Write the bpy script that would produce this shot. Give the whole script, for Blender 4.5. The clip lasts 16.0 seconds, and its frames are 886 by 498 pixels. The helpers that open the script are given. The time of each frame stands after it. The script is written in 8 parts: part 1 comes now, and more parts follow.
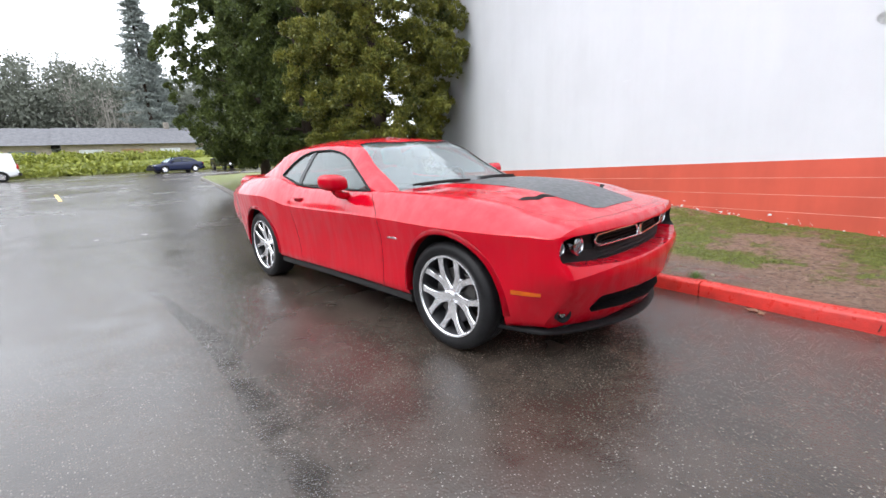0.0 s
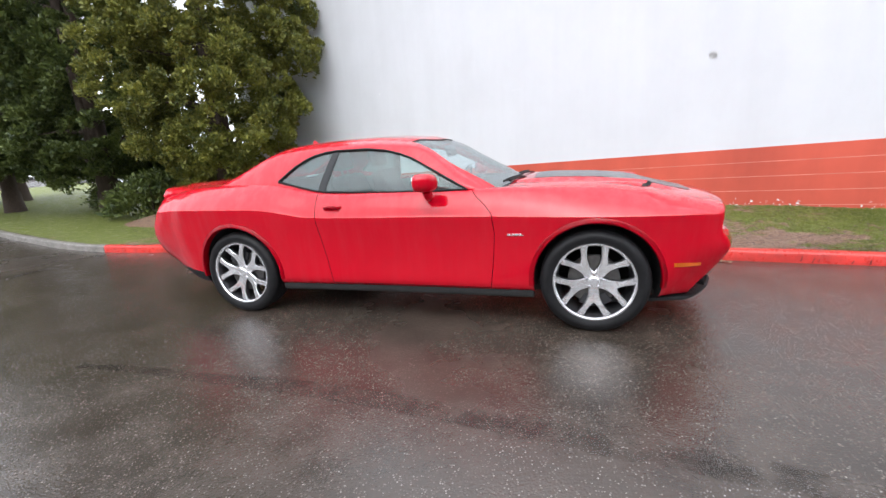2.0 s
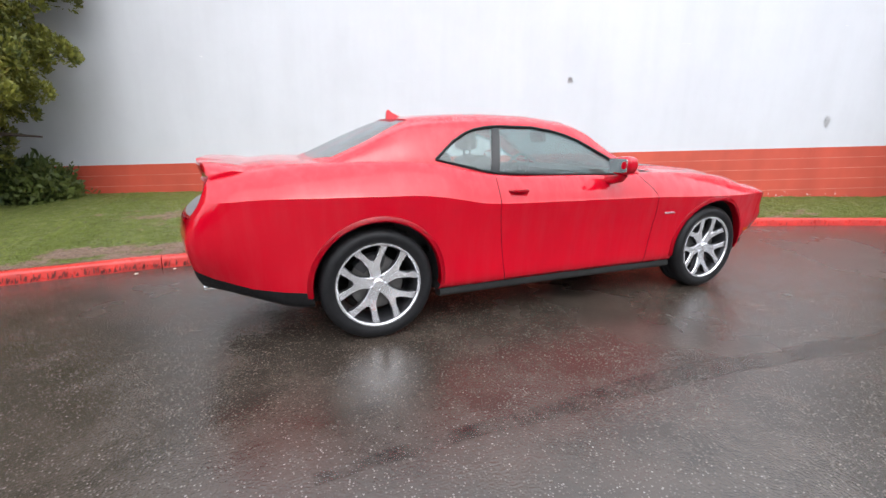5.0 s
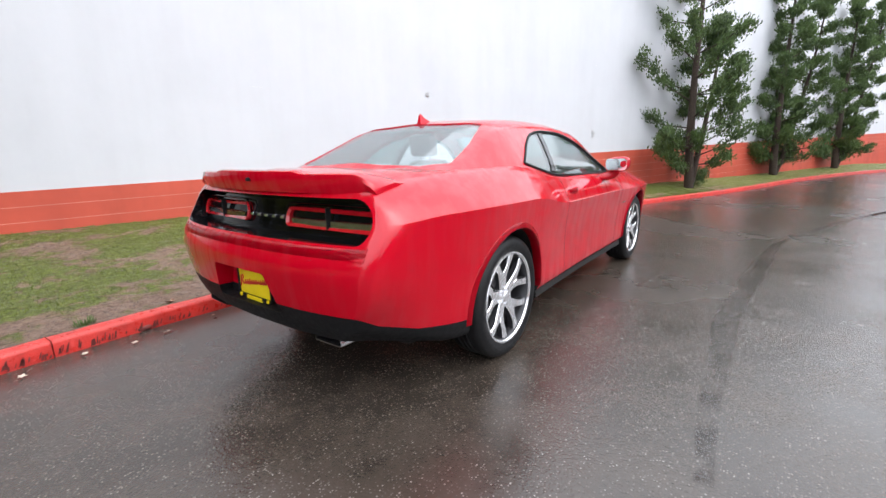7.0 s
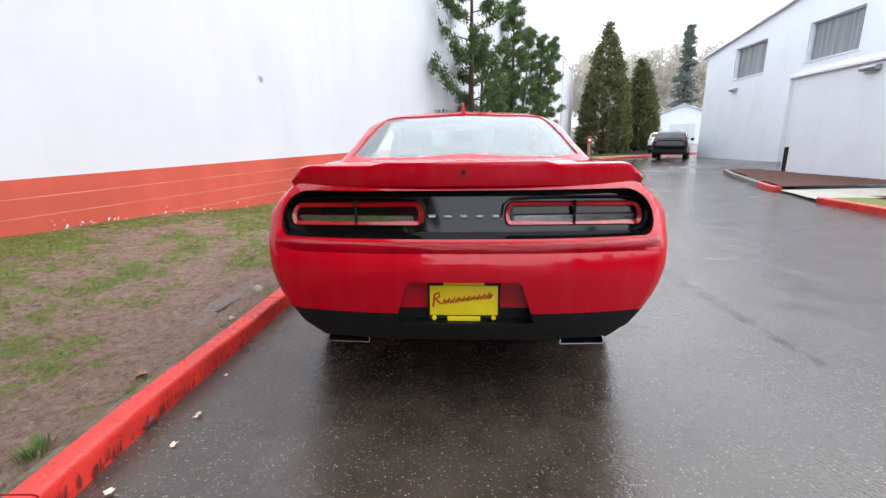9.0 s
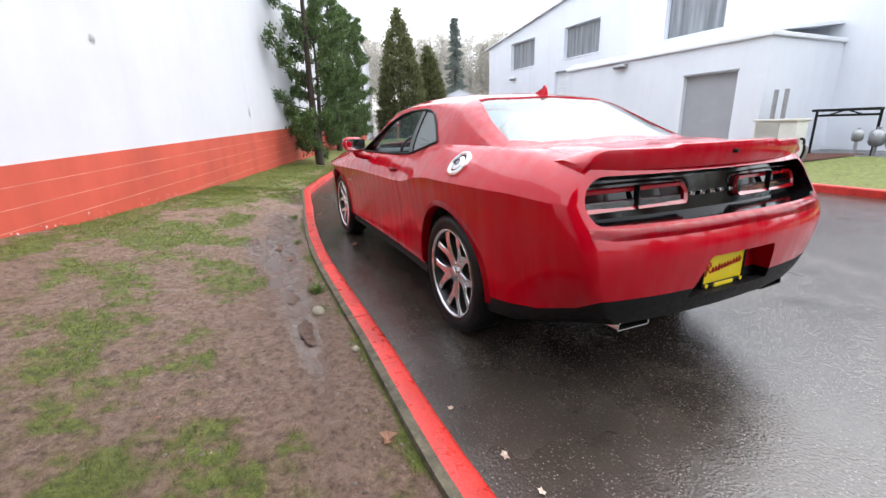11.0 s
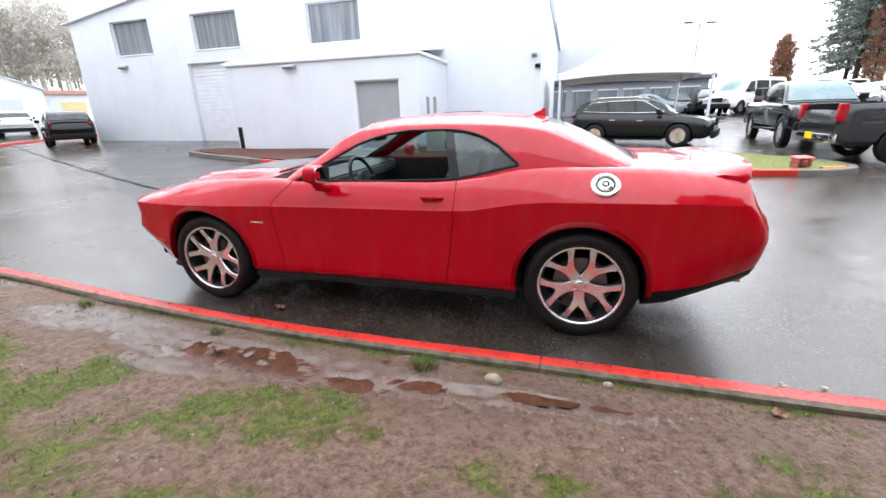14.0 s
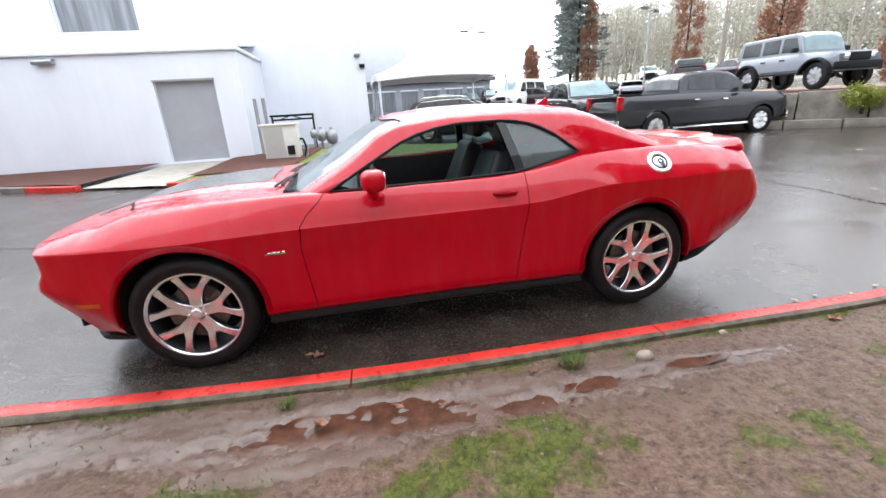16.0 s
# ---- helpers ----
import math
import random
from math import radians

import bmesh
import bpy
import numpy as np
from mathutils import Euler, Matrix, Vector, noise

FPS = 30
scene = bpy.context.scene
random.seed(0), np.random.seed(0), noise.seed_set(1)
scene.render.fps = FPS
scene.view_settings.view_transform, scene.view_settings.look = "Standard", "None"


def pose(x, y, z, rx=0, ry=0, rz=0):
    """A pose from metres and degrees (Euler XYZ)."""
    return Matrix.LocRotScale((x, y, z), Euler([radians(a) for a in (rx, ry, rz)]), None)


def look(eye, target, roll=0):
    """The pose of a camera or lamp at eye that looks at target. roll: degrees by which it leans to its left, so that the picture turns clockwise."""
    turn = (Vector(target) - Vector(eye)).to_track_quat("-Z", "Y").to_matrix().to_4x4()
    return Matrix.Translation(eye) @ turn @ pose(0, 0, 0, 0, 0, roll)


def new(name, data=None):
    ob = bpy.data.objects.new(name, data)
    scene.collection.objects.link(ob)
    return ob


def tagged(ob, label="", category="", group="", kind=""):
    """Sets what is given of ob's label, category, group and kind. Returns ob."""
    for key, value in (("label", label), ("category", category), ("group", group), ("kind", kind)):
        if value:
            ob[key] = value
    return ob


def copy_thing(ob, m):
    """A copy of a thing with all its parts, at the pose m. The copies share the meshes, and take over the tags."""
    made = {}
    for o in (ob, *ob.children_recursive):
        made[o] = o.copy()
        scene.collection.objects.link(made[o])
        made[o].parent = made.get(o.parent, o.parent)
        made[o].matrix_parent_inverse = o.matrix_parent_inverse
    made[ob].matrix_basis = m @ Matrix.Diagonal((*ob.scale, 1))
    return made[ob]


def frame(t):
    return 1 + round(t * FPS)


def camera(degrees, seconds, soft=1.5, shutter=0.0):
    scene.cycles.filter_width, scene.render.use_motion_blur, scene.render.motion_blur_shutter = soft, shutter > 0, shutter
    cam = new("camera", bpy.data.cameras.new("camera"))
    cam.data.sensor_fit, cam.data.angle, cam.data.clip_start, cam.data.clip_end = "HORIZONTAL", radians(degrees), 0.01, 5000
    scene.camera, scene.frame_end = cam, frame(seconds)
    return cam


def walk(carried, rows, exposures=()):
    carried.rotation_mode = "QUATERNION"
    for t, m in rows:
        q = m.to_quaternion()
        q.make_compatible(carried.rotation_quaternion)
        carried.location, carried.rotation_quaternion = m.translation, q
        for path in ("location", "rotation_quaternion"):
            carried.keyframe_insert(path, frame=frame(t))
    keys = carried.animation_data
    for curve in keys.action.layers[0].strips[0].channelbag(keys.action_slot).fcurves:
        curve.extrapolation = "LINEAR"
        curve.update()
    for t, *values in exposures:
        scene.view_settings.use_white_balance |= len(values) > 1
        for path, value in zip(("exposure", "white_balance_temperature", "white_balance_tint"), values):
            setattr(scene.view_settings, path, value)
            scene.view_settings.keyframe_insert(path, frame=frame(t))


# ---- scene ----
cam = camera(92.6, 16.0)
EXPOSURE = 1.52
PATH = [
    (0, (3.346, -2.75, 1.268), (1.944, -1.391, 0.834), -2.7),
    (0.5, (2.913, -3.064, 1.292), (1.66, -1.576, 0.827), -3.6),
    (1, (2.412, -3.41, 1.288), (1.334, -1.788, 0.831), -4.3),
    (1.5, (1.881, -3.641, 1.301), (1.024, -1.89, 0.856), -3.6),
    (2, (1.334, -3.832, 1.313), (0.747, -1.976, 0.857), -3.8),
    (2.5, (0.774, -3.92, 1.313), (0.41, -2.007, 0.858), -3.7),
    (3, (0.184, -3.953, 1.318), (0.069, -2.005, 0.877), -2.3),
    (3.5, (-0.42, -3.905, 1.316), (-0.259, -1.954, 0.908), -0.9),
    (4, (-0.982, -3.787, 1.294), (-0.646, -1.868, 0.842), -0.0),
    (4.5, (-1.552, -3.636, 1.283), (-1.013, -1.759, 0.85), -0.4),
    (5, (-2.06, -3.406, 1.252), (-1.328, -1.612, 0.758), 0.6),
    (5.2, (-2.268, -3.311, 1.256), (-1.424, -1.562, 0.777), 0.2),
    (7.3, (-3.804, -1.759, 1.184), (-2.15, -0.719, 0.753), -2.5),
    (7.5, (-3.923, -1.57, 1.208), (-2.213, -0.628, 0.775), -3.7),
    (8, (-4.095, -1.066, 1.197), (-2.265, -0.378, 0.773), -2.0),
    (8.5, (-4.197, -0.535, 1.19), (-2.294, -0.116, 0.738), -1.0),
    (9, (-4.209, 0.001, 1.186), (-2.266, 0.098, 0.724), -0.7),
    (9.5, (-4.156, 0.505, 1.179), (-2.218, 0.393, 0.7), 0.3),
    (10, (-4.086, 1.018, 1.191), (-2.178, 0.666, 0.706), 1.0),
    (10.2, (-4.024, 1.22, 1.177), (-2.135, 0.782, 0.685), 0.2),
    (12.3, (-2.831, 2.95, 1.376), (-1.602, 1.516, 0.717), -1.0),
    (12.5, (-2.67, 3.062, 1.394), (-1.548, 1.546, 0.726), -1.1),
    (13, (-2.235, 3.311, 1.441), (-1.298, 1.662, 0.805), -1.8),
    (13.5, (-1.796, 3.503, 1.462), (-1.044, 1.753, 0.853), -2.4),
    (14, (-1.336, 3.605, 1.486), (-0.803, 1.78, 0.865), -1.8),
    (14.5, (-0.846, 3.671, 1.496), (-0.496, 1.795, 0.897), -2.1),
    (15, (-0.399, 3.657, 1.495), (-0.275, 1.758, 0.878), -2.1),
    (15.5, (0.058, 3.635, 1.498), (-0.059, 1.748, 0.844), -1.8),
    (16, (0.398, 3.447, 1.484), (0.062, 1.585, 0.836), -3.4),
]
walk(cam, [(t, look(eye, target, roll)) for t, eye, target, roll in PATH], [(0.0, EXPOSURE), (9.5, EXPOSURE), (12.4, EXPOSURE + 0.21), (16.0, EXPOSURE + 0.29)])

# ---- world and sun ----
world = bpy.data.worlds.new("overcast_sky")
scene.world = world
world.use_nodes = True
wn, wl = world.node_tree.nodes, world.node_tree.links
sky = wn.new("ShaderNodeTexSky")
sky.sky_type, sky.sun_disc = "NISHITA", False
sky.sun_elevation, sky.sun_rotation = radians(55), radians(176)
sky.air_density, sky.dust_density, sky.ozone_density = 1.0, 6.0, 1.0
hsv = wn.new("ShaderNodeHueSaturation")
hsv.inputs["Saturation"].default_value = 0.10
wl.new(sky.outputs["Color"], hsv.inputs["Color"])
mixw = wn.new("ShaderNodeMix")
mixw.data_type = "RGBA"
mixw.inputs["Factor"].default_value = 0.75
wl.new(hsv.outputs["Color"], mixw.inputs["A"])
mixw.inputs["B"].default_value = (8.2, 8.7, 9.6, 1)
wl.new(mixw.outputs["Result"], wn["Background"].inputs["Color"])
wn["Background"].inputs["Strength"].default_value = 0.12
sun = new("sun", bpy.data.lights.new("sun", "SUN"))
sun.data.energy, sun.data.angle, sun.data.color = 0.28, radians(60), (1.0, 0.99, 0.98)
sun.matrix_world = look((0.5, -7.0, 10), (0, 0, 0))

# ---- materials ----
def nodes_of(name):
    m = bpy.data.materials.new(name)
    m.use_nodes = True
    t = m.node_tree
    return m, t.nodes, t.links, t.nodes["Principled BSDF"]


def noise_node(n, l, scale, detail=4.0, rough=0.55, stretch=None, coord="Object"):
    tc = n.new("ShaderNodeTexCoord")
    tx = n.new("ShaderNodeTexNoise")
    tx.inputs["Scale"].default_value = scale
    tx.inputs["Detail"].default_value = detail
    tx.inputs["Roughness"].default_value = rough
    if stretch:
        mp = n.new("ShaderNodeMapping")
        mp.inputs["Scale"].default_value = stretch
        l.new(tc.outputs[coord], mp.inputs["Vector"])
        l.new(mp.outputs["Vector"], tx.inputs["Vector"])
    else:
        l.new(tc.outputs[coord], tx.inputs["Vector"])
    return tx


def ramp(n, l, source, stops):
    r = n.new("ShaderNodeValToRGB")
    e = r.color_ramp.elements
    while len(e) < len(stops):
        e.new(0.5)
    for i, (p, c) in enumerate(stops):
        e[i].position = p
        e[i].color = (*c, 1) if len(c) == 3 else c
    l.new(source, r.inputs["Fac"])
    return r


def grey(v):
    return (v, v, v)


def bump_on(n, l, bsdf, source, strength, distance=0.01, socket="Normal"):
    b = n.new("ShaderNodeBump")
    b.inputs["Strength"].default_value = strength
    b.inputs["Distance"].default_value = distance
    l.new(source, b.inputs["Height"])
    l.new(b.outputs["Normal"], bsdf.inputs[socket])
    return b


def mat(name, color, rough=0.5, metal=0.0, vary=0.2, scale=6.0, bump=0.0, bscale=120.0, dist=0.004, coat=0.0, spec=0.5, stretch=None, rvary=0.1):
    """A plain surface with uneven colour and gloss, and fine relief."""
    m, n, l, b = nodes_of(name)
    b.inputs["Metallic"].default_value = metal
    b.inputs["Specular IOR Level"].default_value = spec
    b.inputs["Coat Weight"].default_value = coat
    b.inputs["Coat Roughness"].default_value = 0.05
    nz = noise_node(n, l, scale, 6, 0.6, stretch)
    lo = tuple(max(0, c * (1 - vary)) for c in color)
    hi = tuple(min(1, c * (1 + vary)) for c in color)
    l.new(ramp(n, l, nz.outputs["Fac"], [(0.3, lo), (0.7, hi)]).outputs["Color"], b.inputs["Base Color"])
    nr = noise_node(n, l, scale * 4.3, 5, 0.6, stretch)
    l.new(ramp(n, l, nr.outputs["Fac"], [(0.3, grey(max(0.02, rough - rvary))), (0.7, grey(min(1, rough + rvary)))]).outputs["Color"], b.inputs["Roughness"])
    if bump:
        bump_on(n, l, b, noise_node(n, l, bscale, 4, 0.6).outputs["Fac"], bump, dist)
    return m


def glass_mat(name, tint, film=0.0):
    """Clear glass that lets part of the light straight through."""
    m, n, l, b = nodes_of(name)
    out = n["Material Output"]
    tr = n.new("ShaderNodeBsdfTransparent")
    tr.inputs["Color"].default_value = (*tint, 1)
    gl = n.new("ShaderNodeBsdfGlossy")
    gl.inputs["Roughness"].default_value = 0.02
    nz = noise_node(n, l, 260, 3, 0.6)
    bp = n.new("ShaderNodeBump")
    bp.inputs["Strength"].default_value = 0.05
    bp.inputs["Distance"].default_value = 0.001
    l.new(nz.outputs["Fac"], bp.inputs["Height"])
    l.new(bp.outputs["Normal"], gl.inputs["Normal"])
    fr = n.new("ShaderNodeLayerWeight")
    fr.inputs["Blend"].default_value = 0.5
    pw = n.new("ShaderNodeMath")
    pw.operation = "POWER"
    l.new(fr.outputs["Facing"], pw.inputs[0])
    pw.inputs[1].default_value = 3.0
    ma = n.new("ShaderNodeMath")
    ma.operation = "MULTIPLY_ADD"
    l.new(pw.outputs[0], ma.inputs[0])
    ma.inputs[1].default_value, ma.inputs[2].default_value = 0.62, 0.06
    # fine rain drops that scatter the daylight
    df = n.new("ShaderNodeBsdfDiffuse")
    df.inputs["Color"].default_value = (0.80, 0.84, 0.85, 1)
    wet = n.new("ShaderNodeMixShader")
    drops = noise_node(n, l, 140, 3, 0.6)
    l.new(ramp(n, l, drops.outputs["Fac"], [(0.40, grey(film * 0.5)), (0.62, grey(film * 1.8))]).outputs["Color"], wet.inputs["Fac"])
    l.new(tr.outputs["BSDF"], wet.inputs[1])
    l.new(df.outputs["BSDF"], wet.inputs[2])
    mx = n.new("ShaderNodeMixShader")
    l.new(ma.outputs[0], mx.inputs["Fac"])
    l.new(wet.outputs["Shader"], mx.inputs[1])
    l.new(gl.outputs["BSDF"], mx.inputs[2])
    l.new(mx.outputs["Shader"], out.inputs["Surface"])
    return m


def paint_mat(name, color, wet=True, flake=0.0):
    """Car paint under clear coat, wet with rain that runs down in streaks."""
    m, n, l, b = nodes_of(name)
    nz = noise_node(n, l, 1.7, 3)
    lo = tuple(c * 0.93 for c in color)
    l.new(ramp(n, l, nz.outputs["Fac"], [(0.3, lo), (0.7, color)]).outputs["Color"], b.inputs["Base Color"])
    b.inputs["Roughness"].default_value = 0.5
    b.inputs["Specular IOR Level"].default_value = 0.0
    b.inputs["Metallic"].default_value = flake
    b.inputs["Coat Weight"].default_value = 1.0
    # wet coat: IOR set by upward tilt, building extra sky sheen into the paint
    geo = n.new("ShaderNodeNewGeometry")
    sep = n.new("ShaderNodeSeparateXYZ")
    l.new(geo.outputs["Normal"], sep.inputs["Vector"])
    film = n.new("ShaderNodeMapRange")
    film.inputs["From Min"].default_value, film.inputs["From Max"].default_value = 0.05, 0.42
    film.inputs["To Min"].default_value, film.inputs["To Max"].default_value = 1.34, 1.54
    l.new(sep.outputs["Z"], film.inputs["Value"])
    l.new(film.outputs["Result"], b.inputs["Coat IOR"])
    if wet:
        st = noise_node(n, l, 1.0, 5, 0.6, (13, 13, 1.4))
        l.new(ramp(n, l, st.outputs["Fac"], [(0.45, grey(0.01)), (0.72, grey(0.10))]).outputs["Color"], b.inputs["Coat Roughness"])
        l.new(ramp(n, l, st.outputs["Fac"], [(0.45, grey(0.0)), (0.75, grey(0.12))]).outputs["Color"], b.inputs["Specular IOR Level"])
        dr = n.new("ShaderNodeTexVoronoi")
        dr.inputs["Scale"].default_value = 170
        tc = n.new("ShaderNodeTexCoord")
        l.new(tc.outputs["Object"], dr.inputs["Vector"])
        rp = ramp(n, l, dr.outputs["Distance"], [(0.0, grey(1)), (0.34, grey(0))])
        bp = bump_on(n, l, b, rp.outputs["Color"], 0.035, 0.002, "Coat Normal")
        # beads of rain stand on the level panels
        beads = n.new("ShaderNodeMapRange")
        beads.inputs["From Min"].default_value, beads.inputs["From Max"].default_value = 0.5, 0.95
        beads.inputs["To Min"].default_value, beads.inputs["To Max"].default_value = 0.035, 0.55
        l.new(sep.outputs["Z"], beads.inputs["Value"])
        l.new(beads.outputs["Result"], bp.inputs["Strength"])
    else:
        b.inputs["Coat Roughness"].default_value = 0.05
    return m


RED = paint_mat("red_paint", (0.49, 0.0010, 0.013), True, 0.0)
BLACK = mat("black_plastic", (0.007, 0.007, 0.008), 0.6, 0, 0.3, 9, 0.15, 300, 0.001, spec=0.25)
GLOSS_BLACK = mat("gloss_black", (0.005, 0.005, 0.006), 0.07, 0, 0.3, 5, rvary=0.03, spec=0.45)
WELL = mat("wheel_well_liner", (0.008, 0.008, 0.008), 0.9, 0, 0.4, 14, 0.3, 90)
RUBBER = mat("tyre_rubber", (0.009, 0.009, 0.010), 0.5, 0, 0.3, 20, 0.2, 220, 0.002, rvary=0.15, spec=0.25)
ALLOY = mat("polished_alloy", (0.84, 0.84, 0.86), 0.20, 0.85, 0.03, 3, rvary=0.03)
ALLOY_DARK = mat("dark_grey_alloy", (0.05, 0.05, 0.055), 0.4, 0.5, 0.2, 12)
CHROME = mat("chrome", (0.78, 0.78, 0.80), 0.07, 1.0, 0.05, 9, rvary=0.04)
STEEL = mat("brake_steel", (0.16, 0.155, 0.15), 0.45, 0.9, 0.2, 20)
SATIN = mat("satin_grey_decal", (0.045, 0.05, 0.055), 0.38, 0, 0.25, 7, rvary=0.1, coat=0.3)
LEATHER = mat("black_leather", (0.018, 0.018, 0.019), 0.42, 0, 0.3, 14, 0.25, 160, 0.002)
GLASS = glass_mat("car_glass", (0.74, 0.83, 0.84), 0.07)
GLASS_SIDE = glass_mat("car_side_glass", (0.52, 0.62, 0.61), 0.035)
LENS = glass_mat("lamp_lens", (0.85, 0.88, 0.9))
TAIL_RED = mat("tail_lamp_red", (0.42, 0.006, 0.012), 0.15, 0, 0.15, 9, rvary=0.05, coat=0.8)
TAIL_DARK = mat("tail_lamp_smoke", (0.020, 0.005, 0.006), 0.08, 0, 0.15, 9, rvary=0.04, spec=0.2)
AMBER = mat("amber_lens", (0.75, 0.17, 0.015), 0.2, 0, 0.1, 20, coat=0.6)
YELLOW = mat("yellow_plate", (0.85, 0.66, 0.01), 0.4, 0, 0.06, 9)
INK_RED = mat("red_ink", (0.55, 0.03, 0.02), 0.5, 0, 0.05)
REFLECTOR = mat("lamp_reflector", (0.6, 0.6, 0.62), 0.15, 1.0, 0.1, 30)


def asphalt():
    m, n, l, b = nodes_of("wet_asphalt")
    big = noise_node(n, l, 0.35, 5, 0.6)
    mid = noise_node(n, l, 2.6, 6, 0.65)
    fine = noise_node(n, l, 95, 3, 0.6)
    chip = n.new("ShaderNodeTexVoronoi")
    chip.inputs["Scale"].default_value = 92
    chip.inputs["Randomness"].default_value = 1.0
    tc = n.new("ShaderNodeTexCoord")
    l.new(tc.outputs["Object"], chip.inputs["Vector"])
    base = ramp(n, l, mid.outputs["Fac"], [(0.3, (0.030, 0.023, 0.018)), (0.7, (0.060, 0.047, 0.038))])
    rnd = ramp(n, l, chip.outputs["Color"], [(0.46, grey(0)), (0.80, grey(1))])
    near = ramp(n, l, chip.outputs["Distance"], [(0.30, grey(1)), (0.42, grey(0))])
    patchy = n.new("ShaderNodeMath")
    patchy.operation = "MULTIPLY"
    both = n.new("ShaderNodeMath")
    both.operation = "MULTIPLY"
    l.new(rnd.outputs["Color"], both.inputs[0])
    l.new(near.outputs["Color"], patchy.inputs[0])
    l.new(ramp(n, l, noise_node(n, l, 6.5, 4, 0.7).outputs["Fac"], [(0.36, grey(0.35)), (0.56, grey(1))]).outputs["Color"], patchy.inputs[1])
    l.new(patchy.outputs[0], both.inputs[1])
    mx = n.new("ShaderNodeMix")
    mx.data_type = "RGBA"
    l.new(both.outputs[0], mx.inputs["Factor"])
    l.new(base.outputs["Color"], mx.inputs["A"])
    tone = ramp(n, l, chip.outputs["Color"], [(0.50, (0.075, 0.062, 0.052)), (0.80, (0.150, 0.130, 0.115)), (1.0, (0.28, 0.26, 0.24))])
    l.new(tone.outputs["Color"], mx.inputs["B"])
    l.new(mx.outputs["Result"], b.inputs["Base Color"])
    l.new(ramp(n, l, big.outputs["Fac"], [(0.32, grey(0.14)), (0.66, grey(0.30))]).outputs["Color"], b.inputs["Roughness"])
    b.inputs["IOR"].default_value = 1.64
    add = n.new("ShaderNodeMath")
    add.operation = "ADD"
    l.new(chip.outputs["Distance"], add.inputs[0])
    l.new(fine.outputs["Fac"], add.inputs[1])
    st = ramp(n, l, mid.outputs["Fac"], [(0.35, grey(0.13)), (0.65, grey(0.40))])
    bp = bump_on(n, l, b, add.outputs[0], 0.3, 0.004)
    l.new(st.outputs["Color"], bp.inputs["Strength"])
    return m


def lawn_mat():
    m, n, l, b = nodes_of("thin_lawn_and_mud")
    mid = noise_node(n, l, 7, 6, 0.7)
    fine = noise_node(n, l, 75, 4, 0.65)
    grain = noise_node(n, l, 24, 8, 0.8)
    mud = ramp(n, l, grain.outputs["Fac"], [(0.34, (0.062, 0.038, 0.028)), (0.47, (0.225, 0.138, 0.100)), (0.68, (0.41, 0.285, 0.215))])
    grass = ramp(n, l, grain.outputs["Fac"], [(0.34, (0.045, 0.045, 0.014)), (0.5, (0.135, 0.160, 0.030)), (0.68, (0.27, 0.30, 0.065))])
    cover = n.new("ShaderNodeAttribute")
    cover.attribute_name = "cover"
    mixed = n.new("ShaderNodeMath")
    mixed.operation = "MULTIPLY_ADD"
    l.new(fine.outputs["Fac"], mixed.inputs[0])
    mixed.inputs[1].default_value = 0.9
    l.new(cover.outputs["Fac"], mixed.inputs[2])
    thatch = ramp(n, l, grain.outputs["Fac"], [(0.34, (0.060, 0.042, 0.018)), (0.5, (0.185, 0.140, 0.062)), (0.68, (0.33, 0.265, 0.125))])
    dry = n.new("ShaderNodeMix")
    dry.data_type = "RGBA"
    l.new(ramp(n, l, mixed.outputs[0], [(0.52, grey(0)), (0.80, grey(1))]).outputs["Color"], dry.inputs["Factor"])
    l.new(mud.outputs["Color"], dry.inputs["A"])
    l.new(thatch.outputs["Color"], dry.inputs["B"])
    fac = ramp(n, l, mixed.outputs[0], [(0.80, grey(0)), (1.08, grey(1))])
    mx = n.new("ShaderNodeMix")
    mx.data_type = "RGBA"
    l.new(fac.outputs["Color"], mx.inputs["Factor"])
    l.new(dry.outputs["Result"], mx.inputs["A"])
    l.new(grass.outputs["Color"], mx.inputs["B"])
    soak = n.new("ShaderNodeMix")
    soak.data_type = "RGBA"
    soak.inputs["B"].default_value = (0.085, 0.060, 0.050, 1)
    l.new(mx.outputs["Result"], soak.inputs["A"])
    l.new(soak.outputs["Result"], b.inputs["Base Color"])
    rg = ramp(n, l, mid.outputs["Fac"], [(0.36, grey(0.34)), (0.6, grey(0.7))])
    wet = n.new("ShaderNodeAttribute")
    wet.attribute_name = "wet"
    wmix = n.new("ShaderNodeMath")
    wmix.operation = "MULTIPLY_ADD"
    l.new(grain.outputs["Fac"], wmix.inputs[0])
    wmix.inputs[1].default_value = 1.1
    l.new(wet.outputs["Fac"], wmix.inputs[2])
    l.new(ramp(n, l, wmix.outputs[0], [(0.7, grey(0)), (1.25, grey(0.85))]).outputs["Color"], soak.inputs["Factor"])
    wr = ramp(n, l, wmix.outputs[0], [(0.75, grey(1.0)), (1.35, grey(0.40))])
    rmul = n.new("ShaderNodeMath")
    rmul.operation = "MULTIPLY"
    l.new(rg.outputs["Color"], rmul.inputs[0])
    l.new(wr.outputs["Color"], rmul.inputs[1])
    l.new(rmul.outputs[0], b.inputs["Roughness"])
    b.inputs["Specular IOR Level"].default_value = 0.4
    bm_ = bump_on(n, l, b, grain.outputs["Fac"], 1.0, 0.05)
    l.new(ramp(n, l, wmix.outputs[0], [(0.8, grey(1.0)), (1.35, grey(0.16))]).outputs["Color"], bm_.inputs["Strength"])
    return m


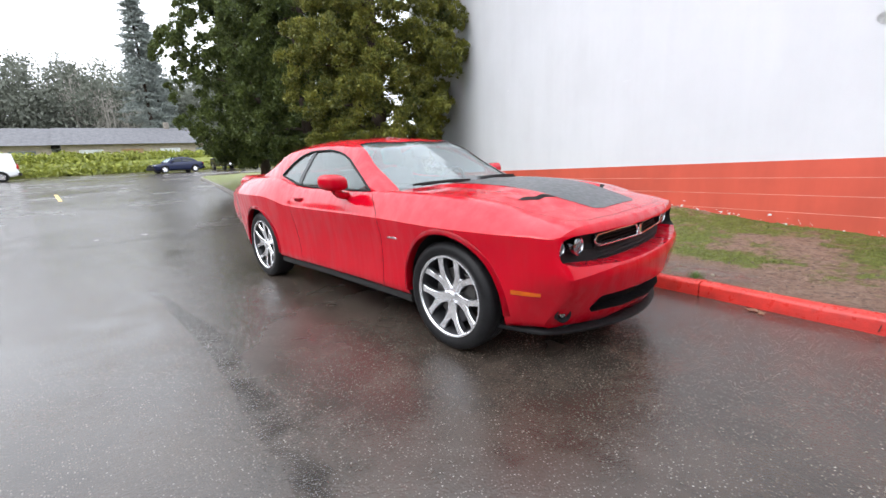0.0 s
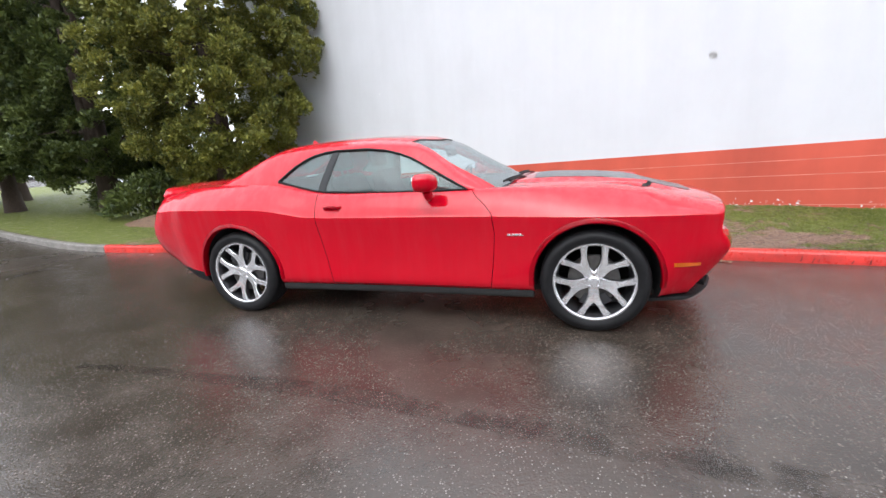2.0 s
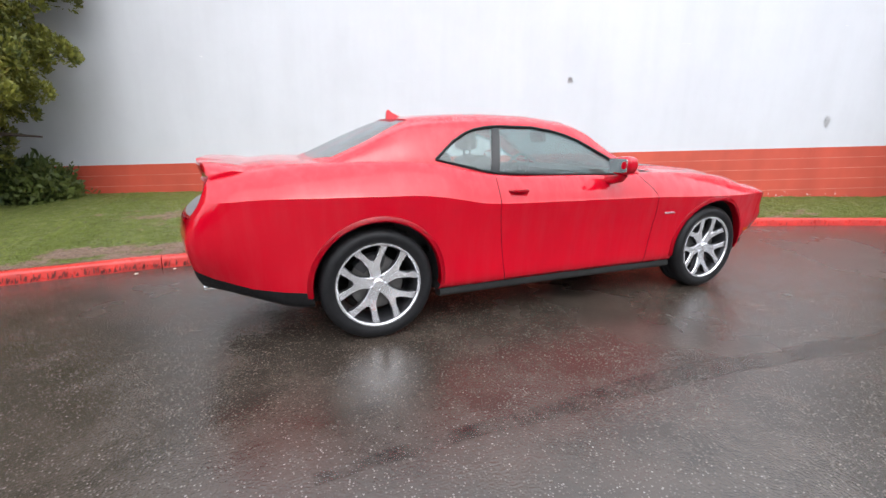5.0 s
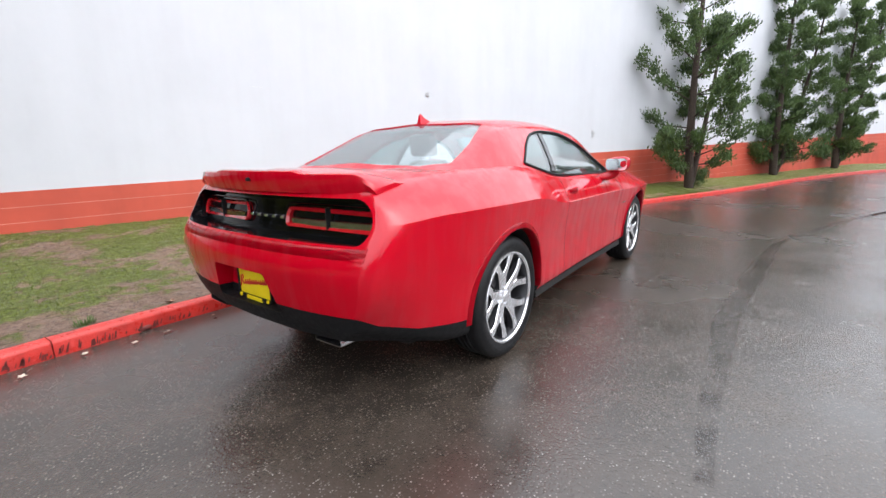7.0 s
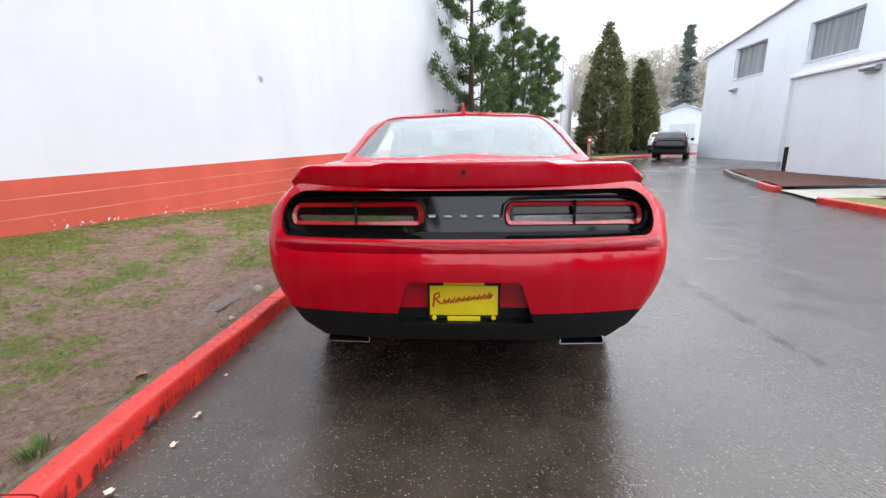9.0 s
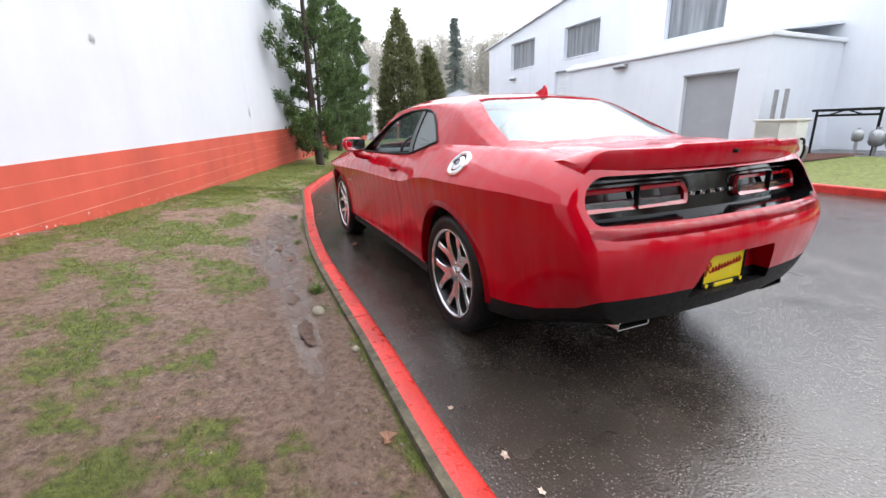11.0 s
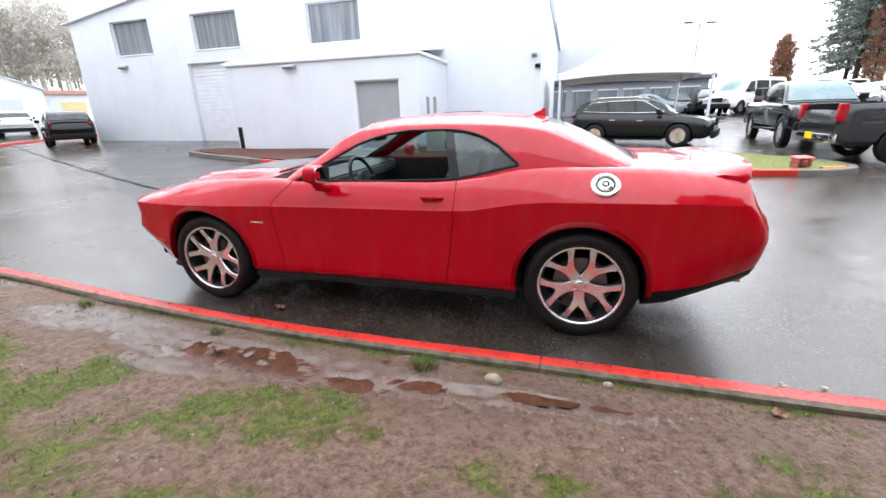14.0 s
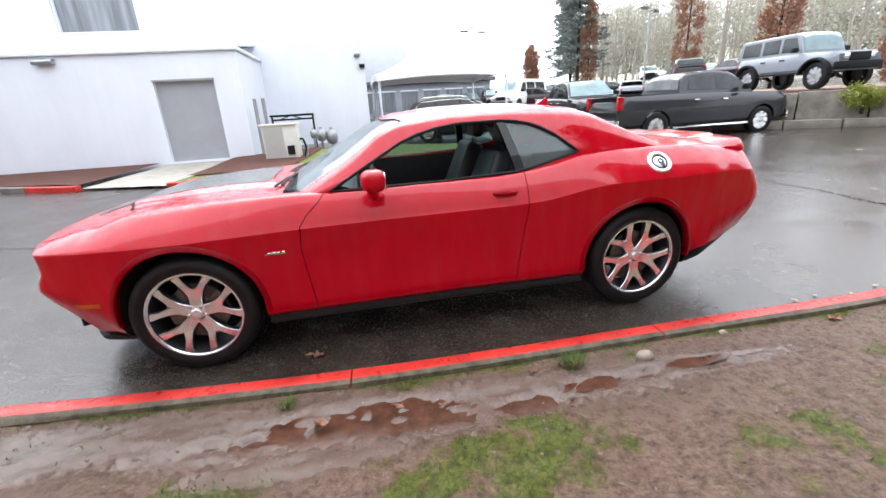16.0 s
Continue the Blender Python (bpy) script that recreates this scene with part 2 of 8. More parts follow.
def block_wall(name, color, base_z, stain):
    """Painted block wall: grain, faint streaks and scuffs."""
    m, n, l, b = nodes_of(name)
    nz = noise_node(n, l, 0.8, 6, 0.65)
    st = noise_node(n, l, 0.7, 5, 0.6, (3.2, 3.2, 0.35))
    lo = tuple(c * (1 - stain) for c in color)
    c1 = ramp(n, l, nz.outputs["Fac"], [(0.3, lo), (0.6, color)])
    mx = n.new("ShaderNodeMix")
    mx.data_type, mx.blend_type = "RGBA", "MULTIPLY"
    mx.inputs["Factor"].default_value = 1
    l.new(c1.outputs["Color"], mx.inputs["A"])
    l.new(ramp(n, l, st.outputs["Fac"], [(0.25, grey(1 - stain)), (0.6, grey(1))]).outputs["Color"], mx.inputs["B"])
    l.new(mx.outputs["Result"], b.inputs["Base Color"])
    b.inputs["Roughness"].default_value = 0.62
    bump_on(n, l, b, noise_node(n, l, 70, 5, 0.65).outputs["Fac"], 0.25, 0.006)
    return m


ASPHALT = asphalt()
LAWN = lawn_mat()
WALL_WHITE = block_wall("white_wall_paint", (0.61, 0.615, 0.645), 0, 0.05)
WALL_RED = block_wall("red_wall_paint", (0.58, 0.088, 0.050), 0, 0.2)
BUILDING_WHITE = block_wall("pale_grey_wall_paint", (0.73, 0.76, 0.815), 0, 0.05)
KERB_RED = mat("red_kerb_paint", (0.53, 0.030, 0.022), 0.35, 0, 0.3, 5, 0.5, 70, 0.006, rvary=0.15)
CONCRETE = mat("wet_concrete", (0.17, 0.155, 0.14), 0.5, 0, 0.3, 5, 0.5, 80, 0.006, rvary=0.2)
PALE_CONCRETE = mat("pale_concrete", (0.36, 0.335, 0.285), 0.6, 0, 0.2, 4, 0.4, 80, 0.005)
BARK = mat("bark", (0.050, 0.034, 0.025), 0.9, 0, 0.4, 12, 0.8, 40, 0.02, stretch=(6, 6, 1))
LEAF_DARK = mat("dark_conifer_leaf", (0.035, 0.065, 0.028), 0.6, 0, 0.5, 3.0)
LEAF_GREEN = mat("green_shrub_leaf", (0.09, 0.15, 0.03), 0.6, 0, 0.5, 2)
PUDDLE = mat("muddy_water", (0.075, 0.036, 0.022), 0.06, 0, 0.45, 14, 0.25, 45, 0.004, rvary=0.03)
MOSSY = mat("mossy_concrete", (0.088, 0.074, 0.048), 0.75, 0, 0.65, 16, 0.7, 60, 0.01, rvary=0.2)
JOINT = mat("pale_joint", (0.62, 0.30, 0.24), 0.7, 0, 0.4, 2.0)
PATCH = mat("bare_render", (0.66, 0.66, 0.67), 0.8, 0, 0.2, 20, 0.3, 120)
def worn_seam():
    """Dark joint filler, worn away in patches."""
    m = mat("dark_joint_filler", (0.020, 0.016, 0.015), 0.2, 0, 0.4, 6, 0.2, 60)
    n, l = m.node_tree.nodes, m.node_tree.links
    tr = n.new("ShaderNodeBsdfTransparent")
    mx = n.new("ShaderNodeMixShader")
    nz = noise_node(n, l, 5.0, 6, 0.75)
    l.new(ramp(n, l, nz.outputs["Fac"], [(0.44, grey(0)), (0.66, grey(0.55))]).outputs["Color"], mx.inputs["Fac"])
    l.new(tr.outputs["BSDF"], mx.inputs[1])
    l.new(n["Principled BSDF"].outputs["BSDF"], mx.inputs[2])
    l.new(mx.outputs["Shader"], n["Material Output"].inputs["Surface"])
    return m


SEAM = worn_seam()
TAR = mat("poured_tar", (0.010, 0.010, 0.011), 0.25, 0, 0.3, 6, 0.2, 60)


def leaf_mat(name, lo, hi, rough=0.55):
    """Leaves whose colour differs from one to the next."""
    m, n, l, b = nodes_of(name)
    g = n.new("ShaderNodeNewGeometry")
    nz = noise_node(n, l, 1.9, 4, 0.6)
    ad = n.new("ShaderNodeMath")
    ad.operation = "MULTIPLY_ADD"
    l.new(g.outputs["Random Per Island"], ad.inputs[0])
    ad.inputs[1].default_value = 0.40
    l.new(nz.outputs["Fac"], ad.inputs[2])
    l.new(ramp(n, l, ad.outputs[0], [(0.40, lo), (0.95, hi)]).outputs["Color"], b.inputs["Base Color"])
    b.inputs["Roughness"].default_value = rough
    b.inputs["Specular IOR Level"].default_value = 0.4
    tr = n.new("ShaderNodeBsdfTranslucent")
    tr.inputs["Color"].default_value = (*hi, 1)
    mx = n.new("ShaderNodeMixShader")
    mx.inputs["Fac"].default_value = 0.18
    l.new(b.outputs["BSDF"], mx.inputs[1])
    l.new(tr.outputs["BSDF"], mx.inputs[2])
    l.new(mx.outputs["Shader"], n["Material Output"].inputs["Surface"])
    return m


LEAF_GOLD = leaf_mat("golden_cypress_leaf", (0.012, 0.030, 0.009), (0.235, 0.232, 0.040))
LEAF_DARK = leaf_mat("dark_cypress_leaf", (0.010, 0.026, 0.008), (0.120, 0.150, 0.034))
LEAF_JUNIPER = leaf_mat("juniper_leaf", (0.018, 0.040, 0.014), (0.12, 0.185, 0.055))
LEAF_CONE = leaf_mat("clipped_cypress_leaf", (0.050, 0.062, 0.024), (0.15, 0.155, 0.06))
LEAF_HEDGE = leaf_mat("ivy_leaf", (0.08, 0.105, 0.015), (0.32, 0.34, 0.06))
# fir needles greyed in colour to stand in for distance haze
LEAF_FIR = leaf_mat("haze_greyed_fir_needle", (0.09, 0.115, 0.10), (0.20, 0.23, 0.205))
LEAF_RUSTY = leaf_mat("rusty_winter_leaf", (0.16, 0.075, 0.045), (0.38, 0.20, 0.13))
# distance haze is painted into these far leaf colours; no mist is modelled
LEAF_HAZE = leaf_mat("haze_paled_woods", (0.115, 0.128, 0.104), (0.175, 0.186, 0.152), 0.9)
LEAF_BARE = leaf_mat("haze_paled_twigs", (0.27, 0.255, 0.225), (0.33, 0.31, 0.275), 0.9)
LEAF_MIST = leaf_mat("haze_paled_fir", (0.165, 0.19, 0.175), (0.24, 0.265, 0.245), 0.9)
BLADE = leaf_mat("grass_blade", (0.045, 0.062, 0.012), (0.19, 0.23, 0.045))
# far twigs and woods, paled to put the haze into their colour
LEAF_WINTER = leaf_mat("haze_paled_brown_twigs", (0.30, 0.265, 0.215), (0.46, 0.42, 0.355), 0.95)
LEAF_FAR = leaf_mat("haze_paled_far_woods", (0.40, 0.375, 0.33), (0.54, 0.515, 0.465), 0.95)
LEAF_PALE = leaf_mat("haze_paled_olive_woods", (0.36, 0.36, 0.29), (0.50, 0.49, 0.41), 0.95)
PALE_SIDING = mat("pale_grey_siding", (0.56, 0.58, 0.61), 0.6, 0, 0.05, 2)

# ---- mesh helpers ----
def pchip(keys, x):
    """Smooth value at x through the keys (x, v), with no overshoot."""
    xs = np.array([k[0] for k in keys], float)
    vs = np.array([k[1] for k in keys], float)
    h = np.diff(xs)
    d = np.diff(vs) / h
    g = np.zeros(len(xs))
    g[0], g[-1] = d[0], d[-1]
    for i in range(1, len(xs) - 1):
        g[i] = 0 if d[i - 1] * d[i] <= 0 else 2 * d[i - 1] * d[i] / (d[i - 1] + d[i])
    x = min(max(x, xs[0]), xs[-1])
    i = min(int(np.searchsorted(xs, x, side="right")) - 1, len(h) - 1)
    t = (x - xs[i]) / h[i]
    return float((2 * t**3 - 3 * t**2 + 1) * vs[i] + (t**3 - 2 * t**2 + t) * h[i] * g[i] + (-2 * t**3 + 3 * t**2) * vs[i + 1] + (t**3 - t**2) * h[i] * g[i + 1])


def smooth01(t):
    t = min(1.0, max(0.0, t))
    return t * t * (3 - 2 * t)


def finish(me, angle=35):
    for p in me.polygons:
        p.use_smooth = True
    me.set_sharp_from_angle(angle=radians(angle))
    return me


def mesh_of(name, bm, mats, angle=35):
    me = bpy.data.meshes.new(name)
    bmesh.ops.recalc_face_normals(bm, faces=bm.faces)
    bm.to_mesh(me)
    bm.free()
    for m in (mats if isinstance(mats, (list, tuple)) else [mats]):
        me.materials.append(m)
    return finish(me, angle)


def part(name, bm, material, parent, label="", angle=35):
    """Links a bmesh, or a ready mesh, as one mesh object under a thing or a part."""
    me = mesh_of(name, bm, material, angle) if isinstance(bm, bmesh.types.BMesh) else bm
    ob = new(name, me)
    ob.parent = parent
    if label:
        tagged(ob, label)
    return ob


def thing(name, label, category, group="", kind="", at=None):
    ob = new(name)
    ob.empty_display_size = 0.2
    if at is not None:
        ob.matrix_world = at
    return tagged(ob, label, category, group, kind)


def box(bm, x0, x1, y0, y1, z0, z1, bevel=0.0, seg=2, m=None):
    r = bmesh.ops.create_cube(bm, size=1)
    vs = r["verts"]
    for v in vs:
        v.co = Vector(((x0 + x1) / 2 + v.co.x * (x1 - x0), (y0 + y1) / 2 + v.co.y * (y1 - y0), (z0 + z1) / 2 + v.co.z * (z1 - z0)))
    if bevel:
        es = list({e for v in vs for e in v.link_edges})
        r2 = bmesh.ops.bevel(bm, geom=es, offset=bevel, segments=seg, affect="EDGES", profile=0.6)
        vs = list({v for f in r2["faces"] for v in f.verts} | {v for v in vs if v.is_valid})
    if m is not None:
        bmesh.ops.transform(bm, matrix=m, verts=[v for v in vs if v.is_valid])
    return bm


def new_box(*a, **k):
    return box(bmesh.new(), *a, **k)


def prism(bm, poly, axis, a, b, mat_index=0):
    """A straight prism over a polygon in the plane across the axis: 'x' (y, z), 'y' (x, z), 'z' (x, y)."""
    def put(p, h):
        return {"x": (h, p[0], p[1]), "y": (p[0], h, p[1]), "z": (p[0], p[1], h)}[axis]
    lo = [bm.verts.new(put(p, a)) for p in poly]
    hi = [bm.verts.new(put(p, b)) for p in poly]
    fs = [bm.faces.new(lo), bm.faces.new(hi)]
    k = len(poly)
    for i in range(k):
        fs.append(bm.faces.new((lo[i], lo[(i + 1) % k], hi[(i + 1) % k], hi[i])))
    for f in fs:
        f.material_index = mat_index
    bmesh.ops.recalc_face_normals(bm, faces=fs)
    return bm


def rounded(poly, r, k=5):
    """A polygon with its corners rounded by r."""
    out = []
    n = len(poly)
    for i in range(n):
        p, a, b = Vector(poly[i]), Vector(poly[i - 1]), Vector(poly[(i + 1) % n])
        da, db = (a - p), (b - p)
        rr = min(r, da.length * 0.45, db.length * 0.45)
        s, e = p + da.normalized() * rr, p + db.normalized() * rr
        for j in range(k + 1):
            t = j / k
            q = s * (1 - t) ** 2 + p * 2 * t * (1 - t) + e * t**2
            out.append((q.x, q.y))
    return out


def cylinder(bm, r, a, b, axis="y", c=(0, 0), seg=48, r2=None, mat_index=0):
    pts = [(c[0] + r * math.cos(2 * math.pi * i / seg), c[1] + r * math.sin(2 * math.pi * i / seg)) for i in range(seg)]
    return prism(bm, pts, axis, a, b, mat_index)


def lathe(bm, profile, seg=48, axis="y", closed=False, cap=True):
    """Turns a profile of (radius, height along the axis) round the axis."""
    rings = []
    for r, h in profile:
        ring = []
        for i in range(seg):
            a = 2 * math.pi * i / seg
            c, s = r * math.cos(a), r * math.sin(a)
            ring.append(bm.verts.new({"y": (c, h, s), "z": (c, s, h), "x": (h, c, s)}[axis]))
        rings.append(ring)
    n = len(rings)
    for j in range(n if closed else n - 1):
        p, q = rings[j], rings[(j + 1) % n]
        for i in range(seg):
            bm.faces.new((p[i], p[(i + 1) % seg], q[(i + 1) % seg], q[i]))
    if not closed and cap:
        for ring in (rings[0], rings[-1]):
            if profile[rings.index(ring)][0] > 1e-6:
                bm.faces.new(ring)
    bmesh.ops.remove_doubles(bm, verts=bm.verts, dist=1e-6)
    return bm


def tube(bm, pts, r, seg=8, taper=None, cap=True):
    """A tube along a line of points."""
    pts = [Vector(p) for p in pts]
    rings = []
    for i, p in enumerate(pts):
        d = (pts[min(i + 1, len(pts) - 1)] - pts[max(i - 1, 0)]).normalized()
        u = d.orthogonal().normalized() if i == 0 else (u - d * u.dot(d)).normalized()
        w = d.cross(u)
        rr = r if taper is None else r + (taper - r) * i / (len(pts) - 1)
        rings.append([bm.verts.new(p + (u * math.cos(2 * math.pi * k / seg) + w * math.sin(2 * math.pi * k / seg)) * rr) for k in range(seg)])
    for a, b in zip(rings, rings[1:]):
        for k in range(seg):
            bm.faces.new((a[k], a[(k + 1) % seg], b[(k + 1) % seg], b[k]))
    if cap:
        bm.faces.new(rings[0])
        bm.faces.new(rings[-1])
    return bm


def boolean(me, cutter, operation="DIFFERENCE"):
    """The mesh cut by the cutter mesh; the cut faces take the cutter's material."""
    a, b = bpy.data.objects.new("work_a", me), bpy.data.objects.new("work_b", cutter)
    for o in (a, b):
        scene.collection.objects.link(o)
    md = a.modifiers.new("cut", "BOOLEAN")
    md.operation, md.object, md.solver, md.material_mode = operation, b, "EXACT", "TRANSFER"
    dg = bpy.context.evaluated_depsgraph_get()
    out = bpy.data.meshes.new_from_object(a.evaluated_get(dg))
    for o in (a, b):
        bpy.data.objects.remove(o)
    return out


def raw(bm, *mats):
    me = bpy.data.meshes.new("raw")
    bmesh.ops.recalc_face_normals(bm, faces=bm.faces)
    bm.to_mesh(me)
    bm.free()
    for m in mats:
        me.materials.append(m)
    return me


def spline(pts, n=4):
    """Points along a smooth line through pts."""
    out = []
    p = [Vector(q) for q in pts]
    for i in range(len(p) - 1):
        a, b, c, d = p[max(i - 1, 0)], p[i], p[i + 1], p[min(i + 2, len(p) - 1)]
        for j in range(n):
            t = j / n
            out.append(0.5 * ((2 * b) + (c - a) * t + (2 * a - 5 * b + 4 * c - d) * t**2 + (3 * b - a - 3 * c + d) * t**3))
    out.append(p[-1])
    return out

# ---- ground ----
def ground_z(x, y):
    """Height of the paving: level round the car, rising gently beyond."""
    z = 0.0
    if x < -6:
        d = -x - 6
        z += 0.021 * d * smooth01(d / 8)
    if x > 8:
        d = x - 8
        z += 0.014 * d * smooth01(d / 8)
    if y < -6:
        d = -y - 6
        z += 0.03 * min(d, 30) * smooth01(d / (6 + 10 * smooth01((-x - 0.5) / 2.5)))
    return z


def make_ground():
    bm = bmesh.new()
    def ticks(a, b):
        out = [-600, -400, -250, -150, -100, -75]
        v = -60.0
        while v <= 60:
            out.append(v)
            v += 2.0
        return out + [75, 100, 150, 250, 400, 600]
    xs = ticks(0, 0)
    rows = [[bm.verts.new((x, y, ground_z(max(-70, min(70, x)), max(-60, min(60, y))))) for y in xs] for x in xs]
    for p, q in zip(rows, rows[1:]):
        for k in range(len(xs) - 1):
            bm.faces.new((p[k], q[k], q[k + 1], p[k + 1]))
    ob = new("ground", mesh_of("ground", bm, ASPHALT, 60))
    return tagged(ob, "wet dark asphalt car park with pale stone chips", "asphalt", kind="structure")


make_ground()

KERB = [(-30.5, 12), (-30.8, 8.2), (-29.0, 6.1), (-24, 4.9), (-14.5, 3.0), (-9.5, 1.80), (-7.3, 1.28), (-5.8, 1.12), (-4.4, 1.22), (-3, 1.38), (-1.5, 1.37), (.4, 1.34), (2.0, 1.20), (3.3, 1.03), (4.4, .90), (5.3, .74), (7.8, -.12), (12.5, -1.85), (18, -3.9), (22.5, -6.2), (25.2, -9.0), (27, -13), (28, -18)]


def kerb_line(step=.25):
    pts = spline(KERB, 60)
    out = [pts[0]]
    for p in pts[1:]:
        if (p - out[-1]).length >= step:
            out.append(p)
    return out


KLINE = kerb_line()


def kerb_normal(i):
    a, b = KLINE[max(i - 1, 0)], KLINE[min(i + 1, len(KLINE) - 1)]
    d = (b - a).normalized()
    return Vector((-d.y, d.x))


WALL_DIR = math.tan(radians(-21))


def wall_y(x):
    return 3.41 + (x - 3.17) * WALL_DIR


def wall_base(x):
    return pchip([(-14, .25), (-8, .16), (-5, .22), (-2, .32), (1, .36), (3, .27), (6, .25), (9, .28), (14, .30), (25, .42), (34, .6)], x)


def make_kerb():
    kerb = thing("kerb", "worn red-painted concrete kerb, grey past the trees", "kerb", kind="structure")
    i = 0
    rng = random.Random(5)
    while i < len(KLINE) - 1:
        n = min(7 if -6 < KLINE[i].x < 9 else 12, len(KLINE) - 1 - i)
        x = KLINE[i].x
        while n > 2 and x < -6.3 < KLINE[i + n - 1].x:
            n -= 1
        m = KERB_RED if x > -6.6 else CONCRETE
        i_red = m is KERB_RED
        bm = bmesh.new()
        rows = []
        sec = [(0, -.05), (.004, .085), (.012, .104), (.03, .112), (.108, .112), (.145, .106), (.152, .085), (.155, -.05)]
        ts = [i + k for k in range(n + 1)]
        for k, j in enumerate(ts):
            p, q = KLINE[j].copy(), kerb_normal(j)
            d = (KLINE[min(j + 1, len(KLINE) - 1)] - KLINE[max(j - 1, 0)]).normalized()
            if k == 0:
                p += d * .004
            if k == n:
                p -= d * .004
            g = ground_z(p.x, p.y)
            row = []
            for a, h in sec:
                w = (noise.noise(Vector((p.x * 3, p.y * 3, a * 40 + h * 9))) * .008) if h > 0 else 0
                if h > 0 and i_red:
                    w += .035 * math.exp(-((p.x - 2.07) / .16) ** 2) * noise.noise(Vector((p.x * 14, a * 60, h * 40)))
                row.append(bm.verts.new((p.x + q.x * (a + w), p.y + q.y * (a + w), g + h + w)))
            rows.append(row)
        for r, s in zip(rows, rows[1:]):
            for k in range(7):
                bm.faces.new((r[k], r[k + 1], s[k + 1], s[k])).material_index = 1 if k > 3 else 0
        bm.faces.new(rows[0])
        bm.faces.new(rows[-1])
        part("kerb_stone", bm, [m, MOSSY], kerb, "red-painted kerb length" if m is KERB_RED else "bare grey kerb length", 50)
        i += n
    return kerb


make_kerb()


PUDDLES = [(.66, 1.79, .58, .12, .050), (-.28, 1.86, .20, .05, .03), (-.62, 1.79, .13, .035, .03), (-.96, 1.785, .14, .032, .028), (-1.27, 1.765, .13, .028, .026), (-1.60, 1.735, .12, .025, .022)]


def dip(x, y):
    """How far hollows sink the ground at a place."""
    d = 0.0
    for cx, cy, rx, ry, h in PUDDLES:
        q = ((x - cx) / rx) ** 2 + ((y - cy) / ry) ** 2
        if q < 4:
            d = max(d, h * math.exp(-q * .9) * (1 + 1.1 * noise.noise(Vector((x * 7, y * 16, 4))) + .9 * noise.noise(Vector((x * 17, y * 30, 1))) + .9 * noise.noise(Vector((x * 34, y * 55, 6)))))
    return d


def grassy(x, y):
    """0 on bare mud to 1 on grass: worn along the kerb, greener towards the wall and the trees."""
    n = .50 * noise.noise(Vector((x * .6, y * .9, 1.7))) + .75 * noise.noise(Vector((x * 1.9, y * 2.6, 5.1))) + .42 * noise.noise(Vector((x * 6, y * 8, 9))) + .45 * noise.noise(Vector((x * 15, y * 17, 2)))
    from_kerb = y - kerb_y(x)
    base = -.42 + .40 * smooth01((from_kerb - .45) / .6) + .25 * smooth01((x - 2.6) / 1.6) + .40 * smooth01((x - 4.2) / 3) + .24 * smooth01((-.9 - x) / 1.2) * smooth01((from_kerb - .6) / .5) + .8 * smooth01((-3.6 - x) / 2.5)
    base -= .55 * math.exp(-((x + 1.7) / .9) ** 2 - ((y - 2.1) / .38) ** 2)
    if wall_y(x) - y < .7:
        base += .25
    if from_kerb < .17:
        base += .45
    if dip(x, y) > .004:
        base -= .3
    return min(1.0, max(0.0, (n + base + .27) * 1.6))


def wetness(x, y):
    """Sheets of standing water and sodden mud near the kerb."""
    w = 0.0
    for cx, cy, rx, ry in ((2.0, 1.60, .75, .20), (.85, 1.97, .45, .09), (.3, 1.75, 1.6, .16), (-1.2, 1.78, .7, .08), (4.2, 1.2, .8, .16)):
        w = max(w, math.exp(-((x - cx) / rx) ** 2 - ((y - cy) / ry) ** 2))
    return .9 * w + .25 * noise.noise(Vector((x * 1.5, y * 2.2, 8)))


def kerb_y(x):
    return float(np.interp(x, KX, KY))


KX, KY = [p.x for p in KLINE if p.x > -29.5], [p.y for p in KLINE if p.x > -29.5]
KX, KY = zip(*sorted(zip(KX, KY)))


def make_lawn():
    verts, faces, cols = [], [], []
    fine = []
    x = -29.5
    while x < 27.5:
        fine.append(x)
        x += .04 if -4.5 < x < 5.5 else (.16 if -9 < x < 10 else .5)
    us = [i / 76 for i in range(77)]
    for x in fine:
        y0 = kerb_y(x) + .145
        y1 = wall_y(x) + .12 if x > -9 else wall_y(-9) + 8
        y1 = max(y1, y0 + .3)
        a = ground_z(x, y0) + .100 - .018 * smooth01((x + 6) / 2) * smooth01((7 - x) / 2)
        b = wall_base(x) if x > -9 else a + .12
        for u in us:
            u = u ** 1.35
            y = y0 + (y1 - y0) * u
            h = noise.noise(Vector((x * 1.3, y * 1.3, 0))) * .02 + noise.noise(Vector((x * 5, y * 5, 3))) * .010 + noise.noise(Vector((x * 13, y * 13, 7))) * .017
            far = min(1, (y - y0) / .25)
            z = a + (b - a) * smooth01((y - y0) / max(.5, y1 - y0)) + h * far - dip(x, y)
            verts.append((x, y, z))
            cols.append(grassy(x, y))
    m = len(us)
    for i in range(len(fine) - 1):
        for k in range(m - 1):
            faces.append((i * m + k, (i + 1) * m + k, (i + 1) * m + k + 1, i * m + k + 1))
    me = bpy.data.meshes.new("lawn")
    me.from_pydata(verts, [], faces)
    at = me.color_attributes.new("cover", "FLOAT_COLOR", "POINT")
    at.data.foreach_set("color", np.repeat(np.array(cols), 4))
    aw = me.attributes.new("wet", "FLOAT", "POINT")
    aw.data.foreach_set("value", np.array([wetness(v[0], v[1]) for v in verts]))
    me.materials.append(LAWN)
    finish(me, 80)
    ob = new("lawn", me)
    tagged(ob, "muddy bank of thin trampled grass between kerb and wall", "lawn", kind="structure")
    return verts, cols


LAWN_VERTS, LAWN_COVER = make_lawn()


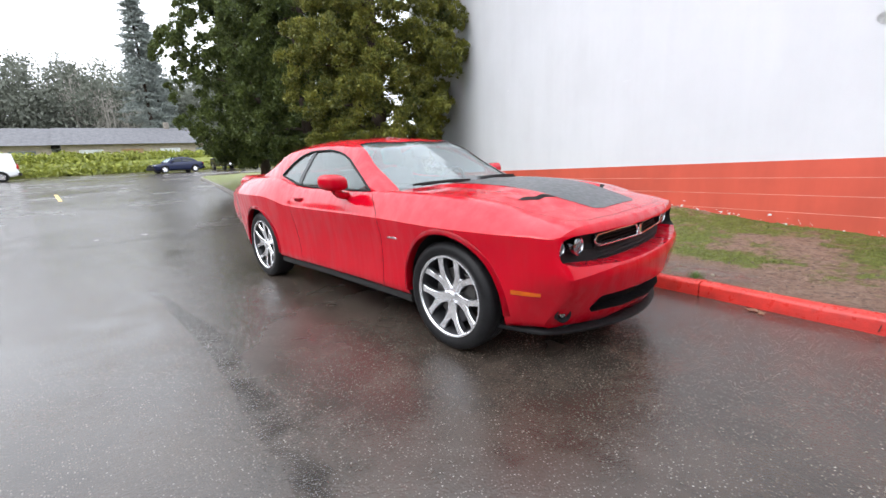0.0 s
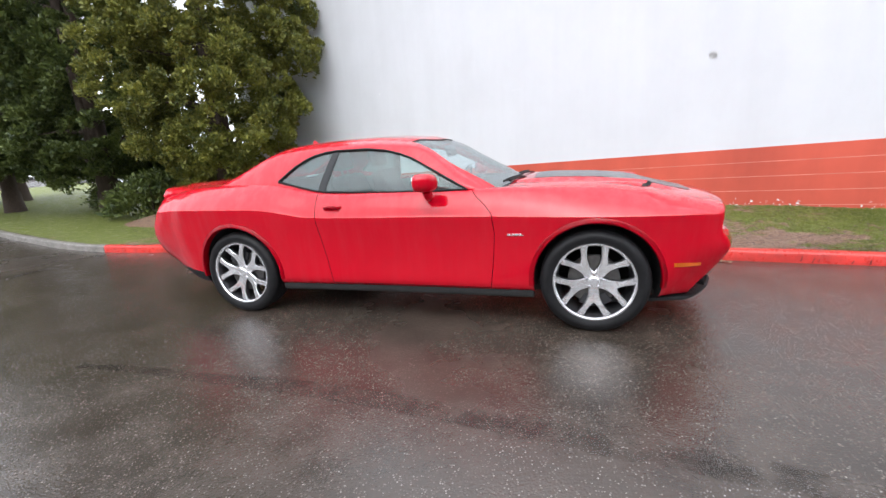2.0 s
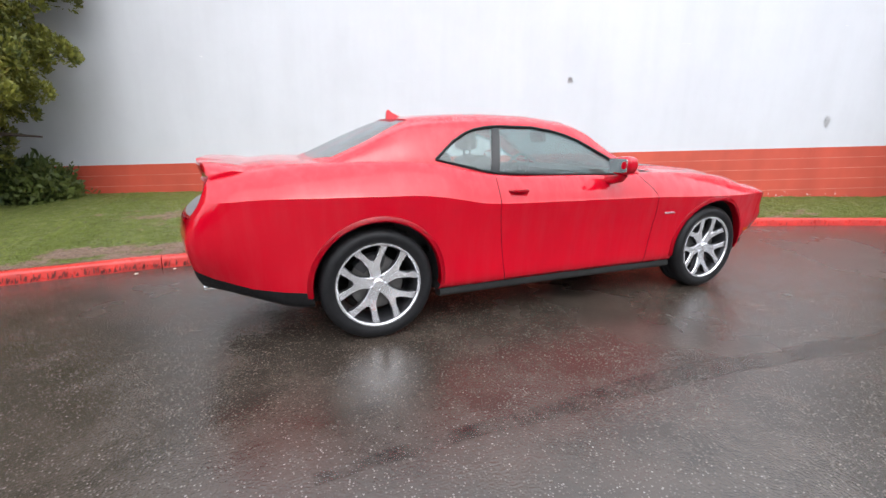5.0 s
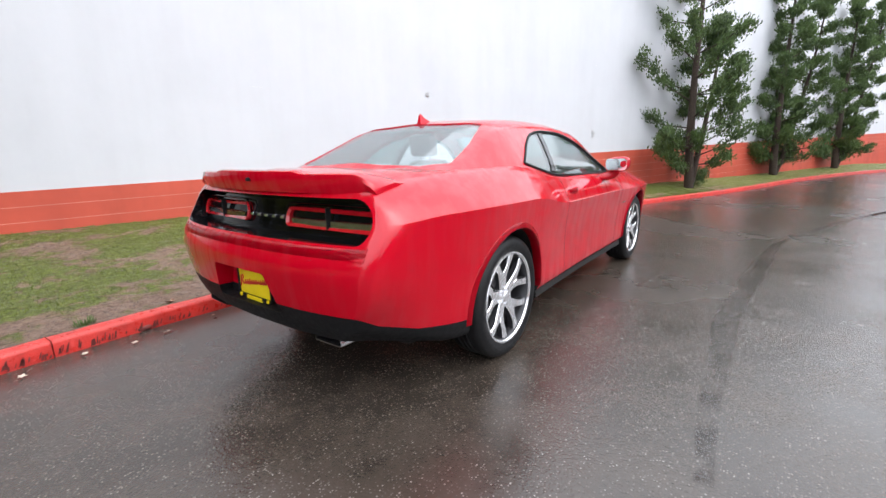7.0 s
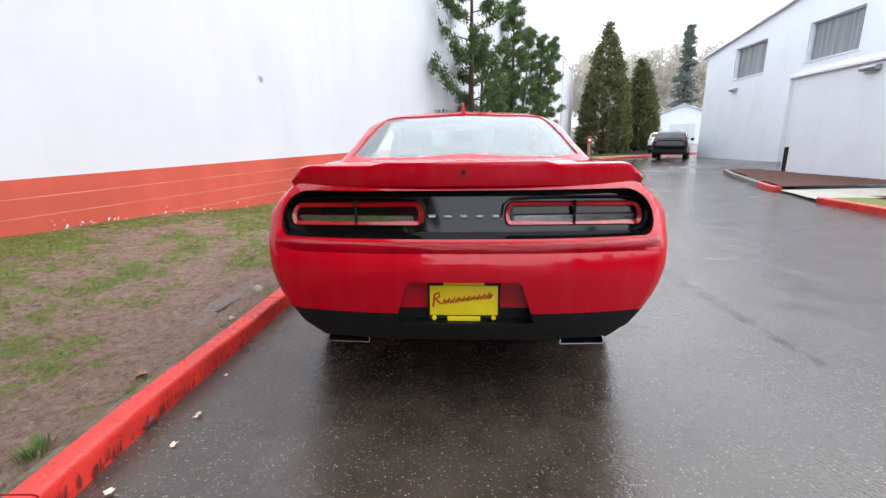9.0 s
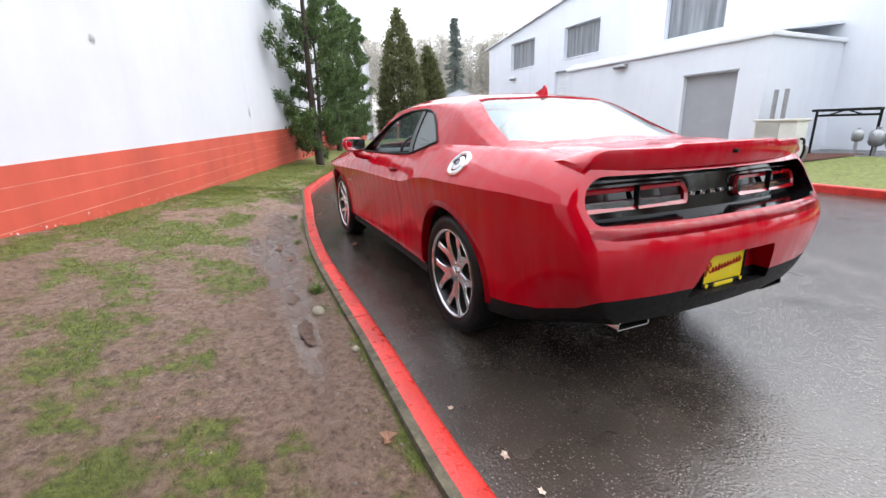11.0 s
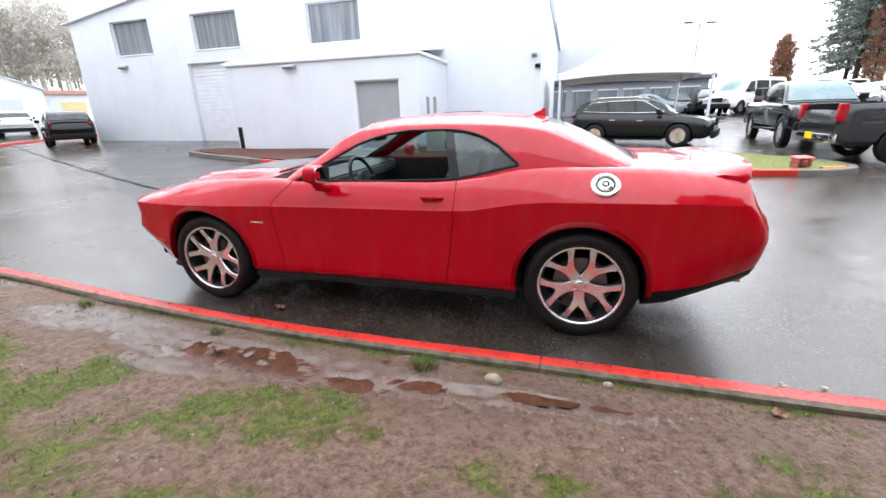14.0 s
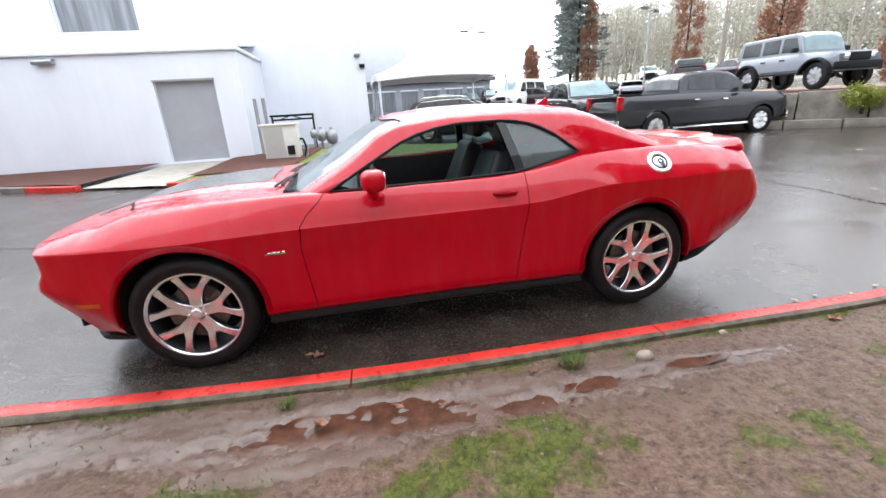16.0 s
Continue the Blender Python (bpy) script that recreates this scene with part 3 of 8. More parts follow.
def make_puddles():
    for k, (cx, cy, rx, ry, h) in enumerate(PUDDLES):
        bm = bmesh.new()
        n = 28
        vs = []
        for i in range(n):
            a = 2 * math.pi * i / n
            r = 1.45 * (1 + .15 * math.sin(3 * a + k) + .1 * math.sin(5 * a + 2 * k))
            vs.append(bm.verts.new((cx + rx * r * math.cos(a), max(kerb_y(cx) + .16, cy + ry * r * math.sin(a)), 0)))
        bm.faces.new(vs)
        ob = new("puddle", mesh_of("puddle", bm, PUDDLE, 60))
        near = [v for v in LAWN_VERTS if abs(v[0] - cx) < rx * .3 and abs(v[1] - cy) < ry * .5]
        z = sum(v[2] for v in near) / max(1, len(near)) + h * .42
        ob.location.z = z
        tagged(ob, "shallow brown rain puddle in the mud", "puddle", "puddles along the kerb", "structure")


make_puddles()


def make_wall():
    """The big white wall with its red painted foot of block courses."""
    x0, x1 = -9.0, 33.0
    wall = thing("wall_north", "tall white-painted block wall with a red band at its foot", "wall", kind="structure")
    n = 43
    c = math.cos(radians(21))

    def top(x):
        return 1.04 + .034 * (x - 3.17) / c

    def slab(za, zb, front, material, name, label):
        bm = bmesh.new()
        rows = []
        for i in range(n):
            x = x0 + (x1 - x0) * i / (n - 1)
            y = wall_y(x)
            f = (-front * math.sin(radians(21)), -front * c)
            rows.append([bm.verts.new(p) for p in ((x + f[0], y + f[1], za(x)), (x + f[0], y + f[1], zb(x)), (x + .12, y + .32, zb(x)), (x + .12, y + .32, za(x)))])
        for p, q in zip(rows, rows[1:]):
            for k in range(4):
                bm.faces.new((p[k], p[(k + 1) % 4], q[(k + 1) % 4], q[k]))
        bm.faces.new(rows[0])
        bm.faces.new(rows[-1])
        return part(name, bm, material, wall, label, 20)
    slab(top, lambda x: 6.6 + max(0, x - 9) * .245, 0, WALL_WHITE, "wall_face", "white painted wall face with faint block joints")
    for k in range(5):
        slab(lambda x, k=k: top(x) - .2 * (k + 1) + .005, lambda x, k=k: top(x) - .2 * k, .010, WALL_RED, "block_course", "red-painted block course")
        slab(lambda x, k=k: top(x) - .2 * (k + 1), lambda x, k=k: top(x) - .2 * (k + 1) + .005, .0115, JOINT, "joint", "pale mortar joint")
    slab(lambda x: -1.0, lambda x: top(x) - 1.0, .006, WALL_RED, "footing", "")
    # a patch, a few chips and scuffs on the white face
    rng = random.Random(8)
    for x, z, w, h, m in ((7.82, 1.69, .14, .24, PATCH), (3.20, 2.36, .11, .11, PATCH), (-3.0, 2.67, .07, .03, PATCH), (7.8, 3.34, .07, .02, PATCH), (5.1, 3.0, .22, .007, PATCH), (.3, 2.3, .2, .006, PATCH)):
        bm = bmesh.new()
        k = 14
        vs = [bm.verts.new((w / 2 * math.cos(2 * math.pi * i / k) * rng.uniform(.8, 1.15), 0, h / 2 * math.sin(2 * math.pi * i / k) * rng.uniform(.8, 1.15))) for i in range(k)]
        f = bm.faces.new(vs)
        bmesh.ops.solidify(bm, geom=[f], thickness=.004)
        ob = part("patch", bm, m, wall, "grey scuffed patch of bare render", 30)
        ob.matrix_local = pose(x, wall_y(x) - .005, z, 0, 0, -21)
    # crumbled paint at the foot
    bm = bmesh.new()
    for i in range(150):
        x = rng.uniform(.2, 8.5)
        z = wall_base(x) + rng.uniform(-.02, .10) * (1 if rng.random() < .6 else .4)
        s_ = rng.uniform(.012, .05)
        v = [bm.verts.new((x + rng.uniform(-1, 1) * s_, wall_y(x) - .0135 + rng.uniform(-1, 1) * .002, z + rng.uniform(-.6, .6) * s_)) for _ in range(4)]
        try:
            bmesh.ops.convex_hull(bm, input=v)
        except RuntimeError:
            pass
    tagged(part("flaked_paint", bm, PATCH, wall, "pale flakes where the paint has crumbled", 30), kind="stuff")
    return wall


make_wall()


def make_seam():
    """The dark joint between two widths of asphalt."""
    pts = spline([(-2.0, -1.98), (-1.0, -1.96), (0, -1.95), (1.9, -2.13), (3.76, -2.42), (6.84, -3.54), (10.67, -5.19), (16, -7.5), (25.3, -11.6), (37, -16.8)], 24)
    bm = bmesh.new()
    prev = None
    for i, p in enumerate(pts):
        a, b = pts[max(i - 1, 0)], pts[min(i + 1, len(pts) - 1)]
        d = (b - a).normalized()
        q = Vector((-d.y, d.x))
        w = .035 + .03 * noise.noise(Vector((p.x * 2, p.y * 2, 0))) + .0016 * max(0, p.x) + .05 * smooth01((4 - p.x) / 3) * smooth01((p.x + 2) / 2)
        w = max(.012, w)
        j = .03 * noise.noise(Vector((p.x * 1.1, 3, 0)))
        cur = [bm.verts.new((p.x + q.x * (j + e * w), p.y + q.y * (j + e * w), ground_z(p.x, p.y) + .004)) for e in (-1, 1)]
        if prev:
            bm.faces.new((prev[0], prev[1], cur[1], cur[0]))
        prev = cur
    tagged(new("road_joint", mesh_of("road_joint", bm, SEAM, 80)), "dark wet joint line across the asphalt", "joint", kind="structure")
    tar = [p for p in pts if 6.6 < p.x < 34]
    bm = bmesh.new()
    prev = None
    for i, p in enumerate(tar):
        w = (.045 + .03 * noise.noise(Vector((p.x * 1.3, 7, 0)))) * min(1, i / 4, (len(tar) - 1 - i) / 4) + .006
        j = .05 * noise.noise(Vector((p.x * .8, 1, 0)))
        cur = [bm.verts.new((p.x, p.y + j + e * w, ground_z(p.x, p.y) + .025)) for e in (-1, 1)]
        if prev:
            bm.faces.new((prev[0], prev[1], cur[1], cur[0]))
        prev = cur
    tagged(new("tar_line", mesh_of("tar_line", bm, TAR, 80)), "black poured tar line along the drive", "joint", kind="structure")
    for x0, y0, x1, y1 in ((-6.10, -2.3, -5.94, -.55), (-5.93, -.6, -6.0, .38), (-9.5, .2, -8.6, 1.2)):
        bm = bmesh.new()
        prev = None
        for i in range(9):
            t = i / 8
            x, y = x0 + (x1 - x0) * t + .04 * math.sin(9 * t), y0 + (y1 - y0) * t
            cur = [bm.verts.new((x + e * .02, y, ground_z(x, y) + .004)) for e in (-1, 1)]
            if prev:
                bm.faces.new((prev[0], prev[1], cur[1], cur[0]))
            prev = cur
        tagged(new("road_crack", mesh_of("road_crack", bm, TAR, 80)), "dark crack in the wet asphalt", "crack", kind="structure")


make_seam()


# ---- small litter on the bank ----
LEAF_BROWN = mat("dead_brown_leaf", (0.20, 0.095, 0.055), 0.6, 0, 0.4, 30)
STONE_PALE = mat("pale_field_stone", (0.26, 0.225, 0.175), 0.7, 0, 0.3, 14, 0.4, 90)
PALE_LITTER = mat("pale_wet_litter", (0.55, 0.44, 0.36), 0.6, 0, 0.3, 20)


def bank_z(x, y):
    best = min(BANK_NEAR.get((round(x * 5), round(y * 5)), [(0, 0, .12)]), key=lambda v: (v[0] - x) ** 2 + (v[1] - y) ** 2)
    return best[2]


BANK_NEAR = {}
for v in LAWN_VERTS:
    if -6 < v[0] < 9:
        BANK_NEAR.setdefault((round(v[0] * 5), round(v[1] * 5)), []).append(v)


def crumpled_leaf(bm, at, size, rng):
    """One curled dead leaf with a notched outline."""
    turn = rng.uniform(0, 6.28)
    c = bm.verts.new((at[0], at[1], at[2] + .004))
    ring = []
    for i in range(10):
        a = turn + 2 * math.pi * i / 10
        r = size * (1.0 if i % 2 else .55) * rng.uniform(.7, 1.2)
        ring.append(bm.verts.new((at[0] + r * math.cos(a), at[1] + r * .7 * math.sin(a), at[2] + .006 + rng.uniform(0, .45) * size)))
    for i in range(10):
        bm.faces.new((c, ring[i], ring[(i + 1) % 10]))
    return bm


def make_litter():
    rng = random.Random(77)
    for x, y, s in ((2.80, 1.02, .055), (2.86, .98, .04), (-2.36, 1.62, .055), (-.60, 1.62, .04), (.72, 1.74, .05), (.35, 1.68, .04), (.80, .98, .05), (.86, .95, .035), (-.38, 1.62, .035)):
        z = bank_z(x, y) if y > kerb_y(x) + .14 else ground_z(x, y)
        ob = new("dead_leaf", mesh_of("dead_leaf", crumpled_leaf(bmesh.new(), (x, y, z), s, rng), LEAF_BROWN, 20))
        tagged(ob, "curled brown dead leaf lying by the red kerb", "leaf", "dead leaves by the kerb")
    for x, y, r in ((-1.03, 1.66, .048), (-1.62, 1.56, .026), (2.4, 1.55, .022)):
        bm = bmesh.new()
        bmesh.ops.create_icosphere(bm, subdivisions=3, radius=1)
        for v in bm.verts:
            n_ = 1 + .18 * noise.noise(v.co * 1.3 + Vector((x, y, 0)))
            v.co = Vector((x + v.co.x * r * n_, y + v.co.y * r * .8 * n_, bank_z(x, y) + r * .25 + v.co.z * r * .75 * n_))
        tagged(new("stone", mesh_of("stone", bm, STONE_PALE, 60)), "rounded pale stone half sunk in the mud", "stone", "stones in the mud")
    # a tuft of weed at the kerb
    for x, y, k, r in ((-.62, 1.60, 160, .085), (-2.9, 1.62, 90, .07), (.9, 1.55, 60, .05), (2.3, 1.42, 90, .07)):
        bm = bmesh.new()
        for i in range(k):
            a, q = rng.uniform(0, 6.28), r * rng.random() ** .6
            p = Vector((x + q * math.cos(a), y + q * .7 * math.sin(a), bank_z(x, y) - .004))
            t = Vector((math.cos(a) * rng.uniform(.1, .7), math.sin(a) * rng.uniform(.1, .7), 1)).normalized() * rng.uniform(.02, .06)
            w = Vector((-math.sin(a), math.cos(a), 0)) * rng.uniform(.002, .005)
            bm.faces.new([bm.verts.new(v) for v in (p - w, p + w, p + t + w * .4, p + t * 1.15, p + t - w * .4)])
        tagged(new("weed_tuft", mesh_of("weed_tuft", bm, LEAF_GREEN, 60)), "small green weed tuft behind the kerb", "weed", "weeds behind the kerb")
    # grit, clods and scraps
    for name, label, m, k, lo, hi, tall in (("grit", "small stones and grit in the mud", STONE_PALE, 700, .002, .007, .7), ("mud_clods", "dark crumbs of soil on the bank", MUD_CLOD, 1500, .005, .02, .5), ("leaf_scraps", "scraps of dead leaf and twig on the mud", LEAF_BROWN, 200, .004, .013, .18), ("pale_scraps", "pale scraps of litter and flaked paint", PALE_LITTER, 45, .003, .009, .3)):
        vs, fs = [], []
        for i in range(k):
            x = rng.uniform(-4.6, 6.0)
            y = kerb_y(x) + .17 + (wall_y(x) - kerb_y(x) - .2) * rng.random() ** 1.5
            z, s = bank_z(x, y), rng.uniform(lo, hi)
            a = rng.uniform(0, 6.28)
            e = rng.uniform(.5, 1)
            b0 = len(vs)
            for j in range(5):
                t = a + 6.283 * j / 5
                q = s * rng.uniform(.7, 1.2)
                ct, st = q * math.cos(t), q * e * math.sin(t)
                vs.append((x + ct * math.cos(a) - st * math.sin(a), y + ct * math.sin(a) + st * math.cos(a), z - .001))
            vs.append((x, y, z + s * tall))
            fs += [(b0 + j, b0 + (j + 1) % 5, b0 + 5) for j in range(5)]
        me = bpy.data.meshes.new(name)
        me.from_pydata(vs, [], fs)
        me.materials.append(m)
        finish(me, 60)
        tagged(new(name, me), label, "debris", kind="stuff")


MUD_CLOD = mat("wet_soil", (0.10, 0.065, 0.048), 0.5, 0, 0.4, 30, rvary=0.25)
make_litter()


def make_kerb_marks():
    """Dark tyre scuffs on the face of the kerb and chips of paint at its foot."""
    rng = random.Random(31)
    vs, fs = [], []
    for i in range(190):
        x = -2.4 - 2.6 * rng.random() ** .8 if i < 150 else rng.uniform(-2.4, 6)
        j = min(range(len(KLINE)), key=lambda k: abs(KLINE[k].x - x))
        q = kerb_normal(j)
        p = KLINE[j] + (KLINE[min(j + 1, len(KLINE) - 1)] - KLINE[j]) * rng.random()
        d = (KLINE[min(j + 1, len(KLINE) - 1)] - KLINE[j]).normalized()
        g = ground_z(p.x, p.y)
        z0, w = g + rng.uniform(.004, .03), rng.uniform(.003, .008)
        h, sl = rng.uniform(.02, .06), rng.uniform(.0, .02)
        b0 = len(vs)
        for e, z in ((-1, z0), (1, z0 + .004), (.7, min(z0 + h, g + .088)), (-.6, min(z0 + h * .9, g + .086))):
            o = p - q * .0095 + d * (e * w + sl * (z - z0) * 20)
            vs.append((o.x, o.y, z))
        fs.append((b0, b0 + 1, b0 + 2, b0 + 3))
    me = bpy.data.meshes.new("tyre_scuffs")
    me.from_pydata(vs, [], fs)
    me.materials.append(SCUFF)
    tagged(new("tyre_scuffs", me), "dark tyre scuffs on the red kerb face", "scuffs", kind="stuff")
    for x, y, s in ((-3.0, 1.26, .03), (-2.55, 1.22, .026), (-2.2, 1.28, .022), (-3.3, 1.2, .028), (-2.75, 1.20, .022)):
        bm = crumpled_leaf(bmesh.new(), (x, y, .001), s, rng)
        tagged(new("paint_chip", mesh_of("paint_chip", bm, PALE_LITTER, 20)), "pale chip of litter on the wet asphalt", "litter", "litter beside the kerb")
    # a broken gap low in the kerb face
    bm = bmesh.new()
    bmesh.ops.create_icosphere(bm, subdivisions=2, radius=1)
    for v in bm.verts:
        n_ = 1 + .3 * noise.noise(v.co * 2)
        v.co = Vector((-2.62 + v.co.x * .05 * n_, kerb_y(-2.62) + .004 + v.co.y * .012, .018 + v.co.z * .020 * n_))
    tagged(new("kerb_gap", mesh_of("kerb_gap", bm, SCUFF, 60)), "dark broken gap at the foot of the kerb", "gap", kind="structure")


SCUFF = mat("black_rubber_scuff", (0.13, 0.020, 0.017), 0.6, 0, 0.5, 40)
make_kerb_marks()

# ---- the red coupe ----
WHITE_SHEET = mat("white_sheet", (0.82, 0.82, 0.80), 0.7, 0, 0.03, 8)
Y_MAX = [(-2.40, .80), (-2.39, .830), (-2.37, .850), (-2.34, .866), (-2.30, .878), (-2.15, .906), (-2.0, .938), (-1.5, .965), (-1.0, .955), (-.6, .937), (0, .93), (.8, .94), (1.45, .96), (1.85, .94), (2.1, .915), (2.18, .897), (2.235, .882), (2.27, .864), (2.29, .846), (2.30, .826)]
Y_LOW = [(-2.40, .665), (-2.3, .735), (-2.2, .80), (-2.0, .875), (-1.5, .91), (0, .89), (1.5, .90), (1.9, .89), (2.1, .85), (2.3, .745)]
Z_BOT = [(-2.40, .385), (-2.3, .357), (-2.2, .318), (-2.0, .262), (-1.8, .245), (-1.0, .27), (1.0, .27), (1.8, .25), (2.3, .24)]
Z_CREASE = [(-2.40, .915), (-2.31, .925), (-2.0, .94), (-1.27, .935), (-1.08, .92), (-.9, .89), (-.74, .863), (-.5, .852), (.7, .845), (1.6, .83), (2.16, .828), (2.3, .82)]
Y_BELT = [(-2.40, .74), (-2.2, .775), (-1.7, .79), (-1.2, .81), (-.6, .84), (.6, .845), (.9, .835), (1.69, .80), (2.1, .79), (2.22, .782), (2.3, .755)]
Z_BELT = [(-2.40, 1.035), (-2.3, 1.05), (-2.0, 1.09), (-1.7, 1.112), (-1.3, 1.122), (-1.05, 1.105), (-.83, 1.06), (-.63, 1.03), (-.4, 1.015), (.6, 1.012), (.87, 1.012), (1.23, 1.0), (1.69, .96), (1.98, .91), (2.2, .875), (2.3, .848)]
Z_TOP = [(-2.40, 1.07), (-2.2, 1.115), (-2.0, 1.13), (-1.75, 1.125), (-1.5, 1.10), (-1.2, 1.03), (.5, 1.02), (.9, 1.04), (1.15, 1.052), (1.46, 1.042), (1.75, 1.01), (1.98, .96), (2.2, .905), (2.3, .866)]
X_FRONT = [(.20, 2.28), (.28, 2.36), (.36, 2.405), (.44, 2.425), (.50, 2.433), (.57, 2.435), (.62, 2.425), (.66, 2.395), (.72, 2.375), (.815, 2.375), (.845, 2.365), (.872, 2.335), (.91, 2.25)]
X_REAR = [(.20, -2.33), (.30, -2.465), (.37, -2.52), (.47, -2.568), (.60, -2.60), (.72, -2.615), (.78, -2.60), (.86, -2.555), (.91, -2.525), (1.0, -2.48), (1.06, -2.44), (1.10, -2.40)]


def front_x(y, z):
    u = abs(y) / 0.75
    return pchip(X_FRONT, z) - 0.112 * u ** 2.2 - 0.16 * smooth01((0.64 - z) / 0.36) * u ** 1.8


def rear_x(y, z):
    return pchip(X_REAR, z) + 0.10 * (abs(y) / 0.8) ** 2.6


def tail_x(y, z):
    """The flatter black panel that carries the tail lamps, sunk behind the bumper."""
    return -2.432 + .055 * (abs(y) / .75) ** 2 + .25 * (z - .905)


def body_section(X):
    ym, yl, zb, zc = pchip(Y_MAX, X), pchip(Y_LOW, X), pchip(Z_BOT, X), pchip(Z_CREASE, X)
    yb, zs, zt = pchip(Y_BELT, X), pchip(Z_BELT, X), pchip(Z_TOP, X)
    k = smooth01((X - 0.8) / 0.25) * smooth01((2.2 - X) / 0.25)
    bulge = 0.022 * k
    taper = .10 + .50 * smooth01((-1.9 - X) / .5) + .4 * smooth01((X - 1.9) / .4)
    low = spline([(yl - .05, zb), (yl, zb + .045), (ym - .036 - taper * (ym - yl - .02), .46), (ym - .026, .64), (ym + .006, zc - .006)], 4)
    up = spline([(ym + .001, zc + .003), (ym * .55 + yb * .45 + .010, zc * .5 + zs * .5), (yb, zs), (yb - .06, zs * .6 + (zt - bulge) * .4 + .004)], 4)
    top = [Vector(q) for q in [(.60 * yb / .8, zs * .3 + (zt - bulge) * .7 + .003), (.50 * yb / .8, zt - bulge), (.455 * yb / .8, zt - bulge), (.415 * yb / .8, zt - bulge * .15), (.30 * yb / .8, zt), (.15 * yb / .8, zt + .003)]]
    return [Vector((0, zb)), Vector((yl * .5, zb))] + low + up + top + [Vector((0, zt + .004))]


def ring_points(X):
    half = body_section(X)
    ring = half + [Vector((-p.x, p.y)) for p in reversed(half[1:-1])]
    wf, wr = smooth01((X - 1.75) / 0.55), smooth01((-1.85 - X) / 0.55)
    out = []
    for p in ring:
        x = X
        if wf:
            x += wf * (front_x(p.x, p.y) - 2.30)
        if wr:
            x += wr * (rear_x(p.x, p.y) + 2.40)
        out.append(Vector((x, p.x, p.y)))
    return out


def cap_rings(X, face):
    half = body_section(X)
    ring = half + [Vector((-p.x, p.y)) for p in reversed(half[1:-1])]
    mid = sum((p.y for p in half), 0.0) / len(half)
    for s in [.99 - .0245 * i for i in range(40)]:
        yield [Vector((face(p.x * s, mid + (p.y - mid) * s), p.x * s, mid + (p.y - mid) * s)) for p in ring]


def body_solid():
    bm = bmesh.new()
    xs = sorted(set([round(-2.40 + 4.70 * i / 118, 4) for i in range(119)] + [2.205, 2.235, 2.27, 2.28, 2.29, -2.39, -2.38, -2.37, -2.34]))
    rows = list(cap_rings(xs[0], rear_x))[::-1] + [ring_points(x) for x in xs] + list(cap_rings(xs[-1], front_x))
    rings = [[bm.verts.new(p) for p in r] for r in rows]
    for a, b in zip(rings, rings[1:]):
        k = len(a)
        for i in range(k):
            bm.faces.new((a[i], a[(i + 1) % k], b[(i + 1) % k], b[i]))
    for r in (rings[0], rings[-1]):
        c = bm.verts.new(sum((v.co for v in r), Vector()) / len(r))
        for i in range(len(r)):
            bm.faces.new((r[i], r[(i + 1) % len(r)], c))
    return raw(bm, RED)


Z_ROOF = [(-1.88, 1.095), (-1.84, 1.12), (-1.63, 1.222), (-1.4, 1.328), (-1.22, 1.398), (-1.04, 1.43), (-.73, 1.452), (-.5, 1.458), (-.23, 1.455), (.05, 1.43), (.24, 1.378), (.43, 1.282), (.68, 1.148), (.93, 1.01), (1.0, .975)]


def roof_section(X):
    zc = pchip(Z_ROOF, X)
    yb = min(pchip(Y_BELT, X) - .014, .832)
    zb = pchip(Z_BELT, X) - .06
    crown = .075 * min(1, max(.25, (zc - 1.0) / .38))
    ze = max(zc - crown, zb + .015)
    ref = .83 - .05 * smooth01((-1.1 - X) / .7)

    def side(z):
        return min(yb, ref - .56 * max(0, z - 1.03))
    ye = side(ze)
    pts = [(side(zb), zb), (side(zb + .3 * (ze - zb)) + .006, zb + .3 * (ze - zb)), (side(zb + .7 * (ze - zb)) + .008, zb + .7 * (ze - zb)), (ye, ze - .012), (ye - .045, ze + .3 * crown), (ye * .72, zc - .16 * crown), (ye * .4, zc), (0, zc + .012)]
    return spline(pts, 3)


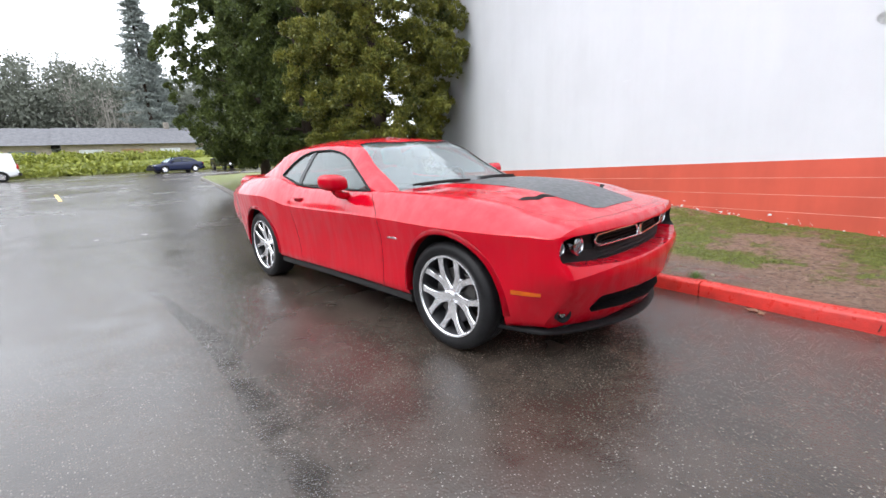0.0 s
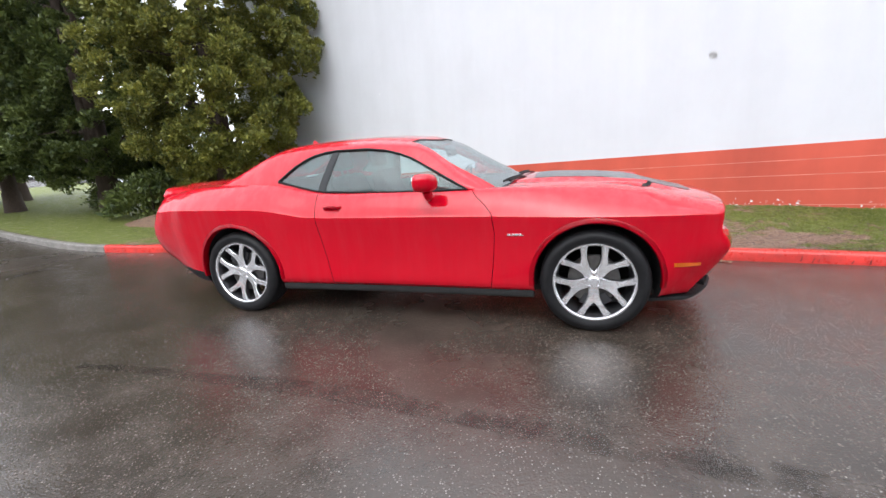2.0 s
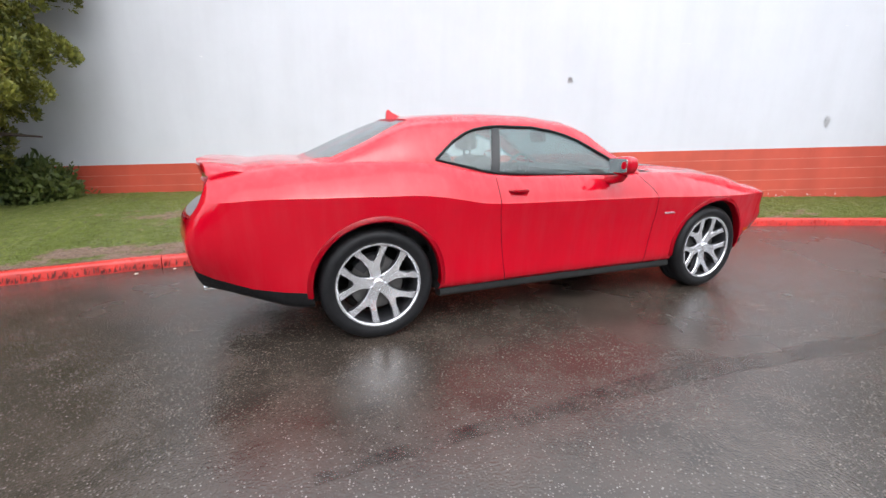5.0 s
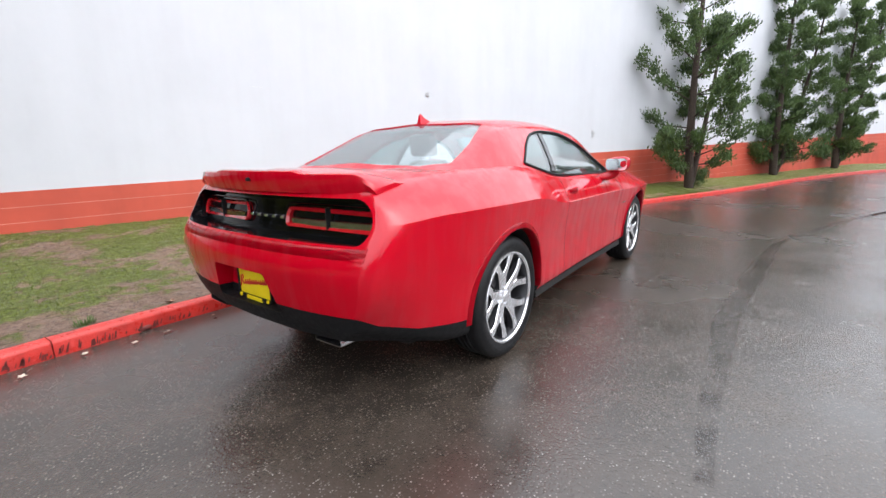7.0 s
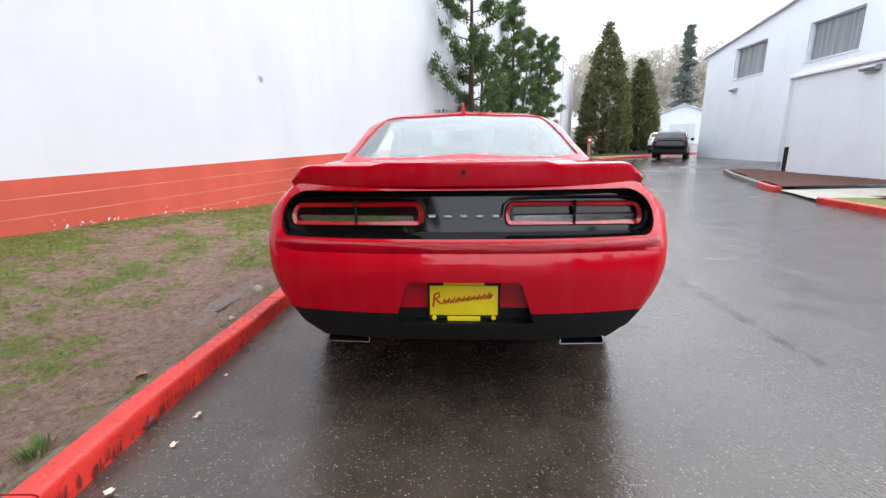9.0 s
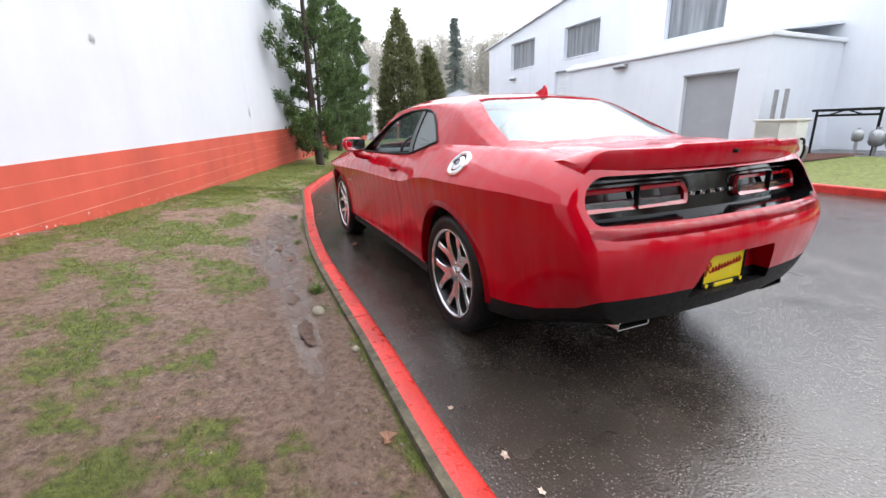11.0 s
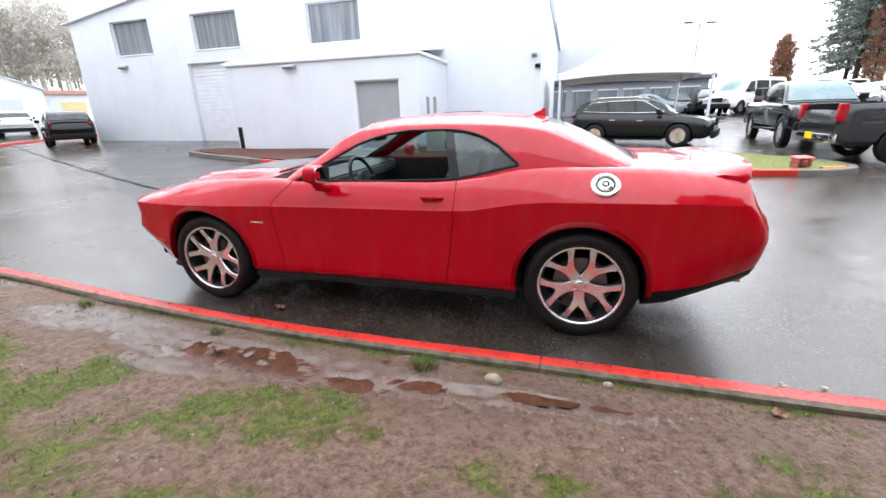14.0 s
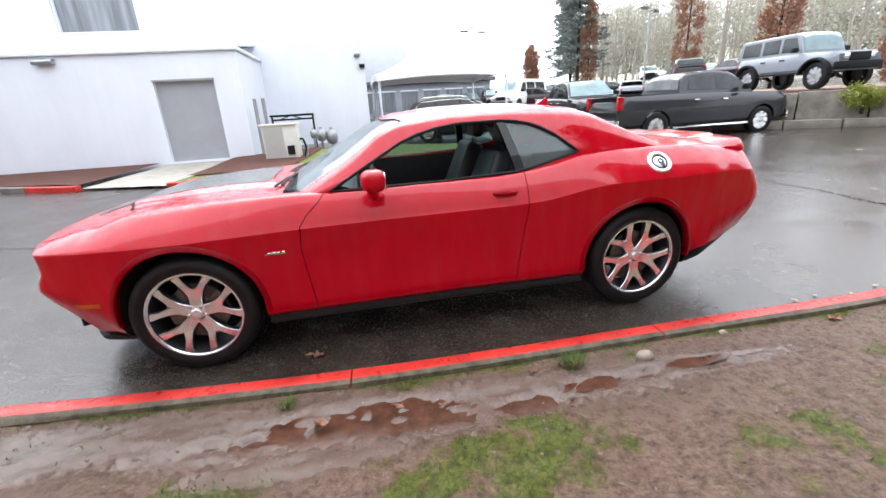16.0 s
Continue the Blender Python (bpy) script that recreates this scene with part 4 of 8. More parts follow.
def greenhouse(inset, thick):
    """The shell of roof and pillars, or a thinner shell inside it for the panes."""
    bm = bmesh.new()
    xs = [-1.88 + 2.86 * i / 72 for i in range(73)]
    rows = []
    for X in xs:
        half = roof_section(X)
        full = half + [Vector((-p.x, p.y)) for p in reversed(half[:-1])]
        row = []
        for p in full:
            x = X
            x += .035 - .17 * (abs(p.x) / .75) ** 2 * smooth01((X - .05) / .6) if X > .05 else 0
            if X < -1.0:
                x += (.09 * (abs(p.x) / .75) ** 2 - .02) * smooth01((-1.0 - X) / .6)
            row.append(Vector((x, p.x, p.y)))
        rows.append(row)
    # offset inwards along the normals of the grid
    def shift(d):
        out = []
        for i, row in enumerate(rows):
            line = []
            for j, p in enumerate(row):
                a, b = rows[max(i - 1, 0)][j], rows[min(i + 1, len(rows) - 1)][j]
                c, e = row[max(j - 1, 0)], row[min(j + 1, len(row) - 1)]
                nrm = (b - a).cross(e - c)
                nrm = nrm.normalized() if nrm.length > 1e-9 else Vector((0, 0, 1))
                if nrm.dot(Vector((0, p.y, p.z - 0.9))) < 0:
                    nrm = -nrm
                line.append(p - nrm * d)
            out.append(line)
        return out
    g1, g2 = shift(inset), shift(inset + thick)
    va = [[bm.verts.new(p) for p in r] for r in g1]
    vb = [[bm.verts.new(p) for p in r] for r in g2]
    nr, nc = len(va), len(va[0])
    for i in range(nr - 1):
        for j in range(nc - 1):
            bm.faces.new((va[i][j], va[i + 1][j], va[i + 1][j + 1], va[i][j + 1]))
            bm.faces.new((vb[i][j], vb[i][j + 1], vb[i + 1][j + 1], vb[i + 1][j]))
        for j in (0, nc - 1):
            bm.faces.new((va[i][j], vb[i][j], vb[i + 1][j], va[i + 1][j]))
    for j in range(nc - 1):
        for i in (0, nr - 1):
            bm.faces.new((va[i][j], va[i][j + 1], vb[i][j + 1], vb[i][j]))
    return raw(bm, RED)


SIDE_WINDOW = [(-1.045, 1.135), (-.90, 1.25), (-.80, 1.305), (-.73, 1.33), (-.63, 1.35), (-.53, 1.358), (-.25, 1.356), (-.09, 1.335), (.03, 1.305), (.14, 1.265), (.34, 1.16), (.60, 1.022), (.33, 1.02), (-.09, 1.022), (-.59, 1.04), (-.68, 1.053), (-.83, 1.085)]
WINDSHIELD = [(.80, -.70), (.90, -.50), (.96, -.25), (.975, 0), (.96, .25), (.90, .50), (.80, .70), (.42, .655), (.10, .565), (.17, .40), (.215, .2), (.225, 0), (.215, -.2), (.17, -.40), (.10, -.565), (.42, -.655)]
REAR_WINDOW = [(-1.16, -.53), (-1.20, -.3), (-1.215, 0), (-1.20, .3), (-1.16, .53), (-1.45, .615), (-1.70, .655), (-1.785, .5), (-1.81, .25), (-1.815, 0), (-1.81, -.25), (-1.785, -.5), (-1.70, -.655), (-1.45, -.615)]
DOOR = [(.60, 1.06), (.67, .97), (.74, .91), (.785, .85), (.80, .71), (.78, .49), (.757, .30), (-.555, .30), (-.60, .59), (-.628, .79), (-.635, .95), (-.635, 1.06)]


def widen(poly, d):
    """The polygon moved outwards by d."""
    n = len(poly)
    area = sum(poly[i][0] * poly[(i + 1) % n][1] - poly[(i + 1) % n][0] * poly[i][1] for i in range(n))
    s = 1 if area > 0 else -1
    out = []
    for i in range(n):
        a, p, b = Vector(poly[i - 1]), Vector(poly[i]), Vector(poly[(i + 1) % n])
        e1, e2 = (p - a).normalized(), (b - p).normalized()
        n1, n2 = Vector((e1.y, -e1.x)) * s, Vector((e2.y, -e2.x)) * s
        m = (n1 + n2).normalized()
        out.append(tuple(p + m * d / max(0.5, m.dot(n1))))
    return out


def prism_mesh(poly, axis, a, b, material):
    return raw(prism(bmesh.new(), poly, axis, a, b), material)


def bowed_cutter(poly, face, depth, out, material):
    """A cutter whose floor runs parallel to the curved nose or tail."""
    ys = [p[0] for p in poly]
    lo, hi = min(ys) + .001, max(ys) - .001
    bm = bmesh.new()
    rows = []
    n = len(poly)
    for i in range(57):
        u = -1 + 2 * i / 56
        y = (lo + hi) / 2 + (hi - lo) / 2 * (1 - (1 - abs(u)) ** 1.6) * (1 if u > 0 else -1)
        zs = []
        for k in range(n):
            a, b = poly[k], poly[(k + 1) % n]
            if (a[0] - y) * (b[0] - y) <= 0 and a[0] != b[0]:
                zs.append(a[1] + (b[1] - a[1]) * (y - a[0]) / (b[0] - a[0]))
        z0, z1 = min(zs), max(zs)
        if z1 - z0 < .002:
            z0, z1 = z0 - .001, z1 + .001
        mid = (z0 + z1) / 2
        rows.append([bm.verts.new(p) for p in ((out, y, z0), (face(y, z0) + depth, y, z0), (face(y, mid) + depth, y, mid), (face(y, z1) + depth, y, z1), (out, y, z1))])
    for p, q in zip(rows, rows[1:]):
        for k in range(5):
            bm.faces.new((p[k], p[(k + 1) % 5], q[(k + 1) % 5], q[k]))
    bm.faces.new(rows[0])
    bm.faces.new(rows[-1])
    return raw(bm, material)


def surface_tree(me):
    from mathutils.bvhtree import BVHTree
    return BVHTree.FromPolygons([v.co.copy() for v in me.vertices], [tuple(p.vertices) for p in me.polygons])


def soften(me, tree_normals, angle=32):
    """Smooth shading that follows the uncut surface, so that the cuts leave no facets."""
    finish(me, angle)
    tree, src = tree_normals
    normals = []
    for p in me.polygons:
        pn = p.normal
        for li in p.loop_indices:
            co = me.vertices[me.loops[li].vertex_index].co
            hit, nr, fi, d = tree.find_nearest(co)
            if d is not None and d < 0.0012 and nr.dot(pn) > 0.9:
                ns = src[fi]
                vs = ns[0]
                ws = [1 / ((co - c).length + 1e-5) for c in vs]
                q = sum((n_ * w for n_, w in zip(ns[1], ws)), Vector())
                q = q.normalized()
                normals.append(q if q.dot(pn) > 0.8 else pn.copy())
            else:
                normals.append(pn.copy())
    me.normals_split_custom_set(normals)
    return me


def normal_source(me):
    """For each face: its corners and their averaged normals, sharp edges over 26 degrees kept apart."""
    finish(me, 26)
    cn = [Vector(c.vector) for c in me.corner_normals]
    src = [([me.vertices[v].co.copy() for v in p.vertices], [cn[i] for i in p.loop_indices]) for p in me.polygons]
    return surface_tree(me), src


ARCHES, ARCH_Z = ((-1.465, .408), (1.482, .414)), .370


def make_coupe():
    car = thing("red_coupe", "glossy red two-door muscle coupe, wet with rain, parked beside the kerb", "car")
    solid = body_solid()
    source = normal_source(solid)
    tree = source[0]

    def side_y(x, z, s=1):
        hit = tree.ray_cast(Vector((x, 2.0 * s, z)), Vector((0, -s, 0)))
        return hit[0].y if hit[0] else .93 * s

    def top_z(x, y):
        hit = tree.ray_cast(Vector((x, y, 3)), Vector((0, 0, -1)))
        return hit[0].z if hit[0] else 1.0

    me = solid.copy()
    for x, r in ARCHES:
        for s in (1, -1):
            bm = bmesh.new()
            cylinder(bm, r + .004, s * .50, s * 1.2, "y", (x, ARCH_Z), 72)
            me = boolean(me, raw(bm, WELL))
    me = boolean(me, prism_mesh([(.90, 1.3), (.88, .955), (.60, .93), (.48, .75), (.38, .42), (-.9, .40), (-1.25, .62), (-1.42, .98), (-1.66, 1.02), (-1.70, 1.3)], "y", -.765, .765, LEATHER))
    # recesses of tail panel, grille, intake and plate
    tailp = rounded([(-.765, .835), (.765, .835), (.79, .90), (.765, .975), (.70, 1.018), (-.70, 1.018), (-.765, .975), (-.79, .90)], .05)
    me = boolean(me, bowed_cutter(tailp, tail_x, .030, -2.9, GLOSS_BLACK))
    grille = rounded([(-.820, .680), (-.74, .655), (-.40, .632), (.40, .632), (.74, .655), (.820, .680), (.832, .74), (.820, .802), (.74, .818), (-.74, .818), (-.820, .802), (-.832, .74)], .02)
    me = boolean(me, bowed_cutter(grille, front_x, -.115, 2.9, BLACK))
    # the shelf under the grille is painted like the bumper
    red_slot = [k for k, m_ in enumerate(me.materials) if m_ is RED or (m_ and m_.name == RED.name)][0]
    for p in me.polygons:
        c = p.center
        if p.normal.z > .6 and .55 < c.z < .66 and c.x > front_x(c.y, c.z) - .05:
            p.material_index = red_slot
    intake = rounded([(-.52, .330), (.52, .330), (.56, .37), (.53, .448), (-.53, .448), (-.56, .37)], .02)
    me = boolean(me, bowed_cutter(intake, front_x, -.10, 2.9, BLACK))
    plate_pocket = rounded([(-.29, .475), (.29, .475), (.225, .668), (-.225, .668)], .02)
    me = boolean(me, prism_mesh(plate_pocket, "x", -2.9, -2.500, RED))
    # black rear valance, doors, hood and boot lid as panels of their own
    val = [(-1.80, .0), (-1.80, .348), (-2.2, .398), (-2.40, .463), (-2.50, .520), (-2.9, .530), (-2.9, 0)]
    pieces = [("rear_valance", "matt black lower rear bumper", prism_mesh(val, "y", -1.2, 1.2, BLACK), prism_mesh(widen(val, .002), "y", -1.2, 1.2, BLACK), BLACK)]
    for s in (1, -1):
        pieces.append(("door", "", prism_mesh(DOOR, "y", s * .768, s * 1.2, BLACK), prism_mesh(widen(DOOR, .0045), "y", s * .7665, s * 1.2, BLACK), RED))
    hood = [(.86, -.70), (.95, -.50), (1.01, -.25), (1.03, 0), (1.01, .25), (.95, .50), (.86, .70), (1.2, .715), (1.8, .70), (2.16, .655), (2.24, .55), (2.275, .3), (2.285, 0), (2.275, -.3), (2.24, -.55), (2.16, -.655), (1.8, -.70), (1.2, -.715)]
    pieces.append(("hood", "", prism_mesh(hood, "z", .70, 1.4, BLACK), prism_mesh(widen(hood, .004), "z", .698, 1.4, BLACK), RED))
    boot = rounded([(-1.86, -.645), (-1.86, .645), (-2.33, .66), (-2.33, -.66)], .06)
    pieces.append(("boot_lid", "", prism_mesh(boot, "z", 1.045, 1.5, BLACK), prism_mesh(widen(boot, .004), "z", 1.043, 1.5, BLACK), RED))
    doors = []
    for name, label, inner, outer, m in pieces:
        piece = boolean(me, inner, "INTERSECT")
        me = boolean(me, outer)
        if m is BLACK:
            piece.materials.clear()
            piece.materials.append(BLACK)
            for p in piece.polygons:
                p.material_index = 0
        ob = part(name, soften(piece, source), m, car, label)
        if name == "door":
            doors.append(ob)
    part("body", soften(me, source), RED, car, "glossy wet red body shell")

    # roof shell with its openings, and the panes
    shell = greenhouse(0, .032)
    shell_source = normal_source(shell.copy())
    panes = greenhouse(.007, .006)
    cutters = {"left": prism_mesh(SIDE_WINDOW, "y", .45, 1.2, BLACK), "right": prism_mesh(SIDE_WINDOW, "y", -1.2, -.45, BLACK), "front": prism_mesh(WINDSHIELD, "z", .9, 1.8, BLACK), "rear": prism_mesh(REAR_WINDOW, "z", .9, 1.8, RED)}
    for c in cutters.values():
        shell = boolean(shell, c)
    part("roof", soften(shell, shell_source), RED, car)
    stree = surface_tree(greenhouse(0, .032))

    def glass_y(x, z, s=1):
        hit = stree.ray_cast(Vector((x, 2.0 * s, z)), Vector((0, -s, 0)))
        return hit[0].y if hit[0] else .8 * s

    QUARTER = [p for p in [(-1.045, 1.135), (-.90, 1.25), (-.80, 1.305), (-.73, 1.33), (-.63, 1.35), (-.565, 1.356), (-.65, 1.048), (-.68, 1.053), (-.83, 1.085)]]
    PILLAR = [(-.655, 1.040), (-.568, 1.362), (-.512, 1.362), (-.592, 1.035)]
    FRONT_PANE = [(-.515, 1.358), (-.25, 1.356), (-.09, 1.335), (.03, 1.305), (.14, 1.265), (.34, 1.16), (.60, 1.022), (.33, 1.02), (-.09, 1.022), (-.59, 1.04)]
    for key, poly, name, label in (("front", WINDSHIELD, "windshield", "wet clear windshield"), ("rear", REAR_WINDOW, "rear_window", "wet clear rear window")):
        g = boolean(panes.copy(), prism_mesh(widen(poly, .012), "z", .9, 1.8, GLASS), "INTERSECT")
        ob = part(name, soften(g, shell_source, 40), GLASS, car, label)
        for p in ob.data.polygons:
            p.material_index = 0
        ob.data.materials.clear()
        ob.data.materials.append(GLASS)
        ob.visible_shadow = False
    for s, side in ((1, "left"), (-1, "right")):
        a, b = (.45, 1.2) if s > 0 else (-1.2, -.45)
        for poly, name, m in ((QUARTER, "quarter_window", GLASS_SIDE), (FRONT_PANE, "door_window", GLASS_SIDE)):
            if name == "door_window" and s > 0:
                continue    # the driver's window is wound down
            g = boolean(panes.copy(), prism_mesh(widen(poly, .010), "y", a, b, m), "INTERSECT")
            for p in g.polygons:
                p.material_index = 0
            g.materials.clear()
            g.materials.append(m)
            ob = part(name, finish(g, 40), m, car, "wet side window glass")
            ob.visible_shadow = False
        g = boolean(greenhouse(.001, .03), prism_mesh(PILLAR, "y", a, b, BLACK), "INTERSECT")
        for p in g.polygons:
            p.material_index = 0
        g.materials.clear()
        g.materials.append(GLOSS_BLACK)
        part("door_pillar", finish(g, 40), GLOSS_BLACK, car, "black pillar between the side windows")
        line = []
        n = len(SIDE_WINDOW)
        for i in range(n):
            for j in range(4):
                t = j / 4
                x = SIDE_WINDOW[i][0] * (1 - t) + SIDE_WINDOW[(i + 1) % n][0] * t
                z = SIDE_WINDOW[i][1] * (1 - t) + SIDE_WINDOW[(i + 1) % n][1] * t
                line.append((x, glass_y(x, z, s) + .001 * s, z))
        part("window_trim", tube(bmesh.new(), line + line[:1], .0095, 6, cap=False), BLACK, car, "black rubber window surround")
        # sill
        bm = bmesh.new()
        sec = [(.80, .218), (.868, .224), (.884, .238), (.886, .265), (.876, .282), (.80, .282)]
        rows = []
        for i in range(25):
            x = -1.052 + 2.115 * i / 24
            off = side_y(x, .36, 1) - .908
            rows.append([bm.verts.new((x, s * (y + off * (y > .86)), z)) for y, z in sec])
        for r, q in zip(rows, rows[1:]):
            for k in range(6):
                bm.faces.new((r[k], r[(k + 1) % 6], q[(k + 1) % 6], q[k]))
        bm.faces.new(rows[0])
        bm.faces.new(rows[-1])
        part("side_sill", bm, WELL, car, "matt black side sill")
        # wheel-arch lips
        for cx, ra in ARCHES:
            bm = bmesh.new()
            rows = []
            for i in range(49):
                a = radians(-6 + 192 * i / 48)
                row = []
                for r, d in ((ra, -.045), (ra, .008), (ra + .004, .0125), (ra + .010, .012), (ra + .022, .004), (ra + .034, .0005), (ra + .040, -.012)):
                    x, z = cx + r * math.cos(a), ARCH_Z + r * math.sin(a)
                    xs_, zs_ = cx + max(r, ra + .010) * math.cos(a), ARCH_Z + max(r, ra + .010) * math.sin(a)
                    row.append(bm.verts.new((x, s * (abs(side_y(xs_, max(zs_, .31), s)) + d), z)))
                rows.append(row)
            for p, q in zip(rows, rows[1:]):
                for k in range(6):
                    bm.faces.new((p[k], p[k + 1], q[k + 1], q[k]))
            bmesh.ops.solidify(bm, geom=bm.faces[:], thickness=.003)
            part("arch_lip", bm, RED, car, "", 60)
        # side badge, marker lamp, door handle
        bm = bmesh.new()
        rng = random.Random(4)
        for i, (w, h) in enumerate(((.022, .013), (.016, .011), (.03, .013), (.018, .012))):
            x = .905 + i * .027
            y = side_y(x, .705, s)
            box(bm, x - w / 2, x + w / 2, y - .004, y + .004, .705 - h / 2, .705 + h / 2, .0015, 1)
        box(bm, .89, 1.01, side_y(.95, .70, s) - .003, side_y(.95, .70, s) + .003, .697, .702)
        part("side_badge", bm, CHROME, car, "small chrome side badge")
        bm = bmesh.new()
        rows = []
        for i in range(9):
            x = 1.96 + .165 * i / 8
            rows.append([bm.verts.new((x, side_y(x, .49, s) + s * d, z)) for z, d in ((.476, -.006), (.478, .004), (.503, .004), (.505, -.006))])
        for p, q in zip(rows, rows[1:]):
            for k in range(3):
                bm.faces.new((p[k], p[k + 1], q[k + 1], q[k]))
        bmesh.ops.solidify(bm, geom=bm.faces[:], thickness=.006)
        part("side_marker_lamp", bm, AMBER, car, "amber side marker lamp")
        door = doors[0 if s > 0 else 1]
        yh = side_y(-.48, .92, s)
        bm = bmesh.new()
        rows = []
        for i in range(13):
            u = i / 12
            x = -.565 + .165 * u
            lift = .030 * math.sin(math.pi * min(1, max(0, u))) ** .5
            yy = side_y(x, .925, s)
            rows.append([bm.verts.new((x, yy + s * d, .922 + h)) for d, h in ((-.004, .012), (lift, .010), (lift + .004, .001), (lift - .004, -.010), (-.004, -.008))])
        for p, q in zip(rows, rows[1:]):
            for k in range(4):
                bm.faces.new((p[k], p[k + 1], q[k + 1], q[k]))
        bmesh.ops.solidify(bm, geom=bm.faces[:], thickness=.004)
        part("door_handle", bm, RED, door, "", 60)
        bm = bmesh.new()
        lathe(bm, [(.0, .0), (.075, .0), (.08, .003), (.08, -.01)], 28, "y")
        bmesh.ops.transform(bm, matrix=Matrix.Translation((-.485, yh + s * .0005, .905)) @ Matrix.Diagonal((.85, -s, .26, 1)), verts=bm.verts)
        part("handle_recess", bm, RED, door, "")
        # mirror
        bm = bmesh.new()
        bmesh.ops.create_icosphere(bm, subdivisions=4, radius=1)
        for v in bm.verts:
            c = v.co
            x = math.copysign(abs(c.x) ** .75, c.x) * (.085 if c.x > 0 else .05)
            y = math.copysign(abs(c.y) ** .7, c.y) * .108
            z = math.copysign(abs(c.z) ** .75, c.z) * .066
            v.co = Vector((.325 + x - .02 * (c.y), s * (1.005 + y), 1.093 + z + .012 * c.y))
        part("mirror_housing", bm, RED, door, "", 60)
        bm = bmesh.new()
        poly = rounded([(-.085, -.05), (.085, -.05), (.09, .05), (-.09, .05)], .03)
        prism(bm, poly, "x", 0, .008)
        bmesh.ops.transform(bm, matrix=Matrix.Translation((.272, s * 1.005, 1.093)), verts=bm.verts)
        part("mirror_glass", bm, CHROME, door, "silver mirror glass")
        bm = bmesh.new()
        tube(bm, [(.345, s * 1.0, 1.04), (.345, s * .965, 1.0), (.33, s * .92, .985), (.31, s * .86, .975)], .036, 12, .030)
        part("mirror_arm", bm, RED, door, "", 60)

    # spoiler on the boot lid
    bm = bmesh.new()
    rows = []
    for i in range(61):
        u = -1 + 2 * i / 60
        y = .75 * u
        e = max(0, abs(u) - .84) / .16
        lift = 1 - .85 * e ** 3
        dip = .012 * smooth01((abs(u) - .44) / .06)
        sweep = .115 * abs(u) ** 2.4
        zt = 1.052 + (.088 - dip) * lift
        x0, x1, x2 = -2.15 + .03 * abs(u), -2.49 + sweep, -2.475 + sweep
        zb = 1.035 - .0 * e
        rows.append([bm.verts.new(p) for p in ((x0, y, 1.112 - .02 * e - .03 * abs(u)), ((x0 + x1) / 2, y, 1.120 + .006 * lift - .03 * e - .012 * abs(u)), (x1 + .02, y, zt - .002), (x1, y, zt - .008), (x1 - .005, y, zt - .03 * lift - .004), (x2, y, zb), (x2 + .12, y, zb))])
    for p, q in zip(rows, rows[1:]):
        for k in range(7):
            bm.faces.new((p[k], p[(k + 1) % 7], q[(k + 1) % 7], q[k]))
    bm.faces.new(rows[0])
    bm.faces.new(rows[-1])
    spoiler = part("spoiler", bm, RED, car, "", 40)
    bm = lathe(bmesh.new(), [(.0, -2.508), (.009, -2.508), (.010, -2.47)], 16, "x")
    bmesh.ops.translate(bm, verts=bm.verts, vec=(0, 0, 1.092))
    part("reversing_camera", bm, BLACK, spoiler, "small black camera eye")

    # tail lamps in the black panel
    for s in (1, -1):
        outer = rounded([(s * .180, .864), (s * .757, .860), (s * .772, .905), (s * .748, .958), (s * .192, .965), (s * .170, .92)], .028, 6)
        inner = widen(outer, -.020)
        bm = bmesh.new()
        n = len(outer)
        va = [bm.verts.new((tail_x(p[0], p[1]) + .012, p[0], p[1])) for p in outer]
        vb = [bm.verts.new((tail_x(p[0], p[1]) + .004, p[0], p[1])) for p in widen(outer, -.005)]
        vc = [bm.verts.new((tail_x(p[0], p[1]) + .012, p[0], p[1])) for p in inner]
        vd = [bm.verts.new((tail_x(p[0], p[1]) + .050, p[0], p[1])) for p in inner]
        v0 = [bm.verts.new((tail_x(p[0], p[1]) + .038, p[0], p[1])) for p in outer]
        for a, b in ((v0, va), (va, vb), (vb, vc), (vc, vd)):
            for i in range(n):
                bm.faces.new((a[i], a[(i + 1) % n], b[(i + 1) % n], b[i]))
        lamp = part("tail_lamp", bm, TAIL_RED, car, "long red ring-shaped tail lamp")
        bm = bmesh.new()
        vd = [bm.verts.new((tail_x(p[0], p[1]) + .030, p[0], p[1])) for p in widen(inner, .004)]
        bm.faces.new(vd)
        bmesh.ops.triangulate(bm, faces=bm.faces[:])
        bmesh.ops.solidify(bm, geom=bm.faces[:], thickness=.004)
        part("lamp_lens", bm, TAIL_DARK, lamp, "smoked lamp lens")
        # reversing strip, widened to paint in the white reflection low in the lens
        bm = bmesh.new()
        rows = []
        for i in range(13):
            y = s * (.215 + .515 * i / 12)
            rows.append([bm.verts.new((tail_x(y, .885) + d, y, z)) for d, z in ((.020, .874), (.014, .878), (.014, .906), (.024, .912))])
        for p, q in zip(rows, rows[1:]):
            for k in range(3):
                bm.faces.new((p[k], p[k + 1], q[k + 1], q[k]))
        bmesh.ops.solidify(bm, geom=bm.faces[:], thickness=.004)
        part("reversing_glint_strip", bm, REFLECTOR, lamp, "pale reversing strip, widened to paint the lens's white reflection")
        bm = new_box(-2.412, -2.385, s * .47 - .003, s * .47 + .003, .868, .968)
        part("lamp_divider", bm, BLACK, lamp)
        tube_line = [(tail_x(s * y, .975) + .004, s * y, z) for y, z in ((.16, .90), (.17, .955), (.20, .978), (.30, .983), (.50, .983), (.68, .980), (.725, .972))]
        part("lamp_rim", tube(bmesh.new(), tube_line, .004, 6), GLOSS_BLACK, lamp)
